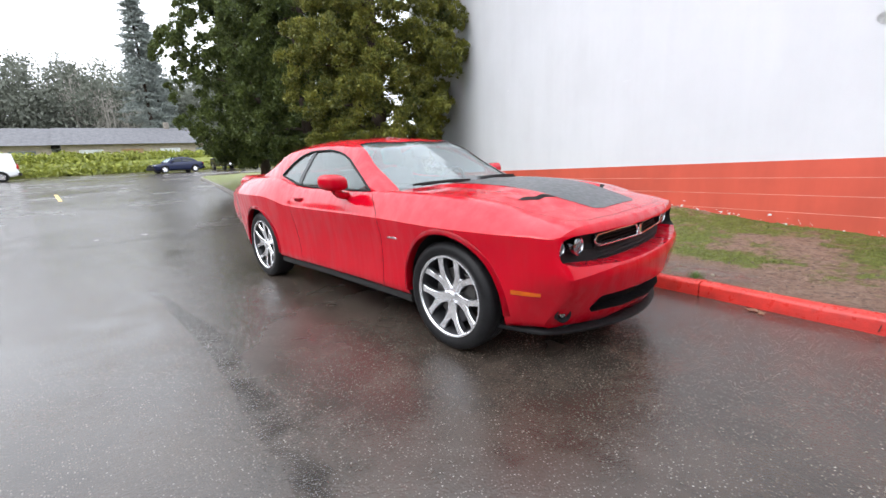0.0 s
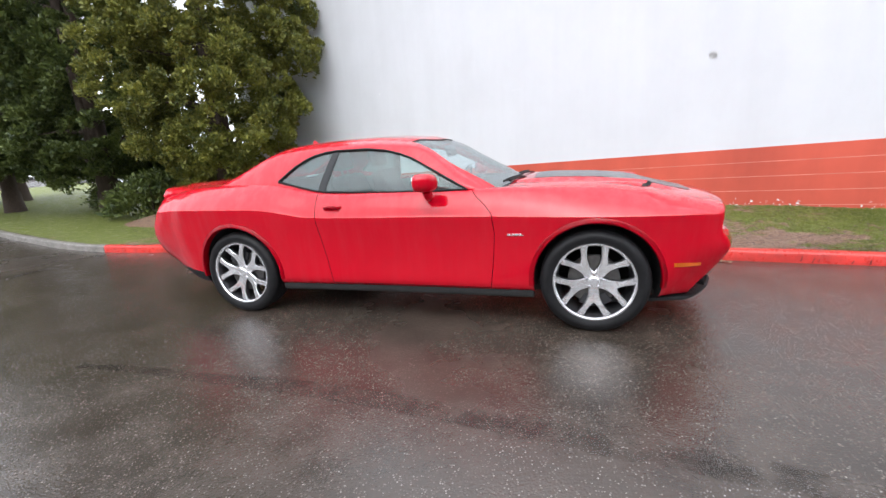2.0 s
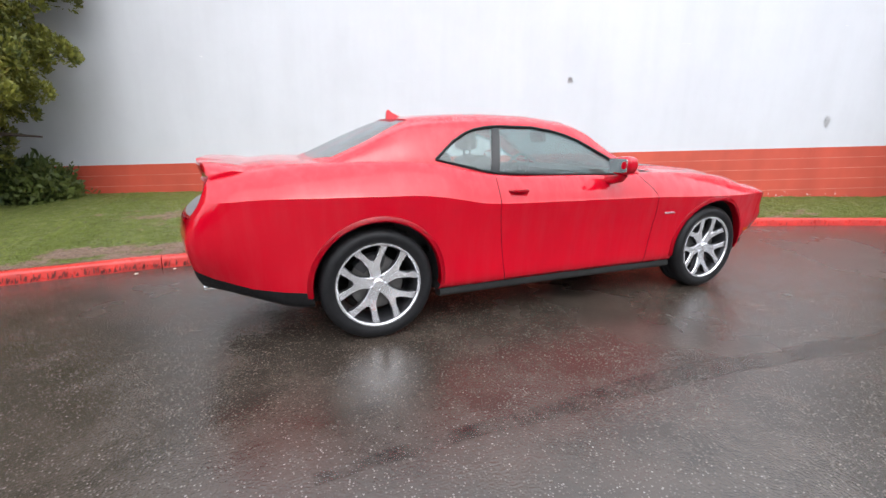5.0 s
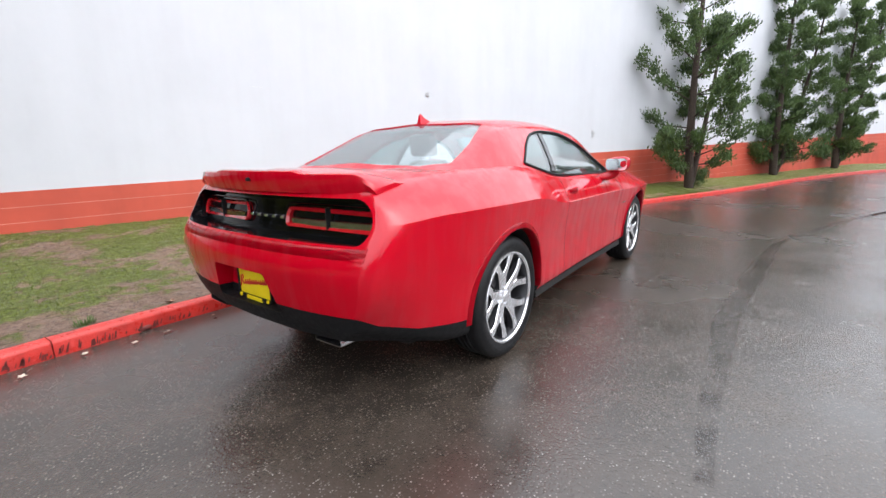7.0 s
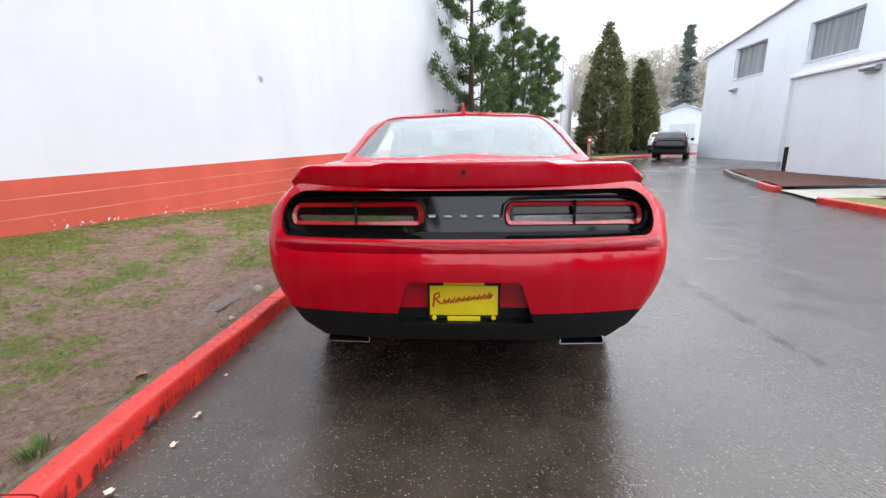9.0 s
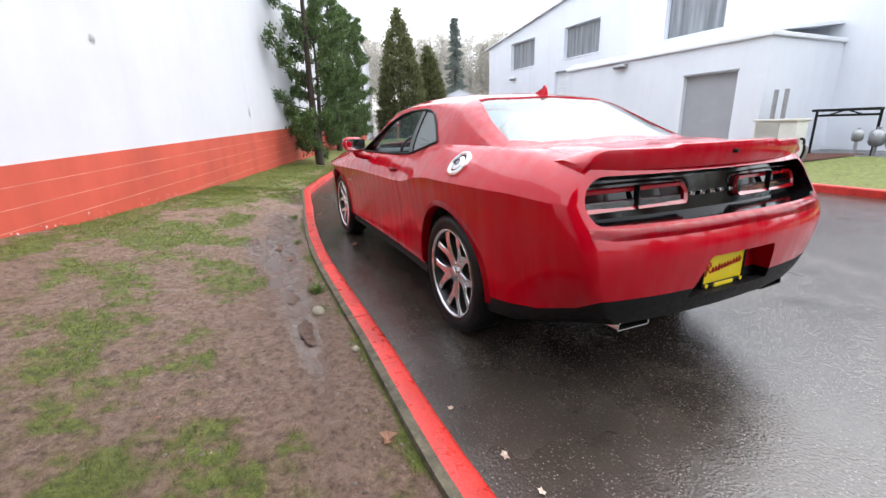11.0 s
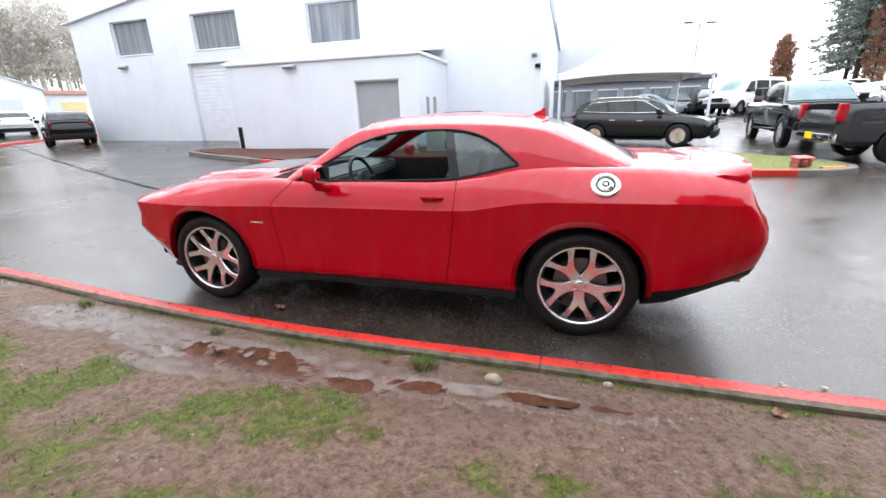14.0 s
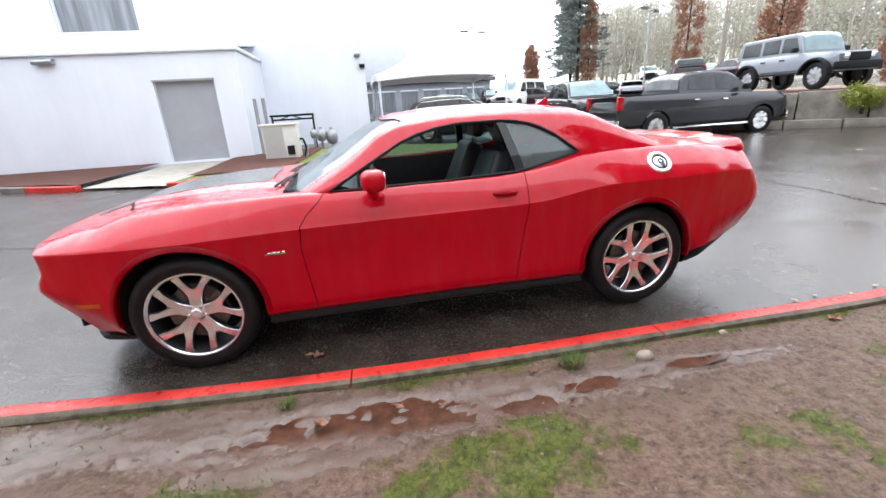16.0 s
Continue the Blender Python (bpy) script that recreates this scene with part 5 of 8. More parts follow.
    for i, w in enumerate((.03, .032, .03, .03, .028)):
        bm = bmesh.new()
        y = .138 - i * .069
        z = .905
        x = tail_x(y, z)
        box(bm, x - .004 + .012, x + .030, y - w / 2, y + w / 2, z - .0085, z + .0085, .003, 1)
        part("tail_emblem", bm, CHROME, car, "small chrome letter block")
    # rounded ledge along the top of the rear bumper
    bm = bmesh.new()
    rows = []
    for i in range(61):
        y = .80 * (-1 + 2 * i / 60)
        f = smooth01((.80 - abs(y)) / .14)
        rows.append([bm.verts.new((rear_x(y, z) - d * f + .001, y, z)) for z, d in ((.775, -.001), (.785, .002), (.797, .006), (.808, .009), (.817, .008), (.825, .001), (.829, -.012))])
    for p, q in zip(rows, rows[1:]):
        for k in range(6):
            bm.faces.new((p[k], p[k + 1], q[k + 1], q[k]))
    bmesh.ops.solidify(bm, geom=bm.faces[:], thickness=.004)
    part("bumper_ledge", bm, RED, car, "", 60)
    # yellow plate with its frame
    plate = part("number_plate", new_box(-2.5260, -2.5190, -.147, .147, .492, .640, .004), YELLOW, car, "yellow dealer plate in a black frame")
    bm = bmesh.new()
    for y0, y1, z0, z1 in ((-.152, .152, .630, .650), (-.152, .152, .482, .498), (-.152, -.143, .49, .64), (.143, .152, .49, .64)):
        box(bm, -2.5340, -2.5170, y0, y1, z0, z1, .003, 1)
    part("plate_frame", bm, BLACK, plate)
    for y0, y1, z0, z1 in ((-.085, .085, .633, .647), (-.07, .07, .476, .496)):
        part("frame_label", new_box(-2.5380, -2.51, y0, y1, z0, z1, .002, 1), YELLOW, plate, "yellow strip on the plate frame")
    for y in (-.125, .125):
        bolt = cylinder(bmesh.new(), .010, -2.5390, -2.5300, "x", (y, .490), 10)
        part("plate_bolt", bolt, YELLOW, plate)
    rng = random.Random(11)
    bm = bmesh.new()
    y, zline = .118, .556
    # a slanting scrawl: one tall first stroke, then small loops
    tube(bm, [(-2.5285, .130, .535), (-2.5285, .122, .592), (-2.5285, .105, .598), (-2.5285, .100, .582), (-2.5285, .118, .570), (-2.5285, .096, .548)], .0042, 5)
    y = .088
    while y > -.115:
        h = rng.uniform(.010, .022)
        tube(bm, [(-2.5285, y, zline - h * .4), (-2.5285, y - .006, zline + h), (-2.5285, y - .012, zline - h * .4), (-2.5285, y - .018, zline + h * .5)], .0036, 5)
        y -= .021
        zline += .0028
    part("plate_writing", bm, INK_RED, plate, "red scrawl across the plate")
    # exhaust tips
    for s in (1, -1):
        poly = rounded([(s * .415, .348), (s * .608, .354), (s * .600, .394), (s * .422, .392)], .012, 4)
        bm = bmesh.new()
        n = len(poly)
        va = [bm.verts.new((-2.15, *p)) for p in poly]
        vb = [bm.verts.new((-2.485, *p)) for p in poly]
        vc = [bm.verts.new((-2.485, *p)) for p in widen(poly, -.004)]
        vd = [bm.verts.new((-2.20, *p)) for p in widen(poly, -.004)]
        for a, b in ((va, vb), (vb, vc), (vc, vd)):
            for i in range(n):
                bm.faces.new((a[i], a[(i + 1) % n], b[(i + 1) % n], b[i]))
        bm.faces.new(vd).material_index = 1
        for f in bm.faces:
            if all(v in vc or v in vd for v in f.verts):
                f.material_index = 1
        part("exhaust_tip", bm, [CHROME, BLACK], car, "flat rectangular chrome exhaust tip")

    # front: grille, lamps, fog lamps, splitter
    bm = bmesh.new()
    for i in range(9):
        z = .645 + i * .0195
        rows = [[bm.verts.new((front_x(y, z) + d, y, z + h)) for d, h in ((-.115, -.0025), (-.100, -.0025), (-.100, .0025), (-.115, .0025))] for y in [-.46 + .92 * k / 20 for k in range(21)]]
        for p, q in zip(rows, rows[1:]):
            for k in range(4):
                bm.faces.new((p[k], p[(k + 1) % 4], q[(k + 1) % 4], q[k]))
    for k in range(31):
        y = -.45 + .03 * k
        x = front_x(y, .70)
        box(bm, x - .115, x - .102, y - .002, y + .002, .640, .806)
    part("grille_mesh", bm, BLACK, car, "black mesh grille")
    for s in (1, -1):
        loop = rounded([(s * .03, .716), (s * .475, .722), (s * .51, .755), (s * .49, .788), (s * .05, .792), (s * .02, .752)], .03, 5)
        line = [(front_x(p[0], p[1]) - .062, p[0], p[1]) for p in loop]
        part("grille_surround", tube(bmesh.new(), line + line[:1], .0065, 6, cap=False), ALLOY, car, "thin chrome grille outline")
        for y0, r in ((.640, .054), (.772, .052)):
            cx = front_x(y0, .74) - .058
            bm = lathe(bmesh.new(), [(r, -.06), (r, .0), (r - .007, .004), (r - .012, -.004), (r - .016, -.035), (.022, -.045), (.02, -.02), (0, -.012)], 36, "x")
            bmesh.ops.transform(bm, matrix=Matrix.Translation((cx, s * y0, .746)), verts=bm.verts)
            lamp = part("headlamp", bm, REFLECTOR, car, "round headlamp with a pale ring")
            bm = lathe(bmesh.new(), [(r - .008, -.004), (r * .6, .004), (0, .008)], 32, "x")
            bmesh.ops.transform(bm, matrix=Matrix.Translation((cx, s * y0, .746)), verts=bm.verts)
            ob = part("lamp_lens", bm, LENS, lamp, "clear lens")
            ob.visible_shadow = False
        yf = .70
        xf = front_x(yf, .335)
        bm = lathe(bmesh.new(), [(.048, -.05), (.048, .006), (.040, .006), (.036, -.02), (0, -.02)], 28, "x")
        bmesh.ops.transform(bm, matrix=Matrix.Translation((xf + .022, s * yf, .352)) @ pose(0, 0, 0, 0, 0, s * 26), verts=bm.verts)
        fog = part("fog_lamp", bm, BLACK, car, "small round fog lamp in a black socket")
        bm = lathe(bmesh.new(), [(.030, -.018), (.02, -.008), (0, -.005)], 24, "x")
        bmesh.ops.transform(bm, matrix=Matrix.Translation((xf + .022, s * yf, .352)) @ pose(0, 0, 0, 0, 0, s * 26), verts=bm.verts)
        part("lamp_lens", bm, REFLECTOR, fog)
    bm = bmesh.new()
    box(bm, front_x(0, .74) - .075, front_x(0, .74) - .05, -.014, .014, .715, .785, .006, 2)
    part("grille_emblem", bm, CHROME, car, "small chrome grille shield")
    bm = bmesh.new()
    rows = []
    for i in range(49):
        u = -1 + 2 * i / 48
        y = .845 * u
        x = front_x(y, .36) - .055 - .08 * abs(u) ** 5 - .25 * smooth01((abs(u) - .86) / .14)
        rows.append([bm.verts.new(p) for p in ((x - .16, y, .240), (x + .005, y, .228), (x + .02, y, .220), (x + .015, y, .206), (x - .16, y, .212))])
    for p, q in zip(rows, rows[1:]):
        for k in range(5):
            bm.faces.new((p[k], p[(k + 1) % 5], q[(k + 1) % 5], q[k]))
    bm.faces.new(rows[0])
    bm.faces.new(rows[-1])
    part("front_splitter", bm, BLACK, car, "matt black front lip")

    # hood: dark decal, scoops, wipers
    def patch(x0, x1, ya, yb, k=28, j=14, lift=.0025):
        bm = bmesh.new()
        rows = []
        for a in range(k + 1):
            x = x0 + (x1 - x0) * a / k
            rows.append([bm.verts.new((x, y, top_z(x, y) + lift)) for y in [ya(x) + (yb(x) - ya(x)) * b / j for b in range(j + 1)]])
        for p, q in zip(rows, rows[1:]):
            for b in range(j):
                bm.faces.new((p[b], p[b + 1], q[b + 1], q[b]))
        return bm
    half = [(1.0, .30), (1.1, .37), (1.6, .36), (1.9, .33), (2.1, .29), (2.17, .27), (2.18, .22)]
    hood_ob = [o for o in car.children if o.name.startswith("hood")][0]
    part("hood_decal", patch(1.03, 2.18, lambda x: -pchip(half, x), lambda x: pchip(half, x), 36, 30), SATIN, hood_ob, "satin dark grey hood graphic", 60)
    for s in (1, -1):
        bm = bmesh.new()
        rows = []
        def lip(k):
            """The front edge of the scoop: swept back towards the fender."""
            return 1.885 - .095 * k / 8, s * (.335 + .235 * k / 8)
        for i in range(15):
            u = i / 14
            row = []
            for k in range(9):
                x, y = lip(k)
                x += -.30 + .30 * u
                row.append(bm.verts.new((x, y, top_z(x, y) + .013 * smooth01(u) * math.sin(math.pi * k / 8) ** .3 + .001)))
            rows.append(row)
        for p, q in zip(rows, rows[1:]):
            for k in range(8):
                bm.faces.new((p[k], p[k + 1], q[k + 1], q[k]))
        part("hood_scoop", bm, RED, hood_ob, "", 50)
        # no hole is cut: a dark face stands in for the mouth's shade
        bm = bmesh.new()
        rows = []
        for k in range(9):
            x, y = lip(k)
            h = .013 * math.sin(math.pi * k / 8) ** .3
            rows.append([bm.verts.new((x + d, y, top_z(x + d, y) + z)) for d, z in ((.001, h), (.005, h * .35 + .004), (.024, .004), (.026, .001))])
        for p, q in zip(rows, rows[1:]):
            for k in range(3):
                bm.faces.new((p[k], p[k + 1], q[k + 1], q[k]))
        part("scoop_mouth_shade", bm, WELL, hood_ob, "solid dark face for the shaded scoop opening")
    bm = bmesh.new()
    cow = [(.79, .72), (.90, .50), (.965, .25), (.985, 0), (.965, -.25), (.90, -.50), (.79, -.72)]
    va = [bm.verts.new((x - .01, y, 1.022)) for x, y in cow]
    vb = [bm.verts.new((x + .055, y, 1.030)) for x, y in cow]
    for i in range(6):
        bm.faces.new((va[i], va[i + 1], vb[i + 1], vb[i]))
    bmesh.ops.solidify(bm, geom=bm.faces[:], thickness=.012)
    part("cowl_panel", bm, BLACK, car, "black plastic cowl under the windshield")
    for y0, y1 in ((-.60, -.02), (.02, .60)):
        bm = bmesh.new()
        tube(bm, [(.865, y0 + .06, 1.048), (.905, (y0 + y1) / 2, 1.056), (.955, y1 - .05, 1.040)], .008, 6)
        pts = [(.83 + .12 * t - .05 * t * t, y0 + (y1 - y0) * t, 1.052 + .010 * math.sin(math.pi * t)) for t in [i / 8 for i in range(9)]]
        tube(bm, pts, .009, 6)
        part("wiper", bm, BLACK, car, "black wiper blade")
    # antenna fin, fuel filler
    bm = bmesh.new()
    prof = [(-1.03, 1.432), (-1.17, 1.415), (-1.165, 1.475), (-1.15, 1.488), (-1.12, 1.465), (-1.07, 1.442)]
    va = [bm.verts.new((x, .018 * (1 if z < 1.45 else .25), z)) for x, z in prof]
    vb = [bm.verts.new((x, -.018 * (1 if z < 1.45 else .25), z)) for x, z in prof]
    bm.faces.new(va)
    bm.faces.new(vb)
    for i in range(6):
        bm.faces.new((va[i], va[(i + 1) % 6], vb[(i + 1) % 6], vb[i]))
    part("antenna_fin", bm, RED, car)
    yq = side_y(-1.577, 1.03, 1)
    slope = Vector((0, side_y(-1.577, 1.06, 1) - side_y(-1.577, 1.00, 1), .06)).normalized()
    nrm = Vector((0, slope.z, -slope.y))
    rot = nrm.to_track_quat("Y", "Z").to_matrix().to_4x4()
    bm = lathe(bmesh.new(), [(0, .016), (.030, .016), (.040, .011), (.046, .006), (.058, .006), (.064, .013), (.078, .013), (.085, .006), (.087, -.02)], 40, "y")
    bmesh.ops.transform(bm, matrix=Matrix.Translation((-1.577, yq, 1.03)) @ rot, verts=bm.verts)
    cap = part("fuel_cap", bm, ALLOY, car, "round bright chrome fuel cap")
    bm = lathe(bmesh.new(), [(.012, .0185), (.022, .0185), (.023, .012), (.012, .012)], 28, "y", closed=True)
    lathe(bm, [(.047, .0075), (.056, .0075), (.057, .004), (.046, .004)], 28, "y", closed=True)
    bmesh.ops.transform(bm, matrix=Matrix.Translation((-1.577, yq, 1.03)) @ rot, verts=bm.verts)
    part("cap_ring", bm, BLACK, cap, "black rings round the centre of the cap")

    # cabin: dashboard, wheel, seats, shelf
    bm = bmesh.new()
    prof = [(.90, .95), (.88, 1.0), (.72, 1.03), (.52, 1.035), (.44, 1.0), (.42, .93), (.50, .80), (.55, .60)]
    prism(bm, prof, "y", -.755, .755)
    bmesh.ops.bevel(bm, geom=bm.edges[:], offset=.012, segments=2, affect="EDGES")
    part("dashboard", bm, LEATHER, car, "black dashboard")
    bm = bmesh.new()
    ring = [(.0, .185 * math.cos(2 * math.pi * i / 40), .185 * math.sin(2 * math.pi * i / 40)) for i in range(41)]
    tube(bm, ring, .015, 8, cap=False)
    for a in (0, 180, 270):
        c, s_ = math.cos(radians(a)), math.sin(radians(a))
        tube(bm, [(.0, c * .05, s_ * .05), (0, c * .18, s_ * .18)], .016, 8)
    lathe(bm, [(0, -.03), (.06, -.02), (.065, .02), (0, .03)], 20, "x")
    bmesh.ops.transform(bm, matrix=Matrix.Translation((.27, .38, .965)) @ pose(0, 0, 0, 0, 22, 0), verts=bm.verts)
    wheel = part("steering_wheel", bm, LEATHER, car, "black three-spoke steering wheel")
    part("steering_column", tube(bmesh.new(), [(.27, .38, .965), (.50, .38, .88)], .04, 10), LEATHER, wheel)

    def seat(y, x):
        bm = bmesh.new()
        box(bm, x - .25, x + .25, y - .25, y + .25, .50, .66, .05, 3)
        base = part("seat", bm, LEATHER, car, "black leather seat")
        bm = bmesh.new()
        box(bm, -.07, .07, -.245, .245, 0, .60, .055, 3)
        for v in bm.verts:
            v.co.y *= 1 - .25 * smooth01((v.co.z - .35) / .25)
            if v.co.x > 0 and abs(v.co.y) > .15:
                v.co.x += .04 * (1 - v.co.z)
        bmesh.ops.transform(bm, matrix=Matrix.Translation((x - .24, y, .58)) @ pose(0, 0, 0, 0, -20, 0), verts=bm.verts)
        part("backrest", bm, LEATHER, base, "", 60)
        bm = bmesh.new()
        box(bm, -.05, .05, -.13, .13, .0, .19, .045, 3)
        for p in (-.05, .05):
            tube(bm, [(0, p, .02), (0, p, -.08)], .006, 6)
        bmesh.ops.transform(bm, matrix=Matrix.Translation((x - .46, y, 1.19)) @ pose(0, 0, 0, 0, -12, 0), verts=bm.verts)
        part("headrest", bm, LEATHER, base, "", 60)
    for y in (.38, -.38):
        seat(y, -.18)
    bm = bmesh.new()
    box(bm, -1.22, -.80, -.62, .62, .50, .72, .05, 3)
    rear = part("rear_bench", bm, LEATHER, car, "black leather rear bench")
    bm = bmesh.new()
    box(bm, -.07, .07, -.62, .62, 0, .55, .05, 3)
    bmesh.ops.transform(bm, matrix=Matrix.Translation((-1.20, 0, .62)) @ pose(0, 0, 0, 0, -25, 0), verts=bm.verts)
    part("backrest", bm, LEATHER, rear)
    sheet = new_box(-1.545, -1.535, .10, .30, 1.0, 1.215, .002, 1)
    bmesh.ops.transform(sheet, matrix=Matrix.Translation((-1.52, .2, 1.0)) @ pose(0, 0, 0, 0, 50, 0) @ Matrix.Translation((1.54, -.2, -1.0)), verts=sheet.verts)
    part("rear_window_sheet", sheet, WHITE_SHEET, car, "white sheet behind the rear window")
    part("centre_console", new_box(-.55, .50, -.11, .11, .45, .74, .03), LEATHER, car, "black centre console")
    bm = bmesh.new()
    box(bm, -.05, .05, -.10, .10, -.025, .025, .02, 3)
    bmesh.ops.transform(bm, matrix=Matrix.Translation((.26, 0, 1.30)) @ pose(0, 0, 0, 0, 70, 0), verts=bm.verts)
    part("rear_view_mirror", bm, BLACK, car, "black rear-view mirror")
    part("underbody", new_box(-2.05, 2.15, -.62, .62, .19, .30, .04), WELL, car, "dark underbody")
    return car


SPOKE_EDGE = [(.036, .045), (.037, .080), (.040, .112), (.050, .140), (.063, .166), (.081, .194), (.115, .232)]
SPOKE_FORK = [(.0, .045), (.0, .080), (.0, .118), (.0, .158), (.016, .169), (.035, .194), (.064, .249)]


def forked_spoke():
    """One spoke: a broad root that splits into two arms, built as bands between its edge and its fork."""
    bm = bmesh.new()

    def dish(p):
        return .078 + .022 * smooth01((math.hypot(*p) - .08) / .16)
    for s in (1, -1):
        rows = []
        for k, (e, f) in enumerate(zip(SPOKE_EDGE, SPOKE_FORK)):
            lip = .0045 if k > 2 else 0
            d = Vector((e[0] - f[0], e[1] - f[1])).normalized() * .0045
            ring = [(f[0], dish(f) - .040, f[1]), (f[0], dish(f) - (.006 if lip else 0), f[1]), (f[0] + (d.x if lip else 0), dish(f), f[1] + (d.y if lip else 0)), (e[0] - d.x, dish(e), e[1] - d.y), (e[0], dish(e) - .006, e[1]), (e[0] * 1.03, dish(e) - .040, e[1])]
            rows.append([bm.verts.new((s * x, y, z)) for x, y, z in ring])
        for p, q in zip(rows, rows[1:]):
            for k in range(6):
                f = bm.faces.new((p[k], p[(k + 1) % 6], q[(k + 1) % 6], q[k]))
                # edges and back of the spoke take the second, darker material
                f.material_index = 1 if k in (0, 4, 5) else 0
        bm.faces.new(rows[0])
        bm.faces.new(rows[-1])
    bmesh.ops.remove_doubles(bm, verts=bm.verts, dist=.0004)
    return bm


def make_wheel(car, x, s):
    """s: +1 outer face to the left side, -1 to the right side. Outer face at 0.905 from the middle."""
    y0 = .80

    def put(bm):
        bmesh.ops.transform(bm, matrix=Matrix.Translation((x, s * y0, .365)) @ Matrix.Diagonal((1, s, 1, 1)) @ pose(0, 0, 0, 0, WHEEL_TURN[(x > 0, s)], 0), verts=bm.verts)
        return bm
    wheel = new("wheel")
    wheel.parent = car
    tagged(wheel, "five-spoke polished alloy wheel with low black tyre")
    W = .122
    prof = [(.262, -W + .02), (.279, -W + .006), (.319, -W), (.350, -W + .018), (.3645, -W + .04), (.366, -.04)]
    tread = [(.366, -.04), (.359, -.036), (.359, -.030), (.366, -.026), (.366, -.006), (.359, -.003), (.359, .003), (.366, .006), (.366, .026), (.359, .030), (.359, .036), (.366, .04)]
    out = [(.3645, W - .04), (.357, W - .022), (.349, W - .012), (.332, W - .002), (.325, W + .001), (.308, W + .0015), (.294, W - .003), (.282, W - .007), (.273, W - .012), (.264, W - .02)]
    part("tyre", put(lathe(bmesh.new(), prof + tread[1:] + out, 96, "y", closed=True)), RUBBER, wheel, "black low-profile tyre", 45)
    bm = lathe(bmesh.new(), [(.268, W - .020), (.275, W - .010), (.273, W - .005), (.264, W - .005), (.256, W - .014), (.247, .06), (.238, -.05), (.246, -.11), (.266, -.112), (.266, -.10), (.25, -.05), (.257, .06), (.262, W - .03)], 96, "y", closed=True)
    # the barrel behind the rim face takes the darker material
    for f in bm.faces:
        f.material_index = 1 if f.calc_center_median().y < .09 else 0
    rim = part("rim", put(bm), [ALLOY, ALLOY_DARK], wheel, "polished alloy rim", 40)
    for k in range(5):
        bm = forked_spoke()
        bmesh.ops.transform(bm, matrix=pose(0, 0, 0, 0, 72 * k, 0), verts=bm.verts)
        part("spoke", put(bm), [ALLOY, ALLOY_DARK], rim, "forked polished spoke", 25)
    bm = lathe(bmesh.new(), [(.066, .03), (.066, .066), (.060, .076), (.036, .080), (.033, .092), (.027, .096), (0, .097)], 48, "y")
    hub = part("hub_cap", put(bm), ALLOY, wheel, "alloy hub with a round cap", 30)
    for k in range(5):
        a = radians(72 * k + 36)
        bm = cylinder(bmesh.new(), .0095, .07, .090, "y", (.050 * math.sin(a), .050 * math.cos(a)), 6)
        part("lug_nut", put(bm), CHROME, hub)
    bm = lathe(bmesh.new(), [(.07, .035), (.172, .035), (.175, .032), (.175, .008), (.172, .005), (.07, .005)], 64, "y", closed=True)
    part("brake_disc", put(bm), STEEL, wheel, "steel brake disc")
    bm = bmesh.new()
    rows = []
    for i in range(9):
        a = radians(60 + 70 * i / 8)
        rows.append([bm.verts.new((r * math.cos(a), h, r * math.sin(a))) for r, h in ((.11, .058), (.185, .058), (.19, .05), (.19, -.02), (.11, -.02))])
    for p, q in zip(rows, rows[1:]):
        for j in range(5):
            bm.faces.new((p[j], p[(j + 1) % 5], q[(j + 1) % 5], q[j]))
    bm.faces.new(rows[0])
    bm.faces.new(rows[-1])
    part("brake_caliper", put(bm), ALLOY_DARK, wheel, "dark grey brake caliper")
    return wheel


WHEEL_TURN = {(False, -1): -11, (True, -1): 180, (False, 1): 180, (True, 1): -5}
COUPE = make_coupe()
for wx in (-1.473, 1.473):
    for side in (1, -1):
        make_wheel(COUPE, wx, side)

# ---- trees and plants ----
def leaf_mesh(name, material, centres, rng, size, flat=.5, up=.2, count=40, spread=.3, aspect=2.2, outward=None):
    """Small pointed leaf sprays scattered round each centre."""
    c = np.asarray(centres, float)
    n = len(c) * count
    base = np.repeat(c, count, 0)
    off = rng.normal(0, 1, (n, 3)) * np.array([spread, spread, spread * flat])
    pos = base + off
    d = rng.normal(0, 1, (n, 3))
    if outward is not None:
        d = d * .8 + np.repeat(np.asarray(outward, float), count, 0) * 1.3
    d[:, 2] += up
    d /= np.linalg.norm(d, axis=1, keepdims=True)
    s = np.cross(d, rng.normal(0, 1, (n, 3)))
    s /= np.linalg.norm(s, axis=1, keepdims=True)
    L = size * rng.uniform(.6, 1.4, (n, 1))
    w = L / aspect
    p0, p1, p2, p3 = pos - d * L * .5, pos + s * w * .5, pos + d * L * .5, pos - s * w * .5
    verts = np.stack([p0, p1, p2, p3], 1).reshape(-1, 3)
    me = bpy.data.meshes.new(name)
    me.vertices.add(len(verts))
    me.vertices.foreach_set("co", verts.ravel())
    me.loops.add(n * 4)
    me.loops.foreach_set("vertex_index", np.arange(n * 4))
    me.polygons.add(n)
    me.polygons.foreach_set("loop_start", np.arange(n) * 4)
    me.polygons.foreach_set("loop_total", np.full(n, 4))
    me.update(calc_edges=True)
    me.materials.append(material)
    return me


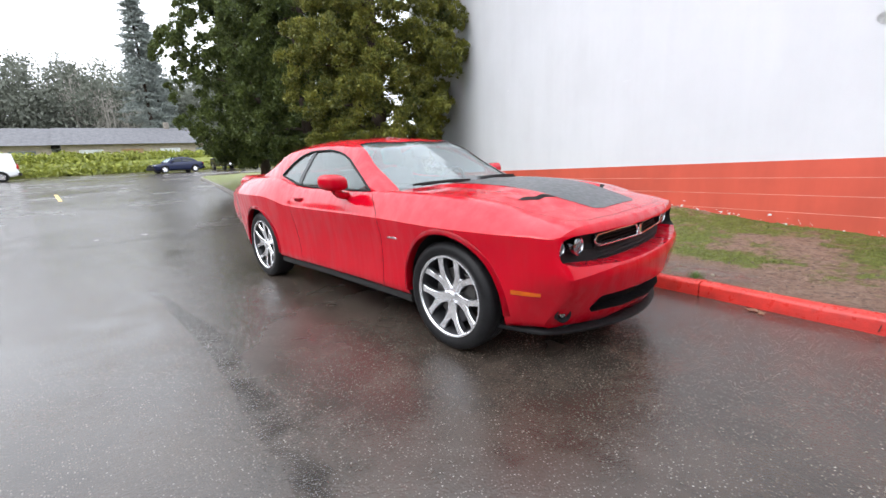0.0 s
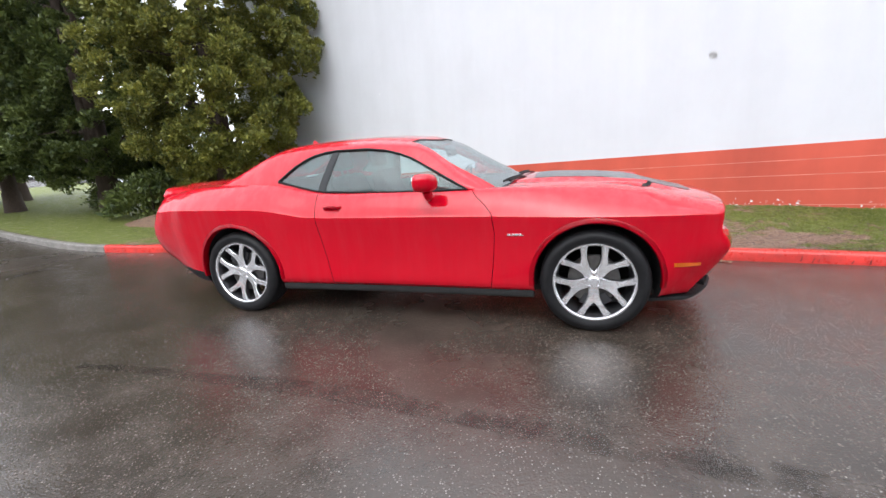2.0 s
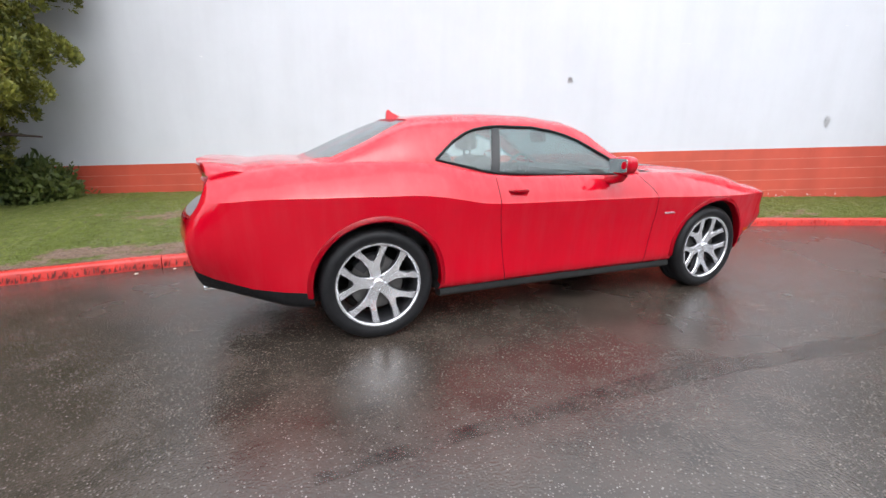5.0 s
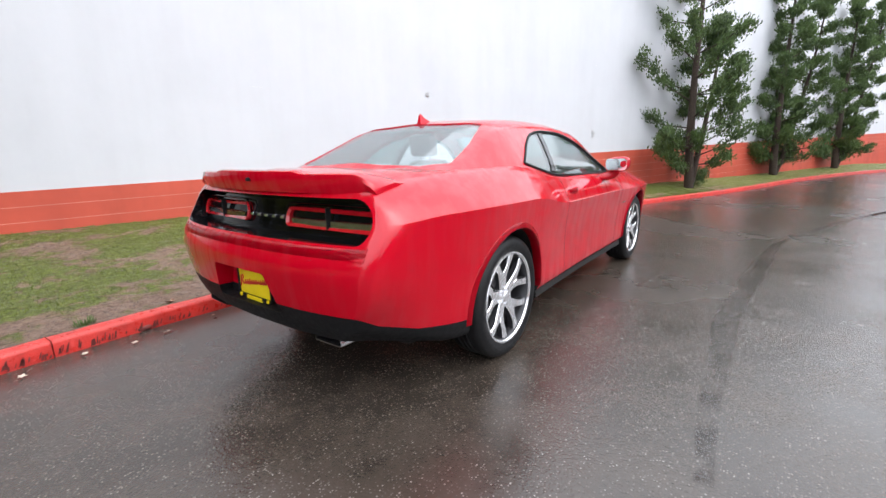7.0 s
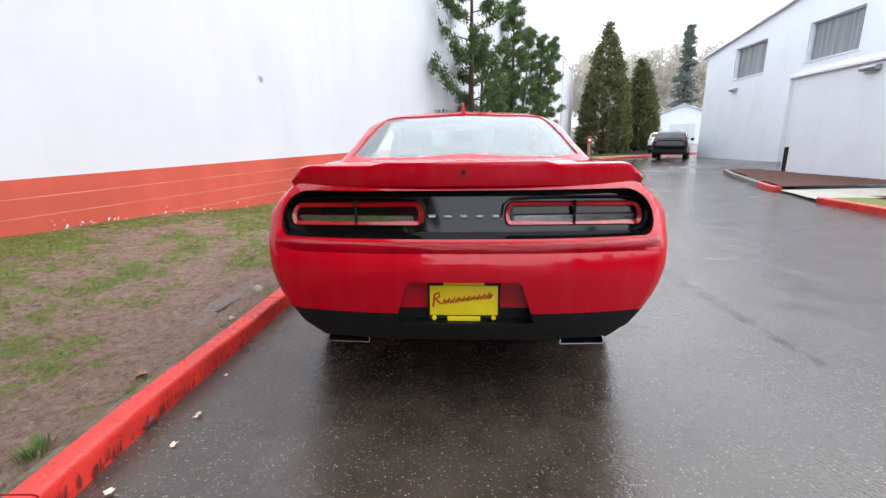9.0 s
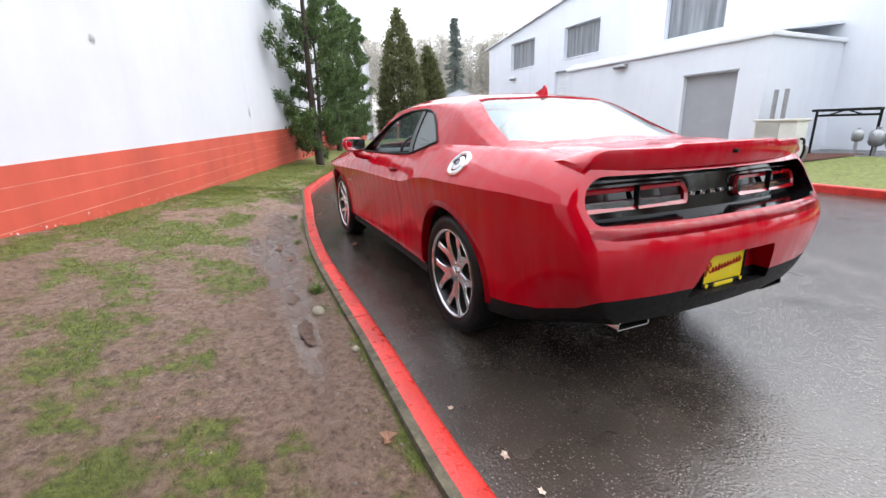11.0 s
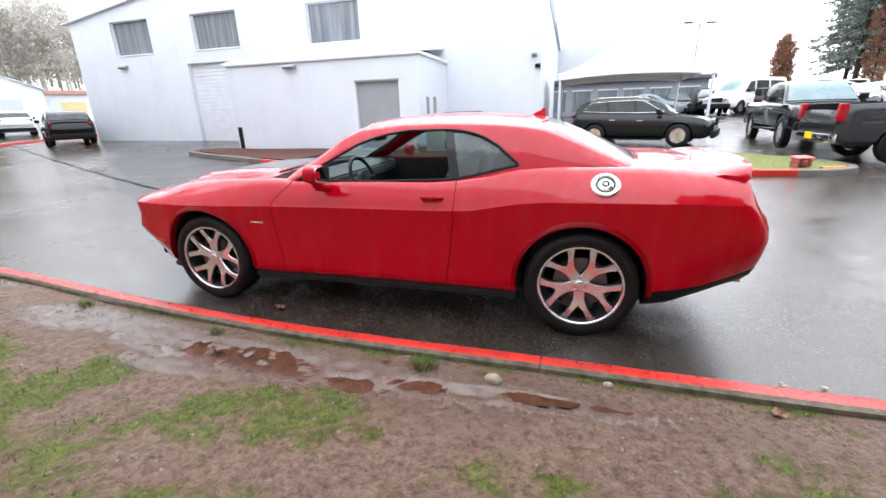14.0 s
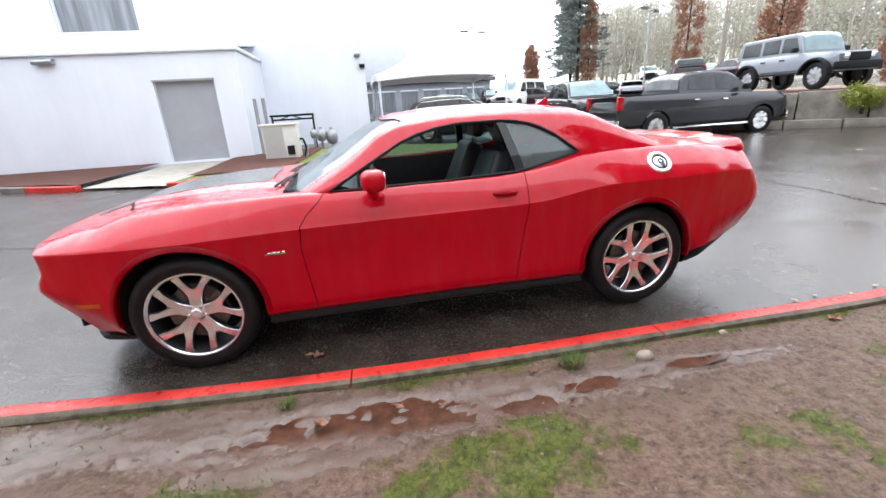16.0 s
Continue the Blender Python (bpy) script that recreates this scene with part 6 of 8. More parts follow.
def trunk_mesh(h, r, rng, limbs=12, reach=1.5, start=.2, lean=(0, 0), forks=1):
    bm = bmesh.new()
    top, boughs = [], []
    for f in range(forks):
        a = 2 * math.pi * f / forks + rng.uniform(0, 1)
        k = 10
        pts = []
        for i in range(k + 1):
            t = i / k
            w = .25 * r * 3
            pts.append((lean[0] * t + (math.cos(a) * .35 * t if forks > 1 else 0) + w * .4 * math.sin(5 * t + a) * t, lean[1] * t + (math.sin(a) * .35 * t if forks > 1 else 0) + w * .4 * math.cos(4 * t + a) * t, -.15 + (h + .15) * t))
        tube(bm, pts, r if f == 0 else r * .8, 10, .02)
        top.append(pts)
    for i in range(limbs):
        pts = top[i % forks]
        t = start + (1 - start) * (i + rng.random()) / limbs * .95
        j = min(int(t * 10), 9)
        p = Vector(pts[j]).lerp(Vector(pts[j + 1]), t * 10 - j)
        a = rng.uniform(0, 2 * math.pi)
        L = reach * (1 - .6 * t) * rng.uniform(.7, 1.1)
        e = p + Vector((math.cos(a) * L, math.sin(a) * L, L * rng.uniform(-.1, .45)))
        boughs.append(tube(bmesh.new(), [p, p.lerp(e, .5) + Vector((0, 0, .06 * L)), e], r * .28, 6, r * .05))
    # root flare
    lathe(bm, [(r * 1.45, -.2), (r * 1.2, .05), (r * 1.06, .3), (r * 1.0, .6)], 12, "z")
    return bm, boughs


def add_trunk(tree, *a, **k):
    bm, boughs = trunk_mesh(*a, **k)
    part("trunk", bm, BARK, tree, "rough brown trunk", 60)
    for b in boughs:
        part("limb", b, BARK, tree, "", 60)


def make_tree(name, label, at, h, r, material, seed, profile, clumps, size, spread, count, trunk=.22, start=.15, flat=.5, up=.2, limbs=14, lumps=.25, skirt=0.0, forks=1, category="tree", group="", inner=.55):
    """profile: crown radius over height (0..1). Clumps sit near the outside of an uneven crown."""
    rng = np.random.default_rng(seed)
    pr = random.Random(seed)
    tree = thing(name, label, category, group, at=pose(*at))
    add_trunk(tree, h * .96, trunk, pr, limbs, r * .9, start, forks=forks)
    cs, outs = [], []
    while len(cs) < clumps:
        t = rng.random()
        a = rng.random() * 2 * math.pi
        pv = pchip(profile, t)
        if rng.random() > pv + .12:
            continue
        bumpy = 1 + lumps * noise.noise(Vector((math.cos(a) * 1.7 + seed, math.sin(a) * 1.7, t * h * .55)))
        q = inner + (1 - inner) * rng.random() ** .5
        rad = r * pv * bumpy * q
        z = skirt + (h - skirt) * t
        cs.append((rad * math.cos(a), rad * math.sin(a), z))
        outs.append((math.cos(a), math.sin(a), .25))
    me = leaf_mesh("crown", material, cs, rng, size, flat, up, count, spread, outward=outs)
    part("crown", me, material, tree, "dense leafy crown of small sprays")
    return tree


def lawn_z(x, y):
    a = ground_z(x, kerb_y(x)) + .100
    if x < -9:
        return a + .12 * smooth01((y - kerb_y(x)) / 10)
    return a + (wall_base(x) - a) * smooth01((y - kerb_y(x) - .13) / max(.5, wall_y(x) - kerb_y(x)))


FULL = [(0, .82), (.08, 1.0), (.3, 1.0), (.6, .85), (.85, .5), (1, .1)]
CONE = [(0, .85), (.1, 1.0), (.35, .9), (.7, .5), (.9, .2), (1, .02)]

BROAD = [(0, .42), (.05, .72), (.12, .98), (.3, 1.0), (.6, .85), (.85, .5), (1, .1)]


def make_tufted(name, label, at, h, r, seed, material, tufts, density, leaf, skirt, forks=1, trunk=.22):
    """A broad cypress whose foliage stands in rounded fists with dark hollows between."""
    rng = np.random.default_rng(seed)
    pr = random.Random(seed)
    tree = thing(name, label, "tree", "evergreens on the lawn", at=pose(*at))
    add_trunk(tree, h * .96, trunk, pr, 26, r * .9, .08, forks=forks)
    pos, dirs = [], []
    for i in range(tufts):
        t = pr.random() ** 1.1
        a = pr.random() * 6.283
        pv = pchip(BROAD, t)
        lump = 1 + (.45 if forks == 1 else .25) * noise.noise(Vector((math.cos(a) * 1.5 + seed, math.sin(a) * 1.5, t * h * .5)))
        q = .35 + .65 * pr.random() ** .45
        rad = r * pv * lump * q
        c = np.array((rad * math.cos(a), rad * math.sin(a), skirt + (h - skirt) * t))
        R = pr.uniform(.15, .42)
        # each fist is a handful of smaller knobs
        out = np.array((math.cos(a), math.sin(a), .55))
        for j in range(5):
            e = rng.normal(0, 1, 3) + out * .9
            e /= np.linalg.norm(e)
            c2, R2 = c + e * R * .62, R * pr.uniform(.42, .62)
            k = int(density * R2 * .55)
            d = rng.normal(0, 1, (k, 3)) + out * .9
            d /= np.linalg.norm(d, axis=1, keepdims=True)
            pos.append(c2 + d * R2 * rng.uniform(.6, 1.05, (k, 1)) * np.array((1, 1, .85)))
            dirs.append(d + np.array((0, 0, .3)))
    pos, dirs = np.concatenate(pos), np.concatenate(dirs)
    me = leaf_mesh("crown", material, pos, rng, leaf, .5, .2, 1, .008, 2.2, dirs)
    part("crown", me, material, tree, "rounded tufts of small sprays")


make_tufted("golden_cypress", "tall golden-green cypress with tufted foliage beside the wall", (-6.9, 4.85, lawn_z(-6.9, 4.85)), 10.5, 1.98, 3, LEAF_GOLD, 980, 950, .080, .75, 1, .27)
make_tufted("dark_cypress", "tall dark green cypress with a bare double trunk", (-11.3, 5.0, lawn_z(-11.3, 5.0)), 12, 2.35, 5, LEAF_DARK, 880, 700, .105, .9, 2, .26)
make_tufted("dark_cypress", "tall dark green cypress on the lawn", (-15.1, 4.8, lawn_z(-15.1, 4.8)), 12.5, 2.8, 6, LEAF_DARK, 900, 560, .12, 1.0)
make_tree("dark_cypress", "dark green cypress with ragged outline", (-19.5, 7.4, lawn_z(-19.5, 7.4)), 11, 2.4, LEAF_DARK, 8, FULL, 700, .16, .28, 60, .27, .1, .6, .2, 14, .5, 1.0, group="evergreens on the lawn", inner=.5)
# low dark shrubs at the foot of the cypresses
for i, (x, y, r) in enumerate(((-9.2, 7.0, .9), (-7.9, 6.6, .9), (-5.9, 6.1, .6), (-8.7, 5.7, 1.2), (-10.0, 6.7, 1.4), (-7.3, 5.9, .9), (-9.0, 4.4, 1.0), (-11.6, 6.4, 1.5))):
    rng = np.random.default_rng(30 + i)
    sh = thing("shrub", "low dark evergreen shrub beside the wall", "shrub", "shrubs by the wall", at=pose(x, y, lawn_z(x, y)))
    a, t = rng.random(110) * 6.283, rng.random(110)
    cs = np.stack([np.cos(a) * r * (1 - t**2) ** .5 * .9, np.sin(a) * r * (1 - t**2) ** .5 * .9, t * r * 1.0], 1)
    part("crown", leaf_mesh("crown", LEAF_DARK, cs, rng, .12, .7, .2, 40, .12, outward=cs / r), LEAF_DARK, sh)
    part("stem", tube(bmesh.new(), [(0, 0, -.1), (0, .02, r * .8)], .04, 6, .015), BARK, sh)


def make_juniper(at, h, seed, spires):
    """A twisted juniper: one or more leaning spires set with short upturned branches, gaps between."""
    rng = np.random.default_rng(seed)
    pr = random.Random(seed)
    tree = thing("twisted_juniper", "ragged twisted juniper with upturned branches against the white wall", "tree", "junipers along the wall", at=pose(*at))
    cs, outs = [], []
    for i, (ox, oy, top, wide) in enumerate(spires):
        pts = []
        for k in range(11):
            t = k / 10
            sw = .10 * math.sin(5 * t + seed + i)
            pts.append((ox * t ** .7 + sw, oy * t ** .7 + .10 * math.cos(4 * t + i) * t, -.15 + (h * top + .15) * t))
        part("trunk", tube(bmesh.new(), pts, .13 if i == 0 else .09, 8, .015), BARK, tree, "twisting brown trunk", 60)
        n = int(34 * top)
        for j in range(n):
            t = .06 + .94 * (j + pr.random()) / n
            m = min(int(t * 10), 9)
            p = Vector(pts[m]).lerp(Vector(pts[m + 1]), t * 10 - m)
            a = j * 2.4 + pr.uniform(-.5, .5)
            L = wide * ((1 - t) ** .75 * .95 + .16) * pr.uniform(.45, 1.15)
            rise = pr.uniform(.15, .75)
            e = p + Vector((math.cos(a) * L, math.sin(a) * L, L * rise))
            mid = p.lerp(e, .55) + Vector((0, 0, -.10 * L))
            part("limb", tube(bmesh.new(), [p, mid, e], .022, 5, .006), BARK, tree, "", 60)
            for u in (.42, .62, .80, .92, 1.04):
                q = p.lerp(mid, u / .55) if u < .55 else mid.lerp(e, (u - .55) / .45)
                for w in range(1 if u < .5 else 3):
                    cs.append((q.x + pr.gauss(0, .07), q.y + pr.gauss(0, .07), q.z + pr.gauss(0, .06)))
                    outs.append((math.cos(a) * .7, math.sin(a) * .7, .6 + .5 * u))
        for j in range(24):
            t = .9 + .1 * pr.random()
            p = Vector(pts[9]).lerp(Vector(pts[10]), (t - .9) * 10)
            cs.append(tuple(p))
            outs.append((0, 0, 1))
    part("crown", leaf_mesh("crown", LEAF_JUNIPER, cs, rng, .085, .9, .5, 54, .080, outward=outs), LEAF_JUNIPER, tree, "scaly green sprays")


for i, (x, y, h, sp) in enumerate(((10.6, -.35, 7.4, ((-.3, .2, 1.0, 2.0), (.8, -.3, .62, 1.3))), (17.0, -2.35, 7.2, ((-.6, .2, 1.0, 1.25), (1.5, -.9, .90, 1.2), (.5, .3, .62, 1.3))), (22.6, -4.6, 7.2, ((-.3, .2, .96, 1.25), (2.0, -1.0, 1.0, 1.25), (.9, .2, .66, 1.3))))):
    make_juniper((x, y, lawn_z(x, y)), h, 40 + i, sp)
for i, (x, y, h, r) in enumerate(((37.2, -12.9, 11.2, 2.3), (39.8, -17.0, 8.4, 1.8))):
    make_tree("clipped_cypress", "dense cone-shaped cypress beside the drive", (x, y, ground_z(x, y) - .1), h, r, LEAF_CONE, 60 + i, CONE, 620, .26, .20, 44, .18, .05, .8, .5, 10, .10, .2, group="cone cypresses by the drive", inner=.75)


# grass blades on the bank
def make_grass():
    rng = np.random.default_rng(9)
    v = np.array(LAWN_VERTS)
    c = np.array(LAWN_COVER)
    keep = (c > .42) & (v[:, 0] > -6) & (v[:, 0] < 12)
    src = v[keep]
    wgt = c[keep] * np.where(np.abs(src[:, 0] - .2) < 4.2, 1.0, 2.2)
    idx = rng.choice(len(src), 95000, p=wgt / wgt.sum())
    p = src[idx] + rng.normal(0, .022, (95000, 3)) * np.array([1, 1, 0])
    h = rng.uniform(.010, .032, (95000, 1))
    d = rng.normal(0, .55, (95000, 3))
    d[:, 2] = 1
    d /= np.linalg.norm(d, axis=1, keepdims=True)
    s = np.cross(d, rng.normal(0, 1, (95000, 3)))
    s /= np.linalg.norm(s, axis=1, keepdims=True)
    w = rng.uniform(.0018, .0040, (95000, 1))
    tri = np.stack([p - s * w - [0, 0, .006], p + s * w - [0, 0, .006], p + d * h], 1).reshape(-1, 3)
    me = bpy.data.meshes.new("grass")
    me.vertices.add(len(tri))
    me.vertices.foreach_set("co", tri.ravel())
    me.loops.add(len(tri))
    me.loops.foreach_set("vertex_index", np.arange(len(tri)))
    me.polygons.add(len(tri) // 3)
    me.polygons.foreach_set("loop_start", np.arange(len(tri) // 3) * 3)
    me.polygons.foreach_set("loop_total", np.full(len(tri) // 3, 3))
    me.update(calc_edges=True)
    me.materials.append(BLADE)
    tagged(new("grass", me), "short wet grass blades in patches on the mud", "grass", kind="stuff")


make_grass()

# ---- buildings ----
ROOF_GREY = mat("grey_roofing", (0.11, 0.11, 0.12), 0.7, 0, 0.3, 3, 0.4, 40, 0.01)
DOOR_GREY = mat("grey_door_paint", (0.33, 0.34, 0.36), 0.5, 0, 0.06, 2)
DARK_PANE = mat("dark_window", (0.20, 0.215, 0.23), 0.12, 0, 0.4, 1.2, rvary=0.05, stretch=(5, 1, .3))
WHITE_TRIM = mat("white_trim_paint", (0.74, 0.76, 0.80), 0.45, 0, 0.06, 3)
MULCH = mat("red_brown_mulch", (0.10, 0.035, 0.022), 0.9, 0, 0.5, 30, 1.0, 60, 0.03)
SHORT_GRASS = mat("short_wet_grass", (0.155, 0.175, 0.045), 0.9, 0, 0.6, 16, 1.0, 70, 0.02)
CREAM = mat("pale_yellow_paint", (0.72, 0.60, 0.30), 0.6, 0, 0.1, 2)
FADED_RED = mat("faded_red_edge", (0.55, 0.25, 0.20), 0.7, 0, 0.1, 2)
HOUSE_WALL = mat("beige_house_wall", (0.42, 0.36, 0.30), 0.8, 0, 0.15, 2)
BARK_LITTER = mat("brown_needle_litter", (0.16, 0.095, 0.06), 0.9, 0, 0.5, 18, 0.8, 50, 0.02)
TENT = mat("white_tent_cloth", (0.86, 0.86, 0.86), 0.6, 0, 0.03, 1)
GREY_SIDING = mat("grey_siding", (0.30, 0.32, 0.35), 0.6, 0, 0.1, 2)
STONE = mat("grey_stone_blocks", (0.22, 0.195, 0.165), 0.8, 0, 0.45, 2.2, 0.6, 30, 0.02)
TAN = mat("tan_timber", (0.36, 0.22, 0.13), 0.7, 0, 0.2, 3)
GALV = mat("galvanised_metal", (0.35, 0.36, 0.37), 0.4, 0.6, 0.15, 6)
AC_WHITE = mat("cream_enamel", (0.66, 0.65, 0.60), 0.4, 0, 0.05, 5)


def wall_with_holes(bm, x0, x1, z0, ztop, y, thick, holes):
    """A wall along x with rectangular holes; ztop gives its top over x."""
    xs = sorted({x0, x1, *[h[0] for h in holes], *[h[1] for h in holes], *[x0 + (x1 - x0) * i / 8 for i in range(9)]})
    for a, b in zip(xs, xs[1:]):
        m = (a + b) / 2
        hs = sorted([h for h in holes if h[0] <= m <= h[1]], key=lambda h: h[2])
        z = z0
        for h in hs + [None]:
            top = h[2] if h else None
            lo = z
            if h:
                ta = tb = top
            else:
                ta, tb = ztop(a), ztop(b)
            v = [bm.verts.new(p) for p in ((a, y, lo), (b, y, lo), (b, y, tb), (a, y, ta), (a, y - thick, lo), (b, y - thick, lo), (b, y - thick, tb), (a, y - thick, ta))]
            for f in ((0, 1, 2, 3), (7, 6, 5, 4), (0, 4, 5, 1), (3, 2, 6, 7), (0, 3, 7, 4), (1, 5, 6, 2)):
                bm.faces.new([v[i] for i in f])
            if h:
                z = h[3]
    bmesh.ops.remove_doubles(bm, verts=bm.verts, dist=.0005)
    return bm


def make_workshop():
    """The pale workshop with a gabled roof, a low annex in front and high windows."""
    b = thing("workshop_building", "pale grey workshop with high windows and a low flat annex", "building")
    y = -14.6
    wins = [(18.58, 21.0, 4.60, 6.15), (13.45, 16.0, 4.58, 6.12), (7.34, 9.84, 4.45, 6.05)]
    garage = (14.2, 16.65, .0, 4.02)

    def gable(x):
        return 6.25 + (23.7 - x) * .152 if x > 11.8 else 6.25 + 11.9 * .152 - (11.8 - x) * .152
    front = part("wall", wall_with_holes(bmesh.new(), -.2, 23.7, -.5, gable, y, .3, wins + [garage]), BUILDING_WHITE, b, "pale grey painted front wall", 20)
    part("wall", new_box(-.2, .1, -40, y - .3, -.5, 6.2), BUILDING_WHITE, b, "pale grey end wall")
    part("wall", new_box(23.4, 23.7, -40, y - .3, -.5, 6.2), BUILDING_WHITE, b, "pale grey end wall")
    bm = bmesh.new()
    for xa, xb in ((-.4, 11.8), (11.8, 24.0)):
        v = [bm.verts.new(p) for p in ((xa, y + .18, gable(xa) + .02), (xb, y + .18, gable(xb) + .02), (xb, -40, gable(xb) + .02), (xa, -40, gable(xa) + .02), (xa, y + .18, gable(xa) + .08), (xb, y + .18, gable(xb) + .08), (xb, -40, gable(xb) + .08), (xa, -40, gable(xa) + .08))]
        for f in ((0, 1, 2, 3), (7, 6, 5, 4), (0, 4, 5, 1), (3, 2, 6, 7), (0, 3, 7, 4), (1, 5, 6, 2)):
            bm.faces.new([v[i] for i in f])
    part("roof", bm, WHITE_TRIM, b, "low pale metal roof")
    for x0, x1, z0, z1 in wins:
        w = part("window", new_box(x0, x1, y - .26, y - .22, z0, z1), DARK_PANE, b, "dark streaked high window")
        for a, c, d, e in ((x0, x1, z1 - .04, z1), (x0, x1, z0, z0 + .04), (x0, x0 + .04, z0 + .04, z1 - .04), (x1 - .04, x1, z0 + .04, z1 - .04)):
            part("window_frame", new_box(a, c, y - .22, y - .10, d, e, .008, 1), BUILDING_WHITE, w)
        part("window_sill", new_box(x0 - .03, x1 + .03, y - .1, y + .03, z0 - .045, z0 - .003, .01, 1), BUILDING_WHITE, w)
    # roller door
    d = part("roller_door", new_box(garage[0], garage[1], y - .26, y - .22, .0, garage[3]), WHITE_TRIM, b, "white slatted roller door")
    for i in range(22):
        z = .12 + i * .175
        part("slat", new_box(garage[0] + .01, garage[1] - .01, y - .222, y - .195, z, z + .15, .01, 1), WHITE_TRIM, d)
    # annex
    ax0, ax1, ay = 3.6, 11.3, -11.0
    door = (4.34, 5.98, .26, 2.54)
    an = part("annex", wall_with_holes(bmesh.new(), ax0, ax1, -.4, lambda x: 3.30, ay, .25, [door]), BUILDING_WHITE, b, "low white annex with a flat roof", 20)
    part("annex_side", new_box(ax0, ax0 + .25, y, ay - .25, -.4, 3.30), BUILDING_WHITE, an)
    part("annex_side", new_box(ax1 - .25, ax1, y, ay - .25, -.4, 3.30), BUILDING_WHITE, an)
    part("annex_roof", new_box(ax0 - .08, ax1 + .12, y, ay + .10, 3.302, 3.42, .02, 1), WHITE_TRIM, an, "white roof edge")
    bm = bmesh.new()
    v = [bm.verts.new(p) for p in ((ax0 + .1, ay + .02, 3.424), (ax1, ay + .02, 3.424), (ax1, y, 3.85), (ax0 + .1, y, 3.85), (ax0 + .1, ay + .02, 3.50), (ax1, ay + .02, 3.50), (ax1, y, 3.93), (ax0 + .1, y, 3.93))]
    for f in ((0, 1, 2, 3), (7, 6, 5, 4), (0, 4, 5, 1), (3, 2, 6, 7), (0, 3, 7, 4), (1, 5, 6, 2)):
        bm.faces.new([v[i] for i in f])
    part("roof_sheet", bm, WHITE_TRIM, an, "pale ribbed roof sheet")
    for i in range(26):
        x = ax0 + .25 + i * .29
        bm = bmesh.new()
        v = [bm.verts.new(p) for p in ((x, ay + .03, 3.502), (x + .05, ay + .03, 3.502), (x + .05, y, 3.932), (x, y, 3.932), (x, ay + .03, 3.535), (x + .05, ay + .03, 3.535), (x + .05, y, 3.965), (x, y, 3.965))]
        for f in ((0, 1, 2, 3), (7, 6, 5, 4), (0, 4, 5, 1), (3, 2, 6, 7), (0, 3, 7, 4), (1, 5, 6, 2)):
            bm.faces.new([v[k] for k in f])
        part("roof_rib", bm, WHITE_TRIM, an)
    dr = part("door", new_box(door[0], door[1], ay - .2, ay - .15, door[2], door[3]), DOOR_GREY, an, "plain grey steel door")
    part("door_lintel", new_box(door[0] - .02, door[1] + .02, ay - .14, ay + .03, door[3] + .003, door[3] + .05), GALV, dr)
    for x, z, yy in ((8.5, 3.16, ay), (20.66, 4.07, y), (.05, 3.45, y), (-.1, 3.05, y)):
        w_ = .24 if x in (8.5, 20.66) else .10
        bm = bmesh.new()
        prof = [(0, .07), (.16, .05), (.20, .0), (.17, -.07), (0, -.07)]
        va = [bm.verts.new((x - w_, yy + p, z + q)) for p, q in prof]
        vb = [bm.verts.new((x + w_, yy + p, z + q)) for p, q in prof]
        bm.faces.new(va)
        bm.faces.new(vb)
        for i in range(5):
            bm.faces.new((va[i], va[(i + 1) % 5], vb[(i + 1) % 5], vb[i]))
        tagged(new("wall_lamp", mesh_of("wall_lamp", bm, [GALV, BLACK][x < 0], 20)), "small grey wall lamp on the pale building", "lamp", "lamps on the workshop")
    # low door stop and clutter
    bm = new_box(11.05, 11.25, ay - .9, ay + .02, .25, 1.1, .02, 1)
    tagged(new("bollard", mesh_of("bollard", bm, BLACK)), "black rubber guard at the annex corner", "guard")
    # white pipe and service column at the annex side
    for x, h in ((3.35, 1.95), (3.1, 1.95)):
        bm = tube(bmesh.new(), [(x, -11.15, .1), (x, -11.15, h)], .055, 10)
        tagged(new("standpipe", mesh_of("standpipe", bm, GALV)), "pale service pipe beside the annex", "pipe", "service pipes by the annex")
    # outdoor units
    ac = thing("air_conditioner", "cream louvred outdoor air conditioner on a pad", "air conditioner", at=pose(2.57, -10.12, .12, 0, 0, -4))
    part("casing", new_box(-.48, .50, -.22, .20, .05, 1.03, .015), AC_WHITE, ac)
    part("top_cover", new_box(-.52, .54, -.26, .25, 1.03, 1.09, .02), AC_WHITE, ac, "overhanging cream top")
    louvre = new_box(-.008, .008, .198, .222, .12, .98, .003, 1)
    slat = part("louvre", louvre, AC_WHITE, ac)
    slat.location = (.455, 0, 0)
    for k in range(1, 17):
        more = new("louvre", slat.data)
        more.parent = ac
        more.location = (.455 - .033 * k, 0, 0)
    part("coil", new_box(-.09, .47, .195, .203, .12, .98, .002, 1), GALV, ac, "grey coil behind the louvres")
    part("terminal_box", new_box(-.36, -.16, .20, .235, .20, .46, .008, 1), BLACK, ac, "black terminal box")
    for k, x in enumerate((-.52, -.58)):
        part("hose", tube(bmesh.new(), spline([(x, .05, .62 - .1 * k), (x - .10, .1, .60 - .1 * k), (x - .14, .1, .35), (x - .05, .1, .02)], 5), .028, 8), GALV if k else BLACK, ac, "lagged pipe")
    part("pad", new_box(-.62, .62, -.36, .36, -.2, .05, .01, 1), CONCRETE, ac)
    cage = thing("pipe_frame", "black steel rack with pipework behind the air conditioner", "frame", at=pose(2.58, -13.2, .2))
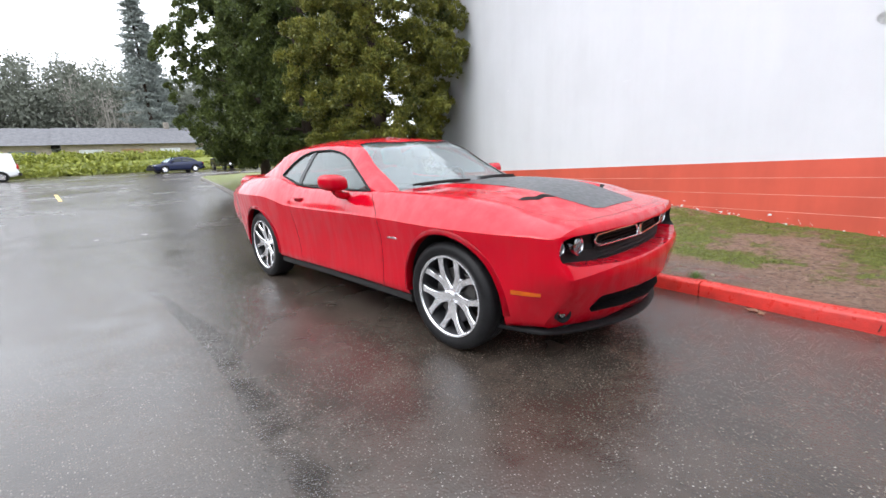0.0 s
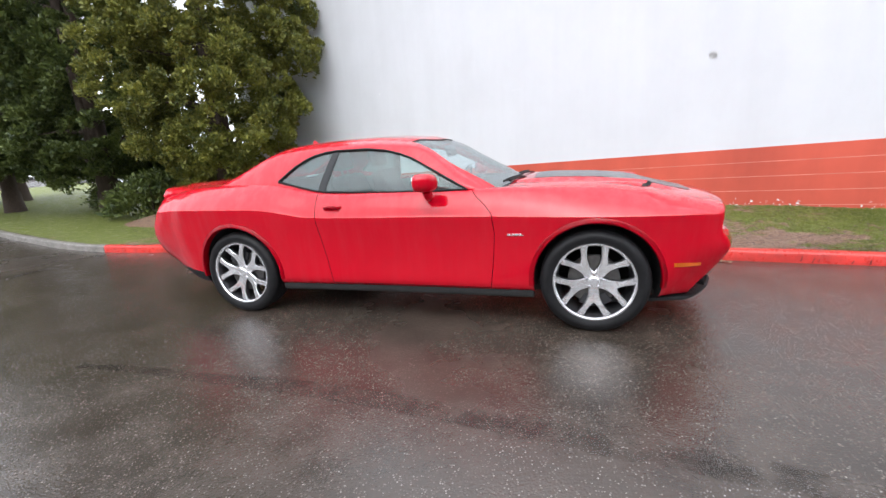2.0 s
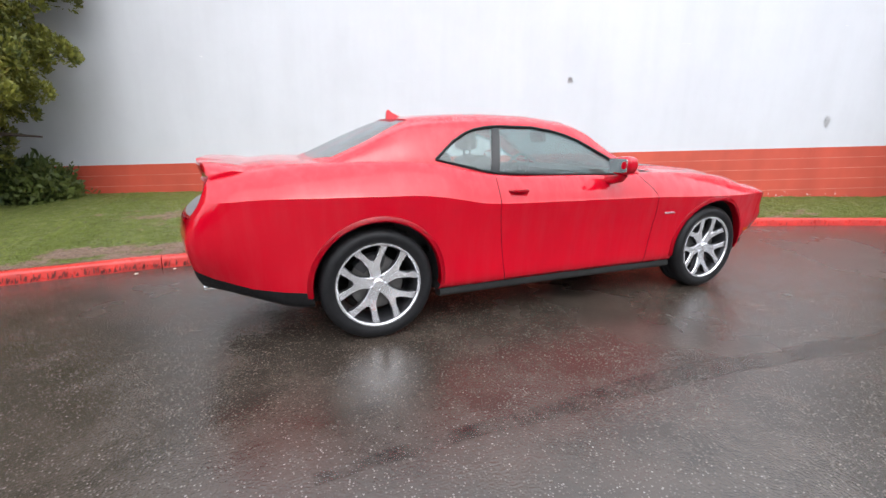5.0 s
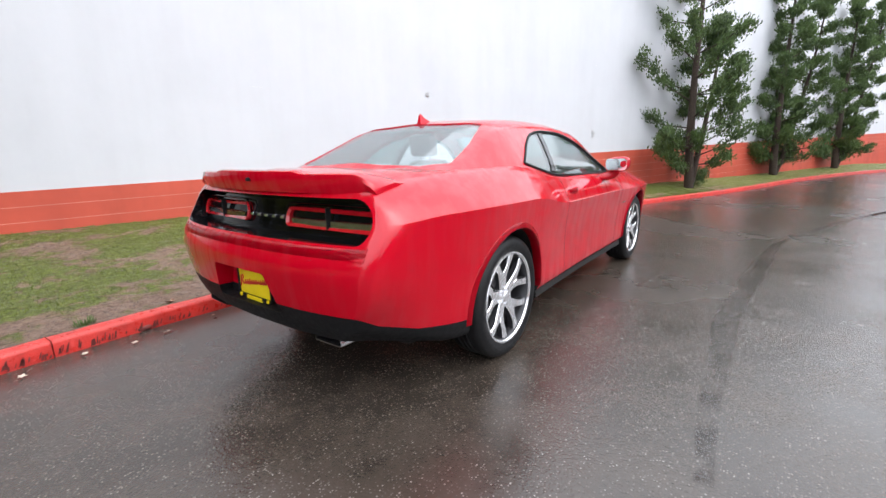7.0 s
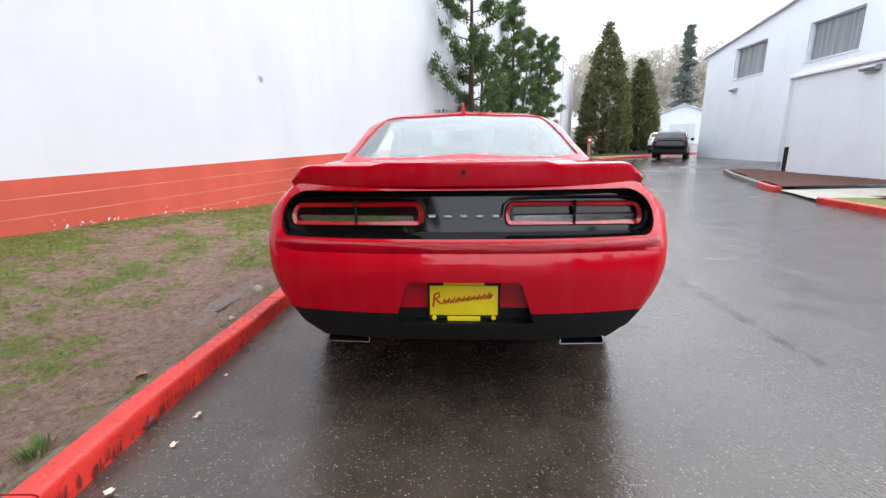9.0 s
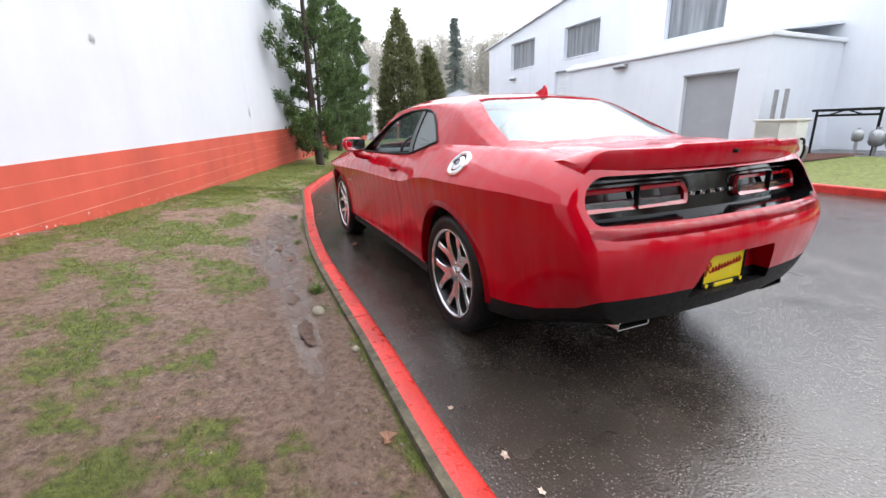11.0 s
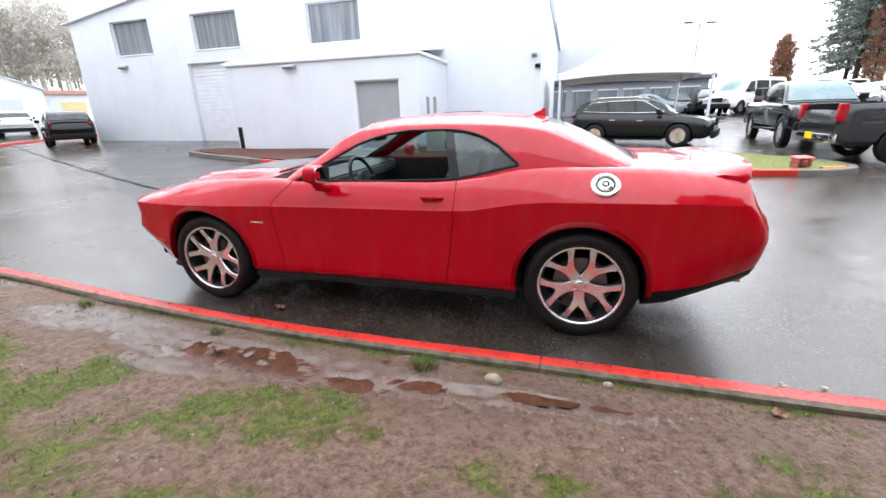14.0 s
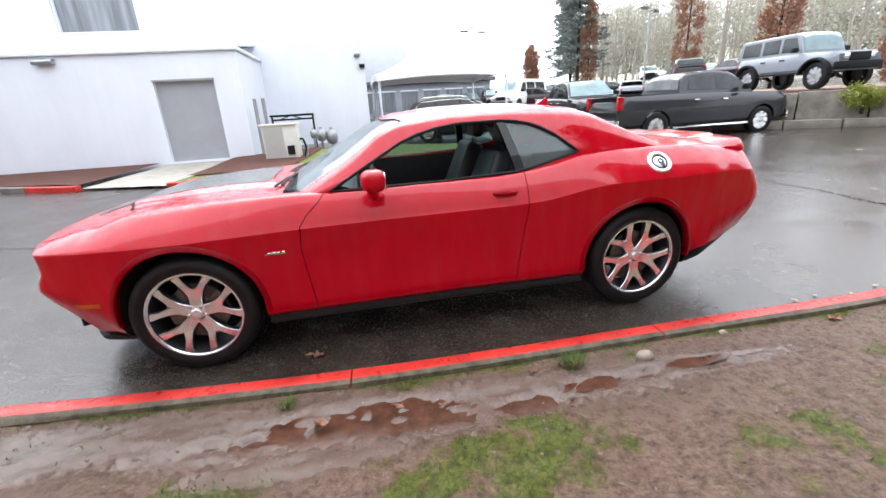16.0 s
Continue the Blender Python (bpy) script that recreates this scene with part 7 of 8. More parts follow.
    for p, q, r in (((-.72, 0, 1.20), (.72, 0, 1.20), .035), ((-.72, 0, 1.06), (.72, 0, 1.06), .03), ((-.72, .22, 1.20), (.72, .22, 1.20), .035), ((-.72, 0, 1.20), (-.72, .22, 1.20), .03), ((.72, 0, 1.20), (.72, .22, 1.20), .03), ((-.70, .02, -.1), (-.70, .02, 1.18), .035), ((.70, .02, -.1), (.70, .02, 1.18), .035), ((-.35, 0, 1.06), (.05, 0, 1.20), .02), ((.05, 0, 1.20), (.45, 0, 1.06), .02)):
        part("bar", tube(bmesh.new(), [p, q], r, 8), BLACK, cage)
    for k, (x, y, z, r) in enumerate(((-.95, .6, .48, .17), (-1.30, .5, .40, .20), (-.75, 1.1, .55, .12))):
        bm = lathe(bmesh.new(), [(0, -r * 1.3), (r * .7, -r * 1.1), (r, -r * .6), (r, r * .6), (r * .7, r * 1.1), (r * .3, r * 1.25), (r * .3, r * 1.6), (0, r * 1.65)], 20, "z")
        tube(bm, [(0, 0, -r), (0, 0, -z - .25)], .04, 8)
        bmesh.ops.translate(bm, verts=bm.verts, vec=(x, y, z))
        part("tank", bm, GALV, cage, "grey valve body", 50)


make_workshop()


def strip(name, pts, w, h, material, label, category, z0=0.0):
    """A low kerb along a line."""
    bm = bmesh.new()
    rows = []
    for i, p in enumerate(pts):
        a, b = Vector(pts[max(i - 1, 0)]), Vector(pts[min(i + 1, len(pts) - 1)])
        d = (b - a).normalized()
        q = Vector((-d.y, d.x))
        g = ground_z(p[0], p[1]) + z0
        rows.append([bm.verts.new((p[0] + q.x * e, p[1] + q.y * e, g + k)) for e, k in ((-w / 2, -.05), (-w / 2, h - .015), (-w / 2 + .015, h), (w / 2 - .015, h), (w / 2, h - .015), (w / 2, -.05))])
    for r, s in zip(rows, rows[1:]):
        for k in range(5):
            bm.faces.new((r[k], r[k + 1], s[k + 1], s[k]))
    bm.faces.new(rows[0])
    bm.faces.new(rows[-1])
    return tagged(new(name, mesh_of(name, bm, material, 40)), label, category, kind="structure")


def fill(name, outline, h, material, label, category, rise=None):
    bm = bmesh.new()
    vs = [bm.verts.new((x, y, ground_z(x, y) + h)) for x, y in outline]
    f = bm.faces.new(vs)
    bmesh.ops.triangulate(bm, faces=[f])
    bmesh.ops.subdivide_edges(bm, edges=bm.edges[:], cuts=4, use_grid_fill=True)
    for v in bm.verts:
        v.co.z = ground_z(v.co.x, v.co.y) + h + .02 * noise.noise(v.co * 2)
    return tagged(new(name, mesh_of(name, bm, material, 60)), label, category, kind="structure")


# planted islands in front of the workshop
strip("island_kerb", [(12.3, -11.0), (13.0, -10.6), (12.9, -10.1), (11.5, -9.55), (9.5, -8.85), (8.3, -8.4)], .15, .13, CONCRETE, "grey concrete kerb round the mulch bed", "kerb")
strip("island_kerb", [(8.28, -8.4), (7.4, -8.05), (6.95, -7.95)], .15, .13, KERB_RED, "red-painted kerb end", "kerb")
strip("island_kerb", [(4.75, -7.25), (3.0, -7.05), (0, -6.85), (-2.5, -6.75), (-5.5, -6.72), (-5.9, -6.75)], .15, .13, KERB_RED, "red-painted kerb along the grass strip", "kerb")
strip("island_kerb", [(-5.9, -6.75), (-6.3, -6.79), (-6.6, -6.87), (-6.9, -7.02), (-7.1, -7.22), (-7.22, -7.5), (-7.25, -7.8), (-7.1, -8.6)], .15, .13, CONCRETE, "mossy grey concrete kerb round the end of the grass strip", "kerb")
fill("mulch_bed", [(12.9, -10.6), (12.7, -10.2), (9.5, -8.95), (7.0, -8.05), (6.3, -10.9), (11.3, -10.9), (12.3, -10.95)], .14, MULCH, "red-brown bark mulch bed", "mulch")
fill("mulch_bed", [(4.6, -8.0), (2.2, -8.2), (1.5, -12.0), (4.2, -10.9)], .15, MULCH, "red-brown bark mulch bed", "mulch")
fill("ramp", [(6.9, -7.95), (4.75, -7.25), (4.25, -10.99), (6.2, -10.99)], .06, PALE_CONCRETE, "pale concrete ramp to the grey door", "ramp")
fill("grass_strip", [(4.7, -7.3), (3.0, -7.1), (0, -6.9), (-2.5, -6.8), (-5.5, -6.78), (-6.6, -6.9), (-7.05, -7.25), (-7.18, -7.8), (-7.0, -9.0), (-5.5, -10.4), (-2.5, -11.5), (1.4, -11.6), (4.2, -9.5)], .12, SHORT_GRASS, "short green grass strip behind a red kerb", "grass")


def make_hydrant_box():
    """A weathered red housing with a rim and a round cap, set in the grass behind the kerb."""
    v = thing("utility_box", "weathered red utility box with a round cap in the grass strip", "utility box", at=pose(-6.12, -7.2, ground_z(-6.1, -7.2) + .11, -8, 0, 22))
    bm = bmesh.new()
    box(bm, -.15, .15, -.10, .08, -.05, .21, .03, 2)
    for q in bm.verts:
        q.co.x *= 1 + .25 * max(0, q.co.z)
    part("housing", bm, HYDRANT_RED, v)
    part("rim", new_box(-.20, .20, -.12, .11, .20, .235, .012, 1), HYDRANT_PALE, v, "faded pink-red rim")
    for s in (-1, 1):
        part("post", new_box(s * .155 - .022, s * .155 + .022, .075, .105, -.05, .205, .008, 1), HYDRANT_PALE, v)
    bm = lathe(bmesh.new(), [(.09, .07), (.09, .10), (.075, .125), (.035, .142), (0, .145)], 24, "y", cap=False)
    bmesh.ops.translate(bm, verts=bm.verts, vec=(0, 0, .10))
    part("cap", bm, HYDRANT_CAP, v, "dark red round cap", 40)


HYDRANT_RED = mat("weathered_red_paint", (0.42, 0.10, 0.075), 0.6, 0, 0.5, 14, 0.4, 60)
HYDRANT_PALE = mat("faded_red_paint", (0.58, 0.16, 0.14), 0.6, 0, 0.5, 14, 0.3, 60)
HYDRANT_CAP = mat("dark_red_paint", (0.25, 0.035, 0.03), 0.5, 0, 0.4, 14, 0.3, 60)
ORANGE_SPRAY = mat("orange_marking_paint", (0.75, 0.22, 0.05), 0.8, 0, 0.7, 18, 0.5, 60)
make_hydrant_box()
strip("sprayed_marking", [(-6.42, -6.98), (-6.6, -7.03), (-6.75, -7.09), (-6.88, -7.2)], .13, .152, ORANGE_SPRAY, "orange sprayed marking on the grass edge", "marking")


def make_tent():
    t = thing("marquee", "white peaked marquee tent on poles over the forecourt", "tent", at=pose(-4.0, -21.0, .45))
    s, h = 3.2, 2.45
    bm = bmesh.new()
    n = 14
    rows = []
    for k in range(n + 1):
        u = k / n
        e = s * (1 - u) + .02
        z = h + 1.7 * (u ** 1.7) + .5 * u
        ring = []
        for i in range(40):
            side, f = divmod(i, 10)
            f = -1 + 2 * f / 10
            x, y = ((f, -1), (1, f), (-f, 1), (-1, -f))[side]
            sag = -.16 * (1 - f * f) * (1 - u) * (-1)
            ring.append(bm.verts.new((x * e, y * e, z + sag * (u < .5))))
        rows.append(ring)
    drop = [bm.verts.new((v.co.x, v.co.y, v.co.z - .28)) for v in rows[0]]
    rows = [drop] + rows
    for p, q in zip(rows, rows[1:]):
        for i in range(40):
            bm.faces.new((p[i], p[(i + 1) % 40], q[(i + 1) % 40], q[i]))
    bmesh.ops.recalc_face_normals(bm, faces=bm.faces[:])
    part("canopy", bm, TENT, t, "white peaked tent cloth", 40)
    for x in (-1, 1):
        for y in (-1, 1):
            part("pole", tube(bmesh.new(), [(x * s * .97, y * s * .97, -.4), (x * s * .97, y * s * .97, h)], .06, 8), WHITE_TRIM, t)
    return t


make_tent()


def make_showroom():
    b = thing("showroom", "grey single-storey showroom with a row of windows", "building", at=pose(-9.5, -32, .8))
    part("wall", new_box(-1.2, 12, -6, 0, -.6, 2.25, .03, 1), GREY_SIDING, b, "grey siding wall")
    part("roof", new_box(-1.5, 12.4, -6.4, .6, 2.253, 2.55, .05, 1), ROOF_GREY, b, "flat dark roof edge")
    for i in range(7):
        x = -.6 + i * 1.8
        w = part("window", new_box(x, x + 1.3, .003, .05, .3, 1.75), DARK_PANE, b, "dark window")
        part("window_frame", new_box(x - .08, x + 1.38, .003, .08, 1.753, 1.85), WHITE_TRIM, w)
    part("gable_wall", prism(bmesh.new(), [(4.6, 0), (12.5, 0), (12.5, 7.1), (4.6, 5.9)], "y", -9, -6.42), PALE_SIDING, b, "tall pale wall behind the tent")


make_showroom()


def make_street_lamp(at, h, rz):
    """A grey pole with two flat lamp heads on short arms."""
    v = thing("street_lamp", "tall grey street lamp with two flat heads", "street lamp", "street lamps of the car lot", at=pose(*at, 0, 0, rz))
    part("pole", tube(bmesh.new(), [(0, 0, -.3), (0, 0, h)], .08, 8, .055), GALV, v)
    for s in (1, -1):
        part("arm", tube(bmesh.new(), [(0, 0, h - .1), (s * .6, 0, h + .05)], .035, 6), GALV, v)
        head = new_box(-.34, .34, -.16, .16, -.05, .07, .03, 2)
        bmesh.ops.transform(head, matrix=Matrix.Translation((s * .9, 0, h + .06)), verts=head.verts)
        part("lamp_head", head, ROOF_GREY, v, "flat dark lamp head")


make_street_lamp((-10.5, -36.0, ground_z(-10.5, -36)), 6.2, 20)
make_street_lamp((-18.85, -23.8, ground_z(-18.85, -23.8)), 5.55, 35)


def make_retaining_wall():
    w = thing("retaining_wall", "low wall of stacked grey blocks under a raised car bay", "wall", kind="structure")
    rng = random.Random(3)
    a, b = Vector((-11.2, -10.6)), Vector((-15.5, -6.2))
    d = (b - a).normalized()
    L = (b - a).length
    turn = math.degrees(math.atan2(d.y, d.x))
    for name, y0, y1, z0, z1, k0, k1 in (("block", -.4, .4, -.1, 1.05, 1.5, 2.0), ("ledge_stone", -.72, -.405, -.1, .24, .9, 1.5)):
        u = -.2
        while u < L:
            k = rng.uniform(k0, k1)
            bm = new_box(0, k - .035, y0, y1, z0, z1, .04, 2)
            for v in bm.verts:
                v.co += Vector((0, noise.noise(v.co * 2 + Vector((u, z1, 0))) * .05, noise.noise(v.co * 3) * .02))
            ob = part(name, bm, STONE, w)
            p = a + d * u
            ob.matrix_local = pose(p.x, p.y, ground_z(p.x, p.y), 0, 0, turn)
            u += k
    bm = bmesh.new()
    q = [a, b, b + Vector((-14, -5)), a + Vector((-6, -14))]
    vs = [bm.verts.new((p.x, p.y, 1.25)) for k, p in enumerate(q)]
    lo = [bm.verts.new((p.x, p.y, 0)) for p in q]
    bm.faces.new(vs)
    for i in range(4):
        bm.faces.new((vs[i], vs[(i + 1) % 4], lo[(i + 1) % 4], lo[i]))
    tagged(new("raised_bay", mesh_of("raised_bay", bm, LAWN, 20)), "raised ground behind the retaining wall", "bank", kind="structure")


make_retaining_wall()


def make_cottages():
    """The low houses beyond the car park, with the ivy bank in front."""
    for i, (x, y, w, rz) in enumerate(((-66, -7, 15, 88), (-64, 10, 17, 84), (-58, 27, 16, 78))):
        h = thing("bungalow", "low grey-roofed bungalow behind an ivy bank", "house", "bungalows beyond the car park", at=pose(x, y, 1.5, 0, 0, rz))
        part("wall", new_box(-w / 2, w / 2, -4, 4, 0, 2.9), HOUSE_WALL, h, "beige house wall")
        bm = bmesh.new()
        v = [bm.verts.new(p) for p in ((-w / 2 - .7, -5, 2.75), (w / 2 + .7, -5, 2.75), (w / 2 + .7, 5, 2.75), (-w / 2 - .7, 5, 2.75), (-w / 2 - .7, 0, 4.9), (w / 2 + .7, 0, 4.9))]
        for f in ((0, 1, 5, 4), (2, 3, 4, 5), (0, 4, 3), (1, 2, 5), (0, 3, 2, 1)):
            bm.faces.new([v[k] for k in f])
        part("roof", bm, ROOF_GREY, h, "grey shingle roof", 20)
        for k in range(4):
            xx = -w / 2 + 1.5 + k * (w - 3) / 3.6
            m = TAN if k == 1 else (DARK_PANE if k % 2 else WHITE_TRIM)
            part("garage_door" if k == 1 else "window", new_box(xx, xx + 2.2, -4.06, -4.003, .3 if k != 1 else 0, 2.2, .02, 1), m, h)
        part("chimney", new_box(2.0, 2.6, -.3, .3, 4.6, 5.6), STONE, h)


make_cottages()


def make_bank():
    rng = np.random.default_rng(70)
    pr = random.Random(70)
    cs = []
    for i in range(900):
        u = pr.random()
        x, y = -50.5 - 6 * pr.random() + 7 * max(0, u - .55), -14 + 34 * u
        d = (-50.5 - x) / 6
        cs.append((x, y, ground_z(-50, y) + .25 + 1.5 * smooth01(d * 1.6) + .35 * noise.noise(Vector((x, y, 0)))))
    part_ob = new("ivy_bank", leaf_mesh("ivy_bank", LEAF_HEDGE, cs, rng, .42, .4, .5, 34, .5))
    tagged(part_ob, "rounded bank of yellow-green ivy along the car park", "hedge", kind="stuff")
    bm = bmesh.new()
    vs = []
    for i in range(20):
        u = i / 19
        y = -15 + 36 * u
        off = 7 * max(0, u - .55)
        vs.append([bm.verts.new((x + off, y, z)) for x, z in ((-50.2, .6), (-52, 2.1), (-58, 2.7), (-75, 2.2))])
    for p, q in zip(vs, vs[1:]):
        for k in range(3):
            bm.faces.new((p[k], q[k], q[k + 1], p[k + 1]))
    tagged(new("bank_soil", mesh_of("bank_soil", bm, LEAF_HEDGE, 60)), "green slope under the ivy", "bank", kind="structure")
    for i in range(5):
        y0 = -9.0 + i * 2.9
        bm = bmesh.new()
        x0, x1 = -17.5, -22.0
        v = [bm.verts.new((x, y, ground_z(x, y) + .005)) for x, y in ((x0, -1.9), (x0, -1.78), (x1, -1.70), (x1, -1.82))]
    bm.faces.new(v)
    tagged(new("parking_line", mesh_of("parking_line", bm, LINE_YELLOW)), "worn yellow parking line on wet asphalt", "marking", kind="structure")


LINE_YELLOW = mat("worn_yellow_line", (0.60, 0.42, 0.12), 0.4, 0, 0.3, 4)
make_bank()


# ---- woods and far trees ----
def make_fir(at, h, r, seed, material=None):
    rng = np.random.default_rng(seed)
    pr = random.Random(seed)
    t = thing("fir_tree", "tall grey-green fir in the mist", "tree", "far firs", at=pose(*at))
    part("trunk", tube(bmesh.new(), [(0, 0, -.5), (.05, 0, h * .5), (0, 0, h)], h * .012, 7, .03), BARK, t, "straight bare trunk")
    cs, outs = [], []
    tiers = int(h * 2.2)
    for k in range(tiers):
        u = .18 + .82 * k / tiers
        rr = r * (1 - u) ** .8 * pr.uniform(.55, 1.1) + .1
        for j in range(5):
            a = pr.random() * 6.283
            for q in (.35, .65, .95):
                cs.append((rr * q * math.cos(a), rr * q * math.sin(a), h * u - .25 * q * rr))
                outs.append((math.cos(a), math.sin(a), -.1))
    part("crown", leaf_mesh("crown", material or LEAF_FIR, cs, rng, .36, .3, -.1, 24, .28, outward=outs), material or LEAF_FIR, t, "drooping needle branches")


# firs whose leaf colours already carry the haze
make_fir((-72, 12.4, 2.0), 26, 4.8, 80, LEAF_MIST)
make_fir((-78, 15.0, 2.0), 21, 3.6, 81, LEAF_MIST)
make_fir((-30.5, -55, 1.6), 24, 5.0, 82)
make_fir((-33, -62, 1.6), 20, 4.5, 83)
make_fir((75, -38, 4.0), 17, 3.0, 84)
for i, (x, y, h, r) in enumerate(((-31.1, -53.3, 12.0, 1.0), (-31.2, -35.3, 14.0, 1.1), (-25.5, -20.6, 11.5, 1.05), (-22.5, -52, 6.5, .9), (-26, -14, 8, 1.0))):
    make_tree("rusty_columnar_tree", "narrow columnar tree with rusty winter leaves", (x, y, ground_z(x, y)), h, r, LEAF_RUSTY, 90 + i, [(0, .5), (.15, .95), (.6, 1), (.85, .7), (1, .15)], 260, .22, .17, 34, .12, .1, .9, .9, 10, .2, .9, group="columnar trees by the lot", inner=.3)
# a golden shrub by the retaining wall
rng_s = np.random.default_rng(5)
shrub = thing("golden_shrub", "small golden-green shrub beside grey blocks", "shrub", at=pose(-14.1, -6.9, ground_z(-14, -7) + .85))
cs_s = rng_s.normal(0, 1, (50, 3)) * np.array([.20, .20, .12])
part("crown", leaf_mesh("crown", LEAF_HEDGE, cs_s, rng_s, .075, .8, .3, 90, .10), LEAF_HEDGE, shrub)
part("stem", tube(bmesh.new(), [(0, 0, -.5), (0, 0, .1)], .05, 6), BARK, shrub)


def make_woods(name, label, centre, a0, a1, dist, h0, h1, n, material, seed, base, bare=False):
    """A far belt of trees as one mass of trunks and ragged crowns."""
    rng = np.random.default_rng(seed)
    pr = random.Random(seed)
    cs, outs = [], []
    bm = bmesh.new()
    for i in range(n):
        a = radians(pr.uniform(a0, a1))
        d = dist * pr.uniform(1, 1.35)
        x, y = centre[0] + d * math.cos(a), centre[1] + d * math.sin(a)
        b = base + (d - dist) * .18
        h = pr.uniform(h0, h1)
        tube(bm, [(x, y, b - 1), (x + pr.uniform(-.4, .4), y, b + h * .9)], .22, 5, .05)
        k = 16 if not bare else 22
        for j in range(k):
            u = pr.uniform(.12, 1)
            w = h * (.17 if not bare else .2) * (1.15 - u) + .3
            t = pr.random() * 6.283
            q = pr.random() ** .5
            cs.append((x + w * q * math.cos(t), y + w * q * math.sin(t), b + h * u))
            outs.append((math.cos(t) * .5, math.sin(t) * .5, .6 if bare else .1))
    me = leaf_mesh(name, material, cs, rng, .62 if not bare else .6, .8, .3, 44 if not bare else 18, 1.0 if not bare else .8, 2.0 if not bare else 9, outs)
    tagged(new(name, me), label, "woods", kind="stuff")
    ob = new("wood_trunks", mesh_of("wood_trunks", bm, material, 60))
    tagged(ob, "grey trunks of the misty wood", "trunks", kind="stuff")


# the pale leaf colours paint the haze over these woods
make_woods("haze_paled_woods", "misty grey-green wood behind the bungalows", (0, 0), 150, 186, 92, 10, 17, 170, LEAF_HAZE, 100, 2.5)
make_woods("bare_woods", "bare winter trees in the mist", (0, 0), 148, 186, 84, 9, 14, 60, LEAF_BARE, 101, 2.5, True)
make_woods("haze_paled_woods", "misty wooded hillside beyond the drive", (0, 0), -42, -8, 130, 12, 20, 200, LEAF_FAR, 102, 8)
make_woods("haze_paled_woods", "wooded hillside above the car lot", (0, 0), -158, -117, 95, 8, 15, 120, LEAF_PALE, 103, 4)
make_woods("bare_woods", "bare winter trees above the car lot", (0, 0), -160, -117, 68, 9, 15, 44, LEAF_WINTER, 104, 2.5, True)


def make_hill(name, centre_a, spread, d0, d1, z0, z1, material, label):
    bm = bmesh.new()
    rows = []
    for i in range(25):
        a = radians(centre_a - spread + 2 * spread * i / 24)
        row = []
        for k in range(7):
            u = k / 6
            d = d0 + (d1 - d0) * u
            row.append(bm.verts.new((d * math.cos(a), d * math.sin(a), z0 + (z1 - z0) * smooth01(u) + (2 * noise.noise(Vector((d * .02, a * 9, 0))) if k else 0))))
        rows.append(row)
    for p, q in zip(rows, rows[1:]):
        for k in range(6):
            bm.faces.new((p[k], q[k], q[k + 1], p[k + 1]))
    tagged(new(name, mesh_of(name, bm, material, 80)), label, "hill", kind="structure")


# hillsides coloured pale for haze, with no mist in front of them
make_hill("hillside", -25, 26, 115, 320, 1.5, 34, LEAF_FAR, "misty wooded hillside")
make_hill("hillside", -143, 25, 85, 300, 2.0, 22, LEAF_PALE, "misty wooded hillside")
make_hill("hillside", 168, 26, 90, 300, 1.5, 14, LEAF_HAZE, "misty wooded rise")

# the far shed with a red edge, and the orange post at the kerb
far = thing("far_shed", "low pale shed with faded red roof edge beyond the cars", "building", at=pose(62, -37, 1.4, 0, 0, 60))
part("wall", new_box(-8, 8, -5, 5, -.5, 3.3), BUILDING_WHITE, far)
part("roof", new_box(-8.4, 8.4, -5.4, 5.4, 3.303, 3.7), FADED_RED, far, "faded red roof edge")
part("door", new_box(-3.5, -1.2, 5.003, 5.06, -.3, 2.4), CREAM, far, "pale yellow shutter")
gab = thing("gabled_shed", "white gabled shed behind the cone cypresses", "building", at=pose(60, -31.2, 1.4, 0, 0, -118))
part("wall", prism(bmesh.new(), [(-3.6, -.5), (3.6, -.5), (3.6, 3.6), (0, 5.1), (-3.6, 3.6)], "y", -4, 4), BUILDING_WHITE, gab, "white gable wall", 20)
for s_g in (1, -1):
    bm_g = prism(bmesh.new(), [(0, 5.12), (s_g * 3.9, 3.50), (s_g * 3.9, 3.62), (0, 5.25)], "y", -4.25, 4.25)
    part("roof", bm_g, PALE_SIDING, gab, "pale grey roof slope", 20)
part("shutter", new_box(-1.4, 1.6, -4.06, -4.003, -.3, 2.6), PALE_SIDING, gab, "pale roller shutter")
post = thing("sign_post", "brown timber post with a small red and white sign", "sign", at=pose(27.9, -9.1, ground_z(28, -9) + .05))
part("post", new_box(-.09, .09, -.09, .09, -.2, 1.55, .01, 1), TAN, post)
part("sign", new_box(-.115, -.093, -.16, .16, 1.05, 1.5, .005, 1), KERB_RED, post, "small red sign")
part("sign_writing", new_box(-.119, -.116, -.11, .11, 1.2, 1.36), WHITE_TRIM, post, "pale bar of writing")

# the end of the big building past the red foot
tagged(new("wall_end", mesh_of("wall_end", new_box(-.2, 6.0, -.1, .2, -.5, 7.5), WALL_WHITE)), "plain white end wall of the big building", "wall", kind="structure")
bpy.data.objects["wall_end"].matrix_world = pose(33.2, wall_y(33.2), .3, 0, 0, -21)

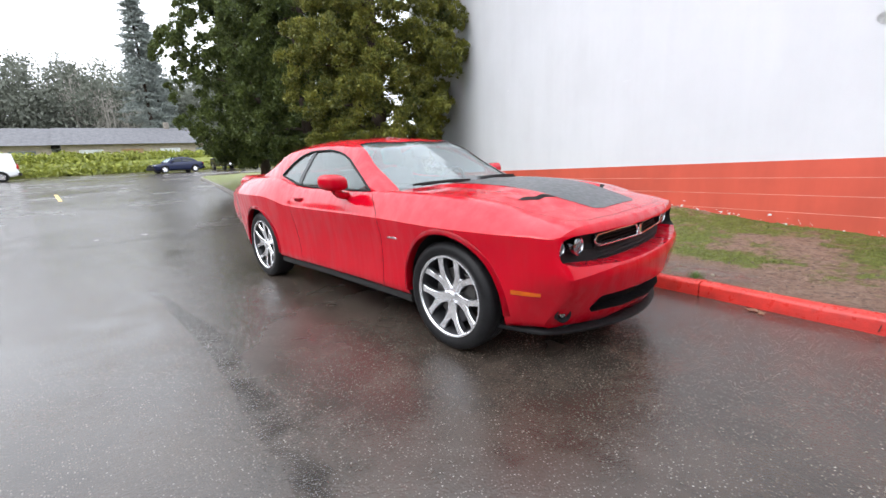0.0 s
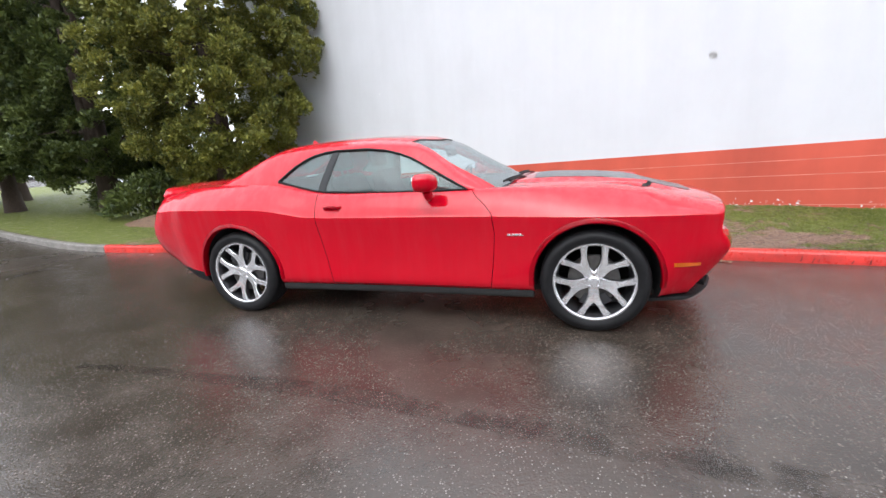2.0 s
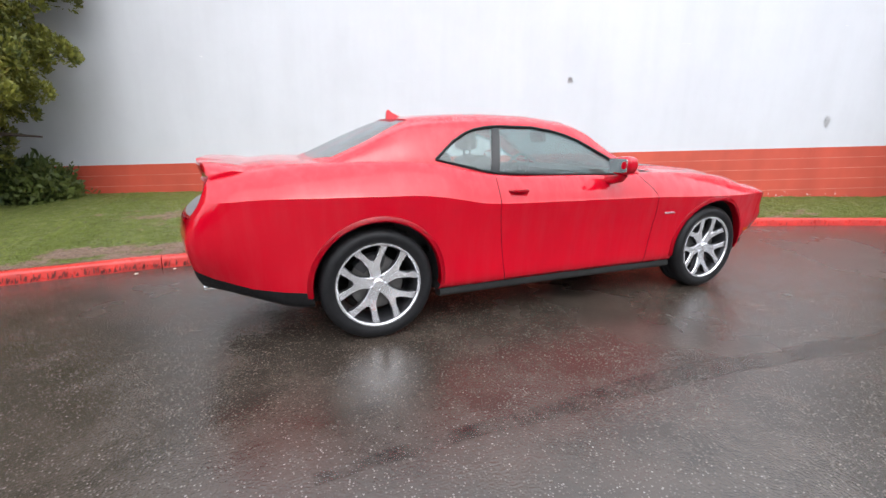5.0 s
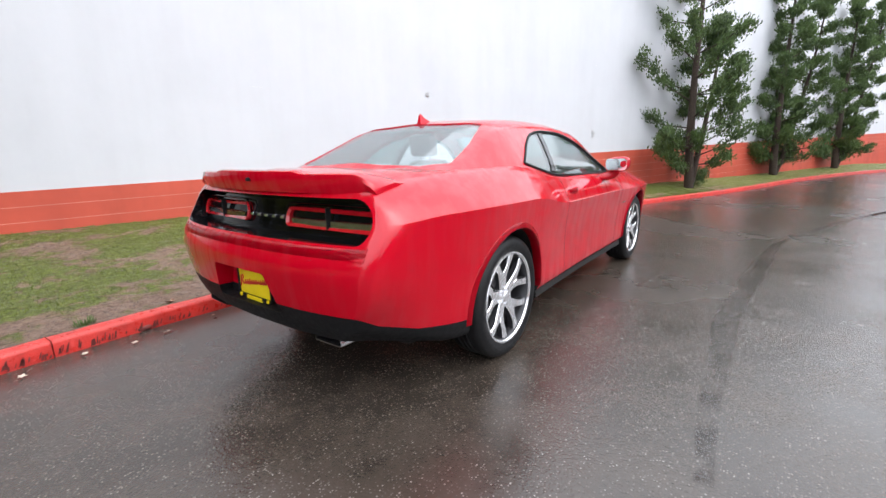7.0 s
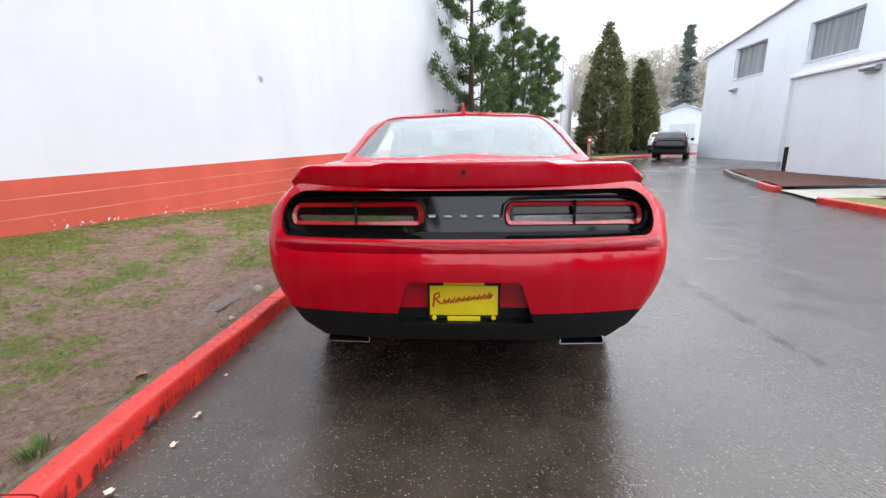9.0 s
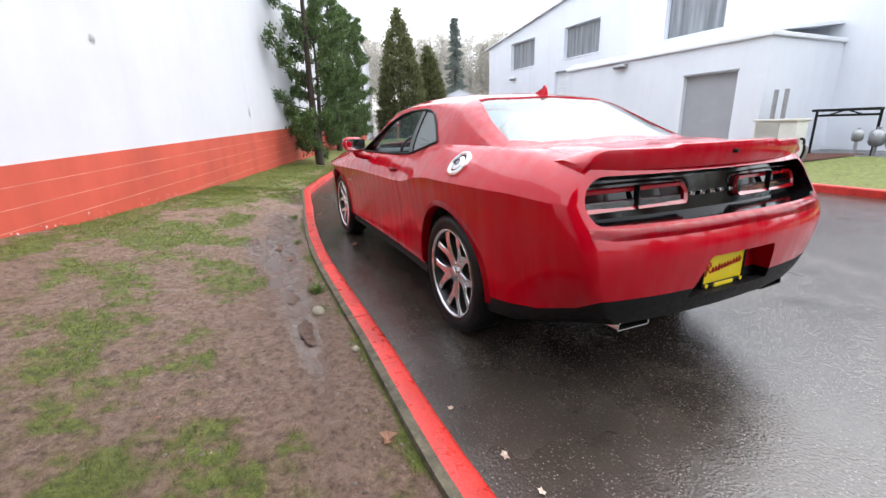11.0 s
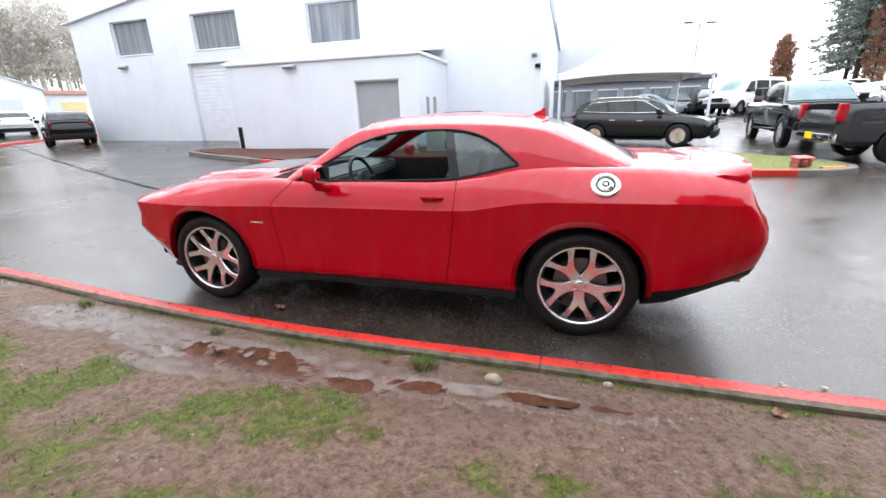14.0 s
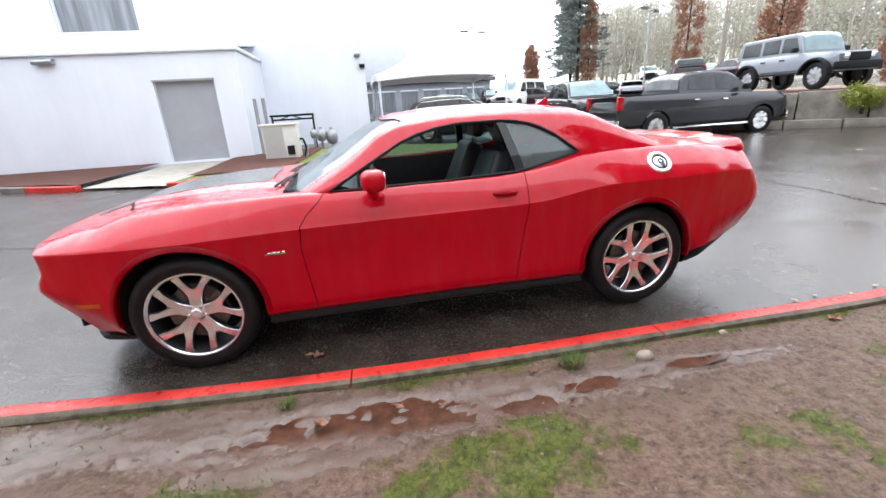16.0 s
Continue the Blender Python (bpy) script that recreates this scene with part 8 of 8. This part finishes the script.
# bark mulch under the golden cypress, and a loose board behind it
bm_m = bmesh.new()
rows_m = []
for i_m in range(9):
    r_m = i_m / 8
    rows_m.append([bm_m.verts.new((-7.3 + 1.7 * r_m * math.cos(a_m * math.pi / 14), 3.95 + 1.25 * r_m * math.sin(a_m * math.pi / 14), lawn_z(-7.3, 3.9) + .22 * (1 - r_m ** 2) + .03 * noise.noise(Vector((r_m * 5, a_m, 0))) - .05 * r_m)) for a_m in range(28)])
for p_m, q_m in zip(rows_m, rows_m[1:]):
    for k_m in range(28):
        bm_m.faces.new((p_m[k_m], p_m[(k_m + 1) % 28], q_m[(k_m + 1) % 28], q_m[k_m]))
bmesh.ops.remove_doubles(bm_m, verts=bm_m.verts, dist=.001)
tagged(new("mulch_mound", mesh_of("mulch_mound", bm_m, BARK_LITTER, 60)), "low brown mound of needles under the cypress", "mulch", kind="structure")
tagged(new("board", mesh_of("board", new_box(-1.2, 1.2, -.12, .12, 0, .04, .005, 1), WHITE_TRIM)), "pale weathered board lying under the trees", "board").matrix_world = pose(-10.2, 5.9, lawn_z(-10.2, 5.9) + .06, 0, 0, -20)

# ---- other vehicles ----
def car_paint(name, c, rough=.35):
    m = paint_mat(name, c, False)
    return m


P_BLACK = car_paint("black_car_paint", (0.012, 0.013, 0.015))
P_GREY = car_paint("dark_grey_car_paint", (0.045, 0.045, 0.05))
P_SILVER = car_paint("silver_car_paint", (0.27, 0.29, 0.325))
P_WHITE = car_paint("white_car_paint", (0.80, 0.80, 0.80))
P_BLUE = car_paint("navy_car_paint", (0.012, 0.018, 0.055))
P_MAROON = car_paint("dark_maroon_paint", (0.028, 0.014, 0.016))
WINDOW = mat("vehicle_window", (0.06, 0.072, 0.075), 0.06, 0, 0.3, 2, rvary=0.03, coat=0.6)
# base colours of these two panes are lifted to paint in reflected sky
WINDOW_GREY = mat("sky_greyed_rear_window", (0.15, 0.17, 0.175), 0.06, 0, 0.3, 2, rvary=0.03, coat=0.8)
WINDOW_PALE = mat("sky_paled_windscreen", (0.36, 0.50, 0.52), 0.05, 0, 0.2, 2, rvary=0.03, coat=0.8)


def make_vehicle(name, label, spec, at, paint, category="car", group="", detail=True):
    """x forwards from the middle of the wheelbase, on the ground at z = 0.
    spec: wheels (x front, x rear, radius), half width, belt and roof profiles, side panes, screens."""
    v = thing(name, label, category, group, at=at)
    hw, wf, wr, wrad = spec["half"], spec["front"], spec["rear"], spec["wheel"]
    low = spec["low"]
    belt = spec["belt"]
    xs = np.linspace(belt[0][0], belt[-1][0], 46)
    bm = bmesh.new()
    rings = []
    x_lo, x_hi = xs[0], xs[-1]
    for x in xs:
        z = pchip(belt, x)
        e = min(1, (x - x_lo) / .35, (x_hi - x) / .35)
        t = 1 - .16 * (1 - max(0, e)) ** 2
        zl = low + .16 * (1 - max(0, e)) ** 2
        w = hw * t
        half = [(0, zl), (w * .86, zl), (w * .97, zl + .10), (w, zl + .32), (w, z - .22), (w * .965, z - .07), (w * .90, z), (w * .5, z + .012), (0, z + .018)]
        ring = half + [(-a, b) for a, b in reversed(half[1:-1])]
        rings.append([bm.verts.new((x, a, b)) for a, b in ring])
    for p, q in zip(rings, rings[1:]):
        k = len(p)
        for i in range(k):
            bm.faces.new((p[i], p[(i + 1) % k], q[(i + 1) % k], q[i]))
    bm.faces.new(rings[0])
    bm.faces.new(rings[-1])
    me = raw(bm, paint)
    for x in (wf, wr):
        for s in (1, -1):
            c = bmesh.new()
            cylinder(c, wrad * 1.16, s * hw * .62, s * hw * 1.3, "y", (x, wrad), 32)
            me = boolean(me, raw(c, WELL))
    if "bed" in spec:
        x0, x1 = spec["bed"]
        me = boolean(me, raw(new_box(x0, x1, -hw * .82, hw * .82, pchip(belt, x0) - .5, 3), BLACK))
    body = part("body", finish(me, 32), paint, v)
    # cabin
    roof = spec["roof"]
    xr = np.linspace(roof[0][0], roof[-1][0], 30)
    lean = spec.get("lean", .30)

    def side(x, z):
        zb = pchip(belt, x)
        return hw * .92 - max(0, z - zb) * lean
    bm = bmesh.new()
    rings = []
    for x in xr:
        zr, zb = pchip(roof, x), pchip(belt, x) - .05
        zr = max(zr, zb + .02)
        ye = side(x, zr)
        half = [(side(x, zb), zb), (side(x, zr - .06), zr - .06), (ye - .03, zr - .015), (ye * .6, zr + .012), (0, zr + .02)]
        half[1] = (half[1][0], max(half[1][1], zb + .005))
        ring = half + [(-a, b) for a, b in reversed(half[:-1])]
        rings.append([bm.verts.new((x, a, b)) for a, b in ring])
    for p, q in zip(rings, rings[1:]):
        for i in range(len(p)):
            bm.faces.new((p[i], p[(i + 1) % len(p)], q[(i + 1) % len(p)], q[i]))
    bm.faces.new(rings[0])
    bm.faces.new(rings[-1])
    part("cabin", bm, spec.get("top", paint), v, "", 30)
    for poly in spec["panes"]:
        for s in (1, -1):
            bm = bmesh.new()
            vs = [bm.verts.new((x, s * (side(x, z) + .006), z)) for x, z in poly]
            f = bm.faces.new(vs)
            bmesh.ops.solidify(bm, geom=[f], thickness=.012)
            part("side_window", bm, WINDOW, v, "dark side window")
    if spec.get("trim"):
        edge = spec["trim"]
        for s in (1, -1):
            part("window_trim", tube(bmesh.new(), [(x, s * (side(x, z) + .012), z) for x, z in edge], .013, 6), CHROME, v, "chrome window trim")
    for key, m in (("screen", WINDOW_PALE), ("back", WINDOW_GREY)):
        if key in spec:
            (xa, za), (xb, zb) = spec[key]
            bm = bmesh.new()
            rows = []
            for t in (0, .2, .4, .6, .8, 1):
                x = xa + (xb - xa) * t
                z = max(pchip(roof, x), za + (zb - za) * t)
                w = side(x, z) - .07
                rows.append([bm.verts.new((x + (.012 if key == "screen" else -.012), w * f, z + .018 + .012 * (1 - f * f))) for f in (-1, -.5, 0, .5, 1)])
            for p, q in zip(rows, rows[1:]):
                for i in range(4):
                    bm.faces.new((p[i], p[i + 1], q[i + 1], q[i]))
            bmesh.ops.solidify(bm, geom=bm.faces[:], thickness=.01)
            part("windscreen" if key == "screen" else "rear_window", bm, m, v, "pale windscreen" if key == "screen" else "dark rear window", 60)
    # wheels
    for x in (wf, wr):
        for s in (1, -1):
            w = new("wheel")
            w.parent = v
            w.matrix_local = pose(x, s * (hw - .13), wrad)
            part("tyre", lathe(bmesh.new(), [(wrad * .64, -.11), (wrad * .9, -.12), (wrad, -.09), (wrad, .09), (wrad * .9, .12), (wrad * .64, .11)], 36, "y", closed=True), RUBBER, w, "black tyre", 50)
            bm = lathe(bmesh.new(), [(wrad * .66, s * .10), (wrad * .60, s * .085), (wrad * .55, s * .03), (0, s * .02)], 36, "y", cap=False)
            rim = part("rim", bm, spec.get("rim", ALLOY_DARK), w, "bright alloy rim" if "rim" in spec else "dark rim", 40)
            for k in range(spec.get("spokes", 5)):
                a = 2 * math.pi * k / spec.get("spokes", 5)
                bm = bmesh.new()
                prof = [(-.045, .0), (.045, .0), (.07, wrad * .62), (-.07, wrad * .62)]
                prism(bm, prof, "y", s * .05, s * .095)
                bmesh.ops.transform(bm, matrix=pose(0, 0, 0, 0, math.degrees(a), 0), verts=bm.verts)
                part("spoke", bm, ALLOY, rim, "bright spoke")
    if spec.get("flares"):
        for x in (wf, wr):
            for s in (1, -1):
                bm = bmesh.new()
                rows = []
                for k in range(13):
                    a = radians(10 + 160 * k / 12)
                    c, d = math.cos(a), math.sin(a)
                    rows.append([bm.verts.new((x + r * c, s * y_, wrad + r * d)) for r, y_ in ((wrad * 1.16, hw - .05), (wrad * 1.16, hw + .11), (wrad * 1.30, hw + .11), (wrad * 1.36, hw - .05))])
                for p, q in zip(rows, rows[1:]):
                    for k in range(4):
                        bm.faces.new((p[k], p[(k + 1) % 4], q[(k + 1) % 4], q[k]))
                bm.faces.new(rows[0])
                bm.faces.new(rows[-1])
                part("fender_flare", bm, BLACK, v, "black plastic fender flare", 40)
    zf, zr_ = spec["lamp_front"], spec["lamp_rear"]
    lamp_y = spec.get("lamp_y", .80)
    for s in (1, -1):
        part("headlamp", new_box(x_hi - .10, x_hi + .012, s * hw * .52 - .16, s * hw * .52 + .16, zf - .08, zf + .08, .03, 2), REFLECTOR, v, "clear headlamp")
        zt, ht = zr_
        part("tail_lamp", new_box(x_lo - .012, x_lo + .16, s * hw * lamp_y - .06, s * hw * lamp_y + .06, zt - ht / 2, zt + ht / 2, .02, 2), TAIL_RED, v, "red tail lamp")
        if detail:
            bm = bmesh.new()
            box(bm, spec["mirror"][0] - .07, spec["mirror"][0] + .07, s * (hw + .10) - .10, s * (hw + .10) + .10, spec["mirror"][1] - .08, spec["mirror"][1] + .08, .04, 2)
            part("mirror", bm, BLACK, v)
            for hx in spec.get("handles", ()):
                part("door_handle", new_box(hx - .09, hx + .09, s * (hw - .01), s * (hw + .025), pchip(belt, hx) - .20, pchip(belt, hx) - .165, .008, 1), spec.get("bright", CHROME), v)
            part("side_step", new_box(wr + wrad * 1.25, wf - wrad * 1.25, s * (hw - .06), s * (hw + .03), low - .045, low + .005, .02, 1), spec.get("step", BLACK), v)
    part("front_bumper", new_box(x_hi - .08, x_hi + .07, -hw * .93, hw * .93, low + .02, low + .26, .05, 2), spec.get("bumper", BLACK), v)
    part("rear_bumper", new_box(x_lo - .09, x_lo + .06, -hw * .93, hw * .93, low + .05, low + .27, .04, 2), spec.get("bumper", BLACK), v)
    part("grille", new_box(x_hi - .05, x_hi + .025, -hw * .42, hw * .42, zf - .16, zf + .10, .03, 2), BLACK, v)
    if spec.get("plate"):
        part("number_plate", new_box(x_lo - .105, x_lo - .092, -.16, .16, low + .12, low + .28), YELLOW, v, "yellow plate")
    for s, z in spec.get("rails", ()):
        part("roof_rail", tube(bmesh.new(), [(spec["rails_x"][0], s * z, pchip(roof, spec["rails_x"][0]) + .02), (spec["rails_x"][0] - .15, s * z, pchip(roof, spec["rails_x"][0]) + .08), (spec["rails_x"][1] + .15, s * z, pchip(roof, spec["rails_x"][1]) + .08), (spec["rails_x"][1], s * z, pchip(roof, spec["rails_x"][1]) + .02)], .018, 6), CHROME, v)
    return v


SUV = dict(half=.93, front=1.35, rear=-1.35, wheel=.37, low=.27, spokes=7, rim=ALLOY, trim=[(.86, 1.130), (.60, 1.259), (.24, 1.468), (-.1, 1.520), (-.95, 1.502), (-1.55, 1.468), (-1.72, 1.320), (-1.82, 1.191), (-.95, 1.139), (0, 1.117), (.86, 1.121)],
    belt=[(-2.27, .80), (-2.2, 1.02), (-1.9, 1.10), (0, 1.05), (.9, 1.03), (1.3, 1.0), (2.0, .90), (2.25, .70), (2.33, .60)],
    roof=[(-2.18, 1.076), (-1.95, 1.398), (-1.75, 1.529), (-1.2, 1.589), (-.3, 1.598), (.25, 1.511), (1.15, 1.050)],
    panes=[[(-1.78, 1.199), (-1.55, 1.442), (-1.05, 1.468), (-.95, 1.156)], [(-.88, 1.156), (-.98, 1.476), (-.12, 1.494), (-.08, 1.139)], [(0, 1.139), (-.04, 1.494), (.22, 1.442), (.82, 1.139)]],
    screen=((1.05, 1.076), (.30, 1.485)), back=((-2.12, 1.137), (-1.90, 1.442)), lamp_front=.82, lamp_rear=(1.02, .12), mirror=(.72, 1.14), handles=(-.75, .15), rails=((1, .60), (-1, .60)), rails_x=(.1, -1.6))
PICKUP = dict(half=1.0, front=1.79, rear=-1.79, wheel=.41, low=.40, spokes=8, bed=(-2.95, -1.12),
    belt=[(-3.03, .95), (-3.0, 1.30), (-1.1, 1.32), (1.0, 1.28), (1.3, 1.27), (2.5, 1.20), (2.72, 1.05), (2.8, .75)],
    roof=[(-1.10, 1.28), (-1.0, 1.72), (-.8, 1.86), (0, 1.93), (.55, 1.88), (1.45, 1.28)],
    panes=[[(-.80, 1.42), (-.72, 1.76), (.06, 1.80), (.08, 1.40)], [(.18, 1.40), (.15, 1.80), (.55, 1.76), (1.10, 1.38)]],
    screen=((1.38, 1.31), (.62, 1.83)), back=((-1.09, 1.42), (-.99, 1.72)), lamp_front=1.02, lamp_rear=(1.13, .38), mirror=(.98, 1.42), handles=(-.55, .40), bumper=CHROME, step=CHROME, plate=True, lamp_y=.88)
LIFTED = dict(PICKUP, wheel=.46, low=.52, bumper=BLACK, step=BLACK, plate=False)
JEEP = dict(half=.86, front=1.47, rear=-1.47, wheel=.43, low=.56, lean=.08, spokes=8,
    belt=[(-2.15, .9), (-2.1, 1.20), (0, 1.20), (.75, 1.20), (1.0, 1.17), (1.9, 1.12), (2.05, .95), (2.1, .75)],
    roof=[(-2.12, 1.18), (-2.05, 1.80), (-1.9, 1.86), (.3, 1.88), (.55, 1.80), (.85, 1.20)],
    panes=[[(-1.92, 1.28), (-1.90, 1.72), (-1.05, 1.74), (-1.05, 1.27)], [(-.92, 1.27), (-.92, 1.74), (-.18, 1.74), (-.18, 1.27)], [(-.06, 1.27), (-.06, 1.74), (.46, 1.72), (.68, 1.27)]],
    screen=((.83, 1.25), (.58, 1.76)), back=((-2.13, 1.3), (-2.07, 1.7)), lamp_front=.98, lamp_rear=(1.0, .2), mirror=(.66, 1.30), handles=(-.75, .1), bright=BLACK, flares=True)
VAN = dict(half=.98, front=1.75, rear=-1.75, wheel=.36, low=.35,
    belt=[(-2.75, .7), (-2.7, 1.15), (0, 1.15), (1.5, 1.12), (2.2, 1.0), (2.6, .8), (2.68, .6)],
    roof=[(-2.7, 1.1), (-2.62, 1.95), (-2.4, 2.08), (.6, 2.10), (1.0, 2.02), (1.85, 1.12)],
    panes=[[(.55, 1.25), (.55, 1.85), (.95, 1.82), (1.45, 1.25)]],
    screen=((1.8, 1.18), (1.08, 1.93)), back=((-2.71, 1.3), (-2.64, 1.8)), lamp_front=.85, lamp_rear=(1.1, .4), mirror=(1.45, 1.3), lean=.14)
WAGON_VAN = dict(VAN, panes=[[(.55, 1.25), (.55, 1.85), (.95, 1.82), (1.45, 1.25)], [(-.8, 1.25), (-.8, 1.88), (.4, 1.88), (.4, 1.25)], [(-2.4, 1.25), (-2.35, 1.86), (-.95, 1.88), (-.95, 1.25)]])
SEDAN = dict(half=.88, front=1.33, rear=-1.33, wheel=.32, low=.25,
    belt=[(-2.2, .6), (-2.15, .90), (-1.5, .98), (0, .93), (.9, .92), (1.3, .88), (2.0, .74), (2.2, .55)],
    roof=[(-1.75, .96), (-1.1, 1.32), (-.5, 1.43), (.1, 1.40), (1.1, .93)],
    panes=[[(-1.25, 1.02), (-.95, 1.30), (-.35, 1.33), (-.3, .99)], [(-.2, .99), (-.22, 1.33), (.1, 1.31), (.72, .97)]],
    screen=((1.0, .95), (.18, 1.36)), back=((-1.62, 1.0), (-1.1, 1.30)), lamp_front=.66, lamp_rear=(.84, .14), mirror=(.65, 1.0), lean=.38)


def on(x, y, rz, dz=0.0):
    return pose(x, y, ground_z(x, y) + dz, 0, 0, rz)


make_vehicle("black_suv", "black wet SUV with chrome window trim parked beyond the grass strip", SUV, on(-3.86, -13.6, 160), P_BLACK)
make_vehicle("pickup_truck", "dark grey crew-cab pickup with chrome wheels", PICKUP, on(-10.15, -9.1, 179), P_GREY, "truck")
make_vehicle("pickup_truck", "black lifted pickup with pale windscreen behind the grey one", LIFTED, on(-8.63, -13.45, 83), P_BLACK, "truck")
make_vehicle("jeep", "silver boxy four-door off-roader on the raised bay", JEEP, pose(-14.6, -9.45, 1.255, 0, 0, 84) @ Matrix.Scale(.93, 4), P_SILVER)
make_vehicle("dark_suv", "black wet SUV parked by the workshop corner", SUV, on(23.4, -12.9, -29), P_BLACK)
make_vehicle("white_suv", "white SUV parked at the end of the drive", SUV, on(34.5, -17.2, -28), P_WHITE)
make_vehicle("white_van", "white panel van parked beside the ivy bank", VAN, on(-43.5, -5.4, -92), P_WHITE, "van")
make_vehicle("blue_sedan", "navy blue sedan parked beside the ivy bank", SEDAN, on(-43.5, 8.0, -80), P_BLUE)
make_vehicle("dark_pickup", "dark pickup parked behind the blue sedan", PICKUP, on(-44, 12.8, 178), P_MAROON, "truck")
make_vehicle("white_van", "white passenger van in the car lot", WAGON_VAN, on(-11.9, -28.6, 40), P_WHITE, "van")
lot = [make_vehicle("parked_car", "parked car in the far lot", s, on(x, y, rz), p, "car", "cars in the far lot", False) for s, x, y, rz, p in (
    (SEDAN, -16.5, -26, 60, P_SILVER), (SUV, -18.5, -31, 60, P_WHITE), (SEDAN, -8.6, -31, 80, P_MAROON), (SUV, -14.5, -36, 70, P_BLACK))]
rng_l = random.Random(21)
for i in range(22):
    a = radians(-102 - 38 * i / 21)
    d = 34 + 18 * (i % 3) + rng_l.uniform(-2, 2)
    x, y = d * math.cos(a), 3 + d * math.sin(a)
    z = ground_z(x, y) + (.9 if a < radians(-124) else 0)
    copy_thing(lot[i % 4], pose(x, y, z, 0, 0, rng_l.choice((60, 80, 240, 150))))
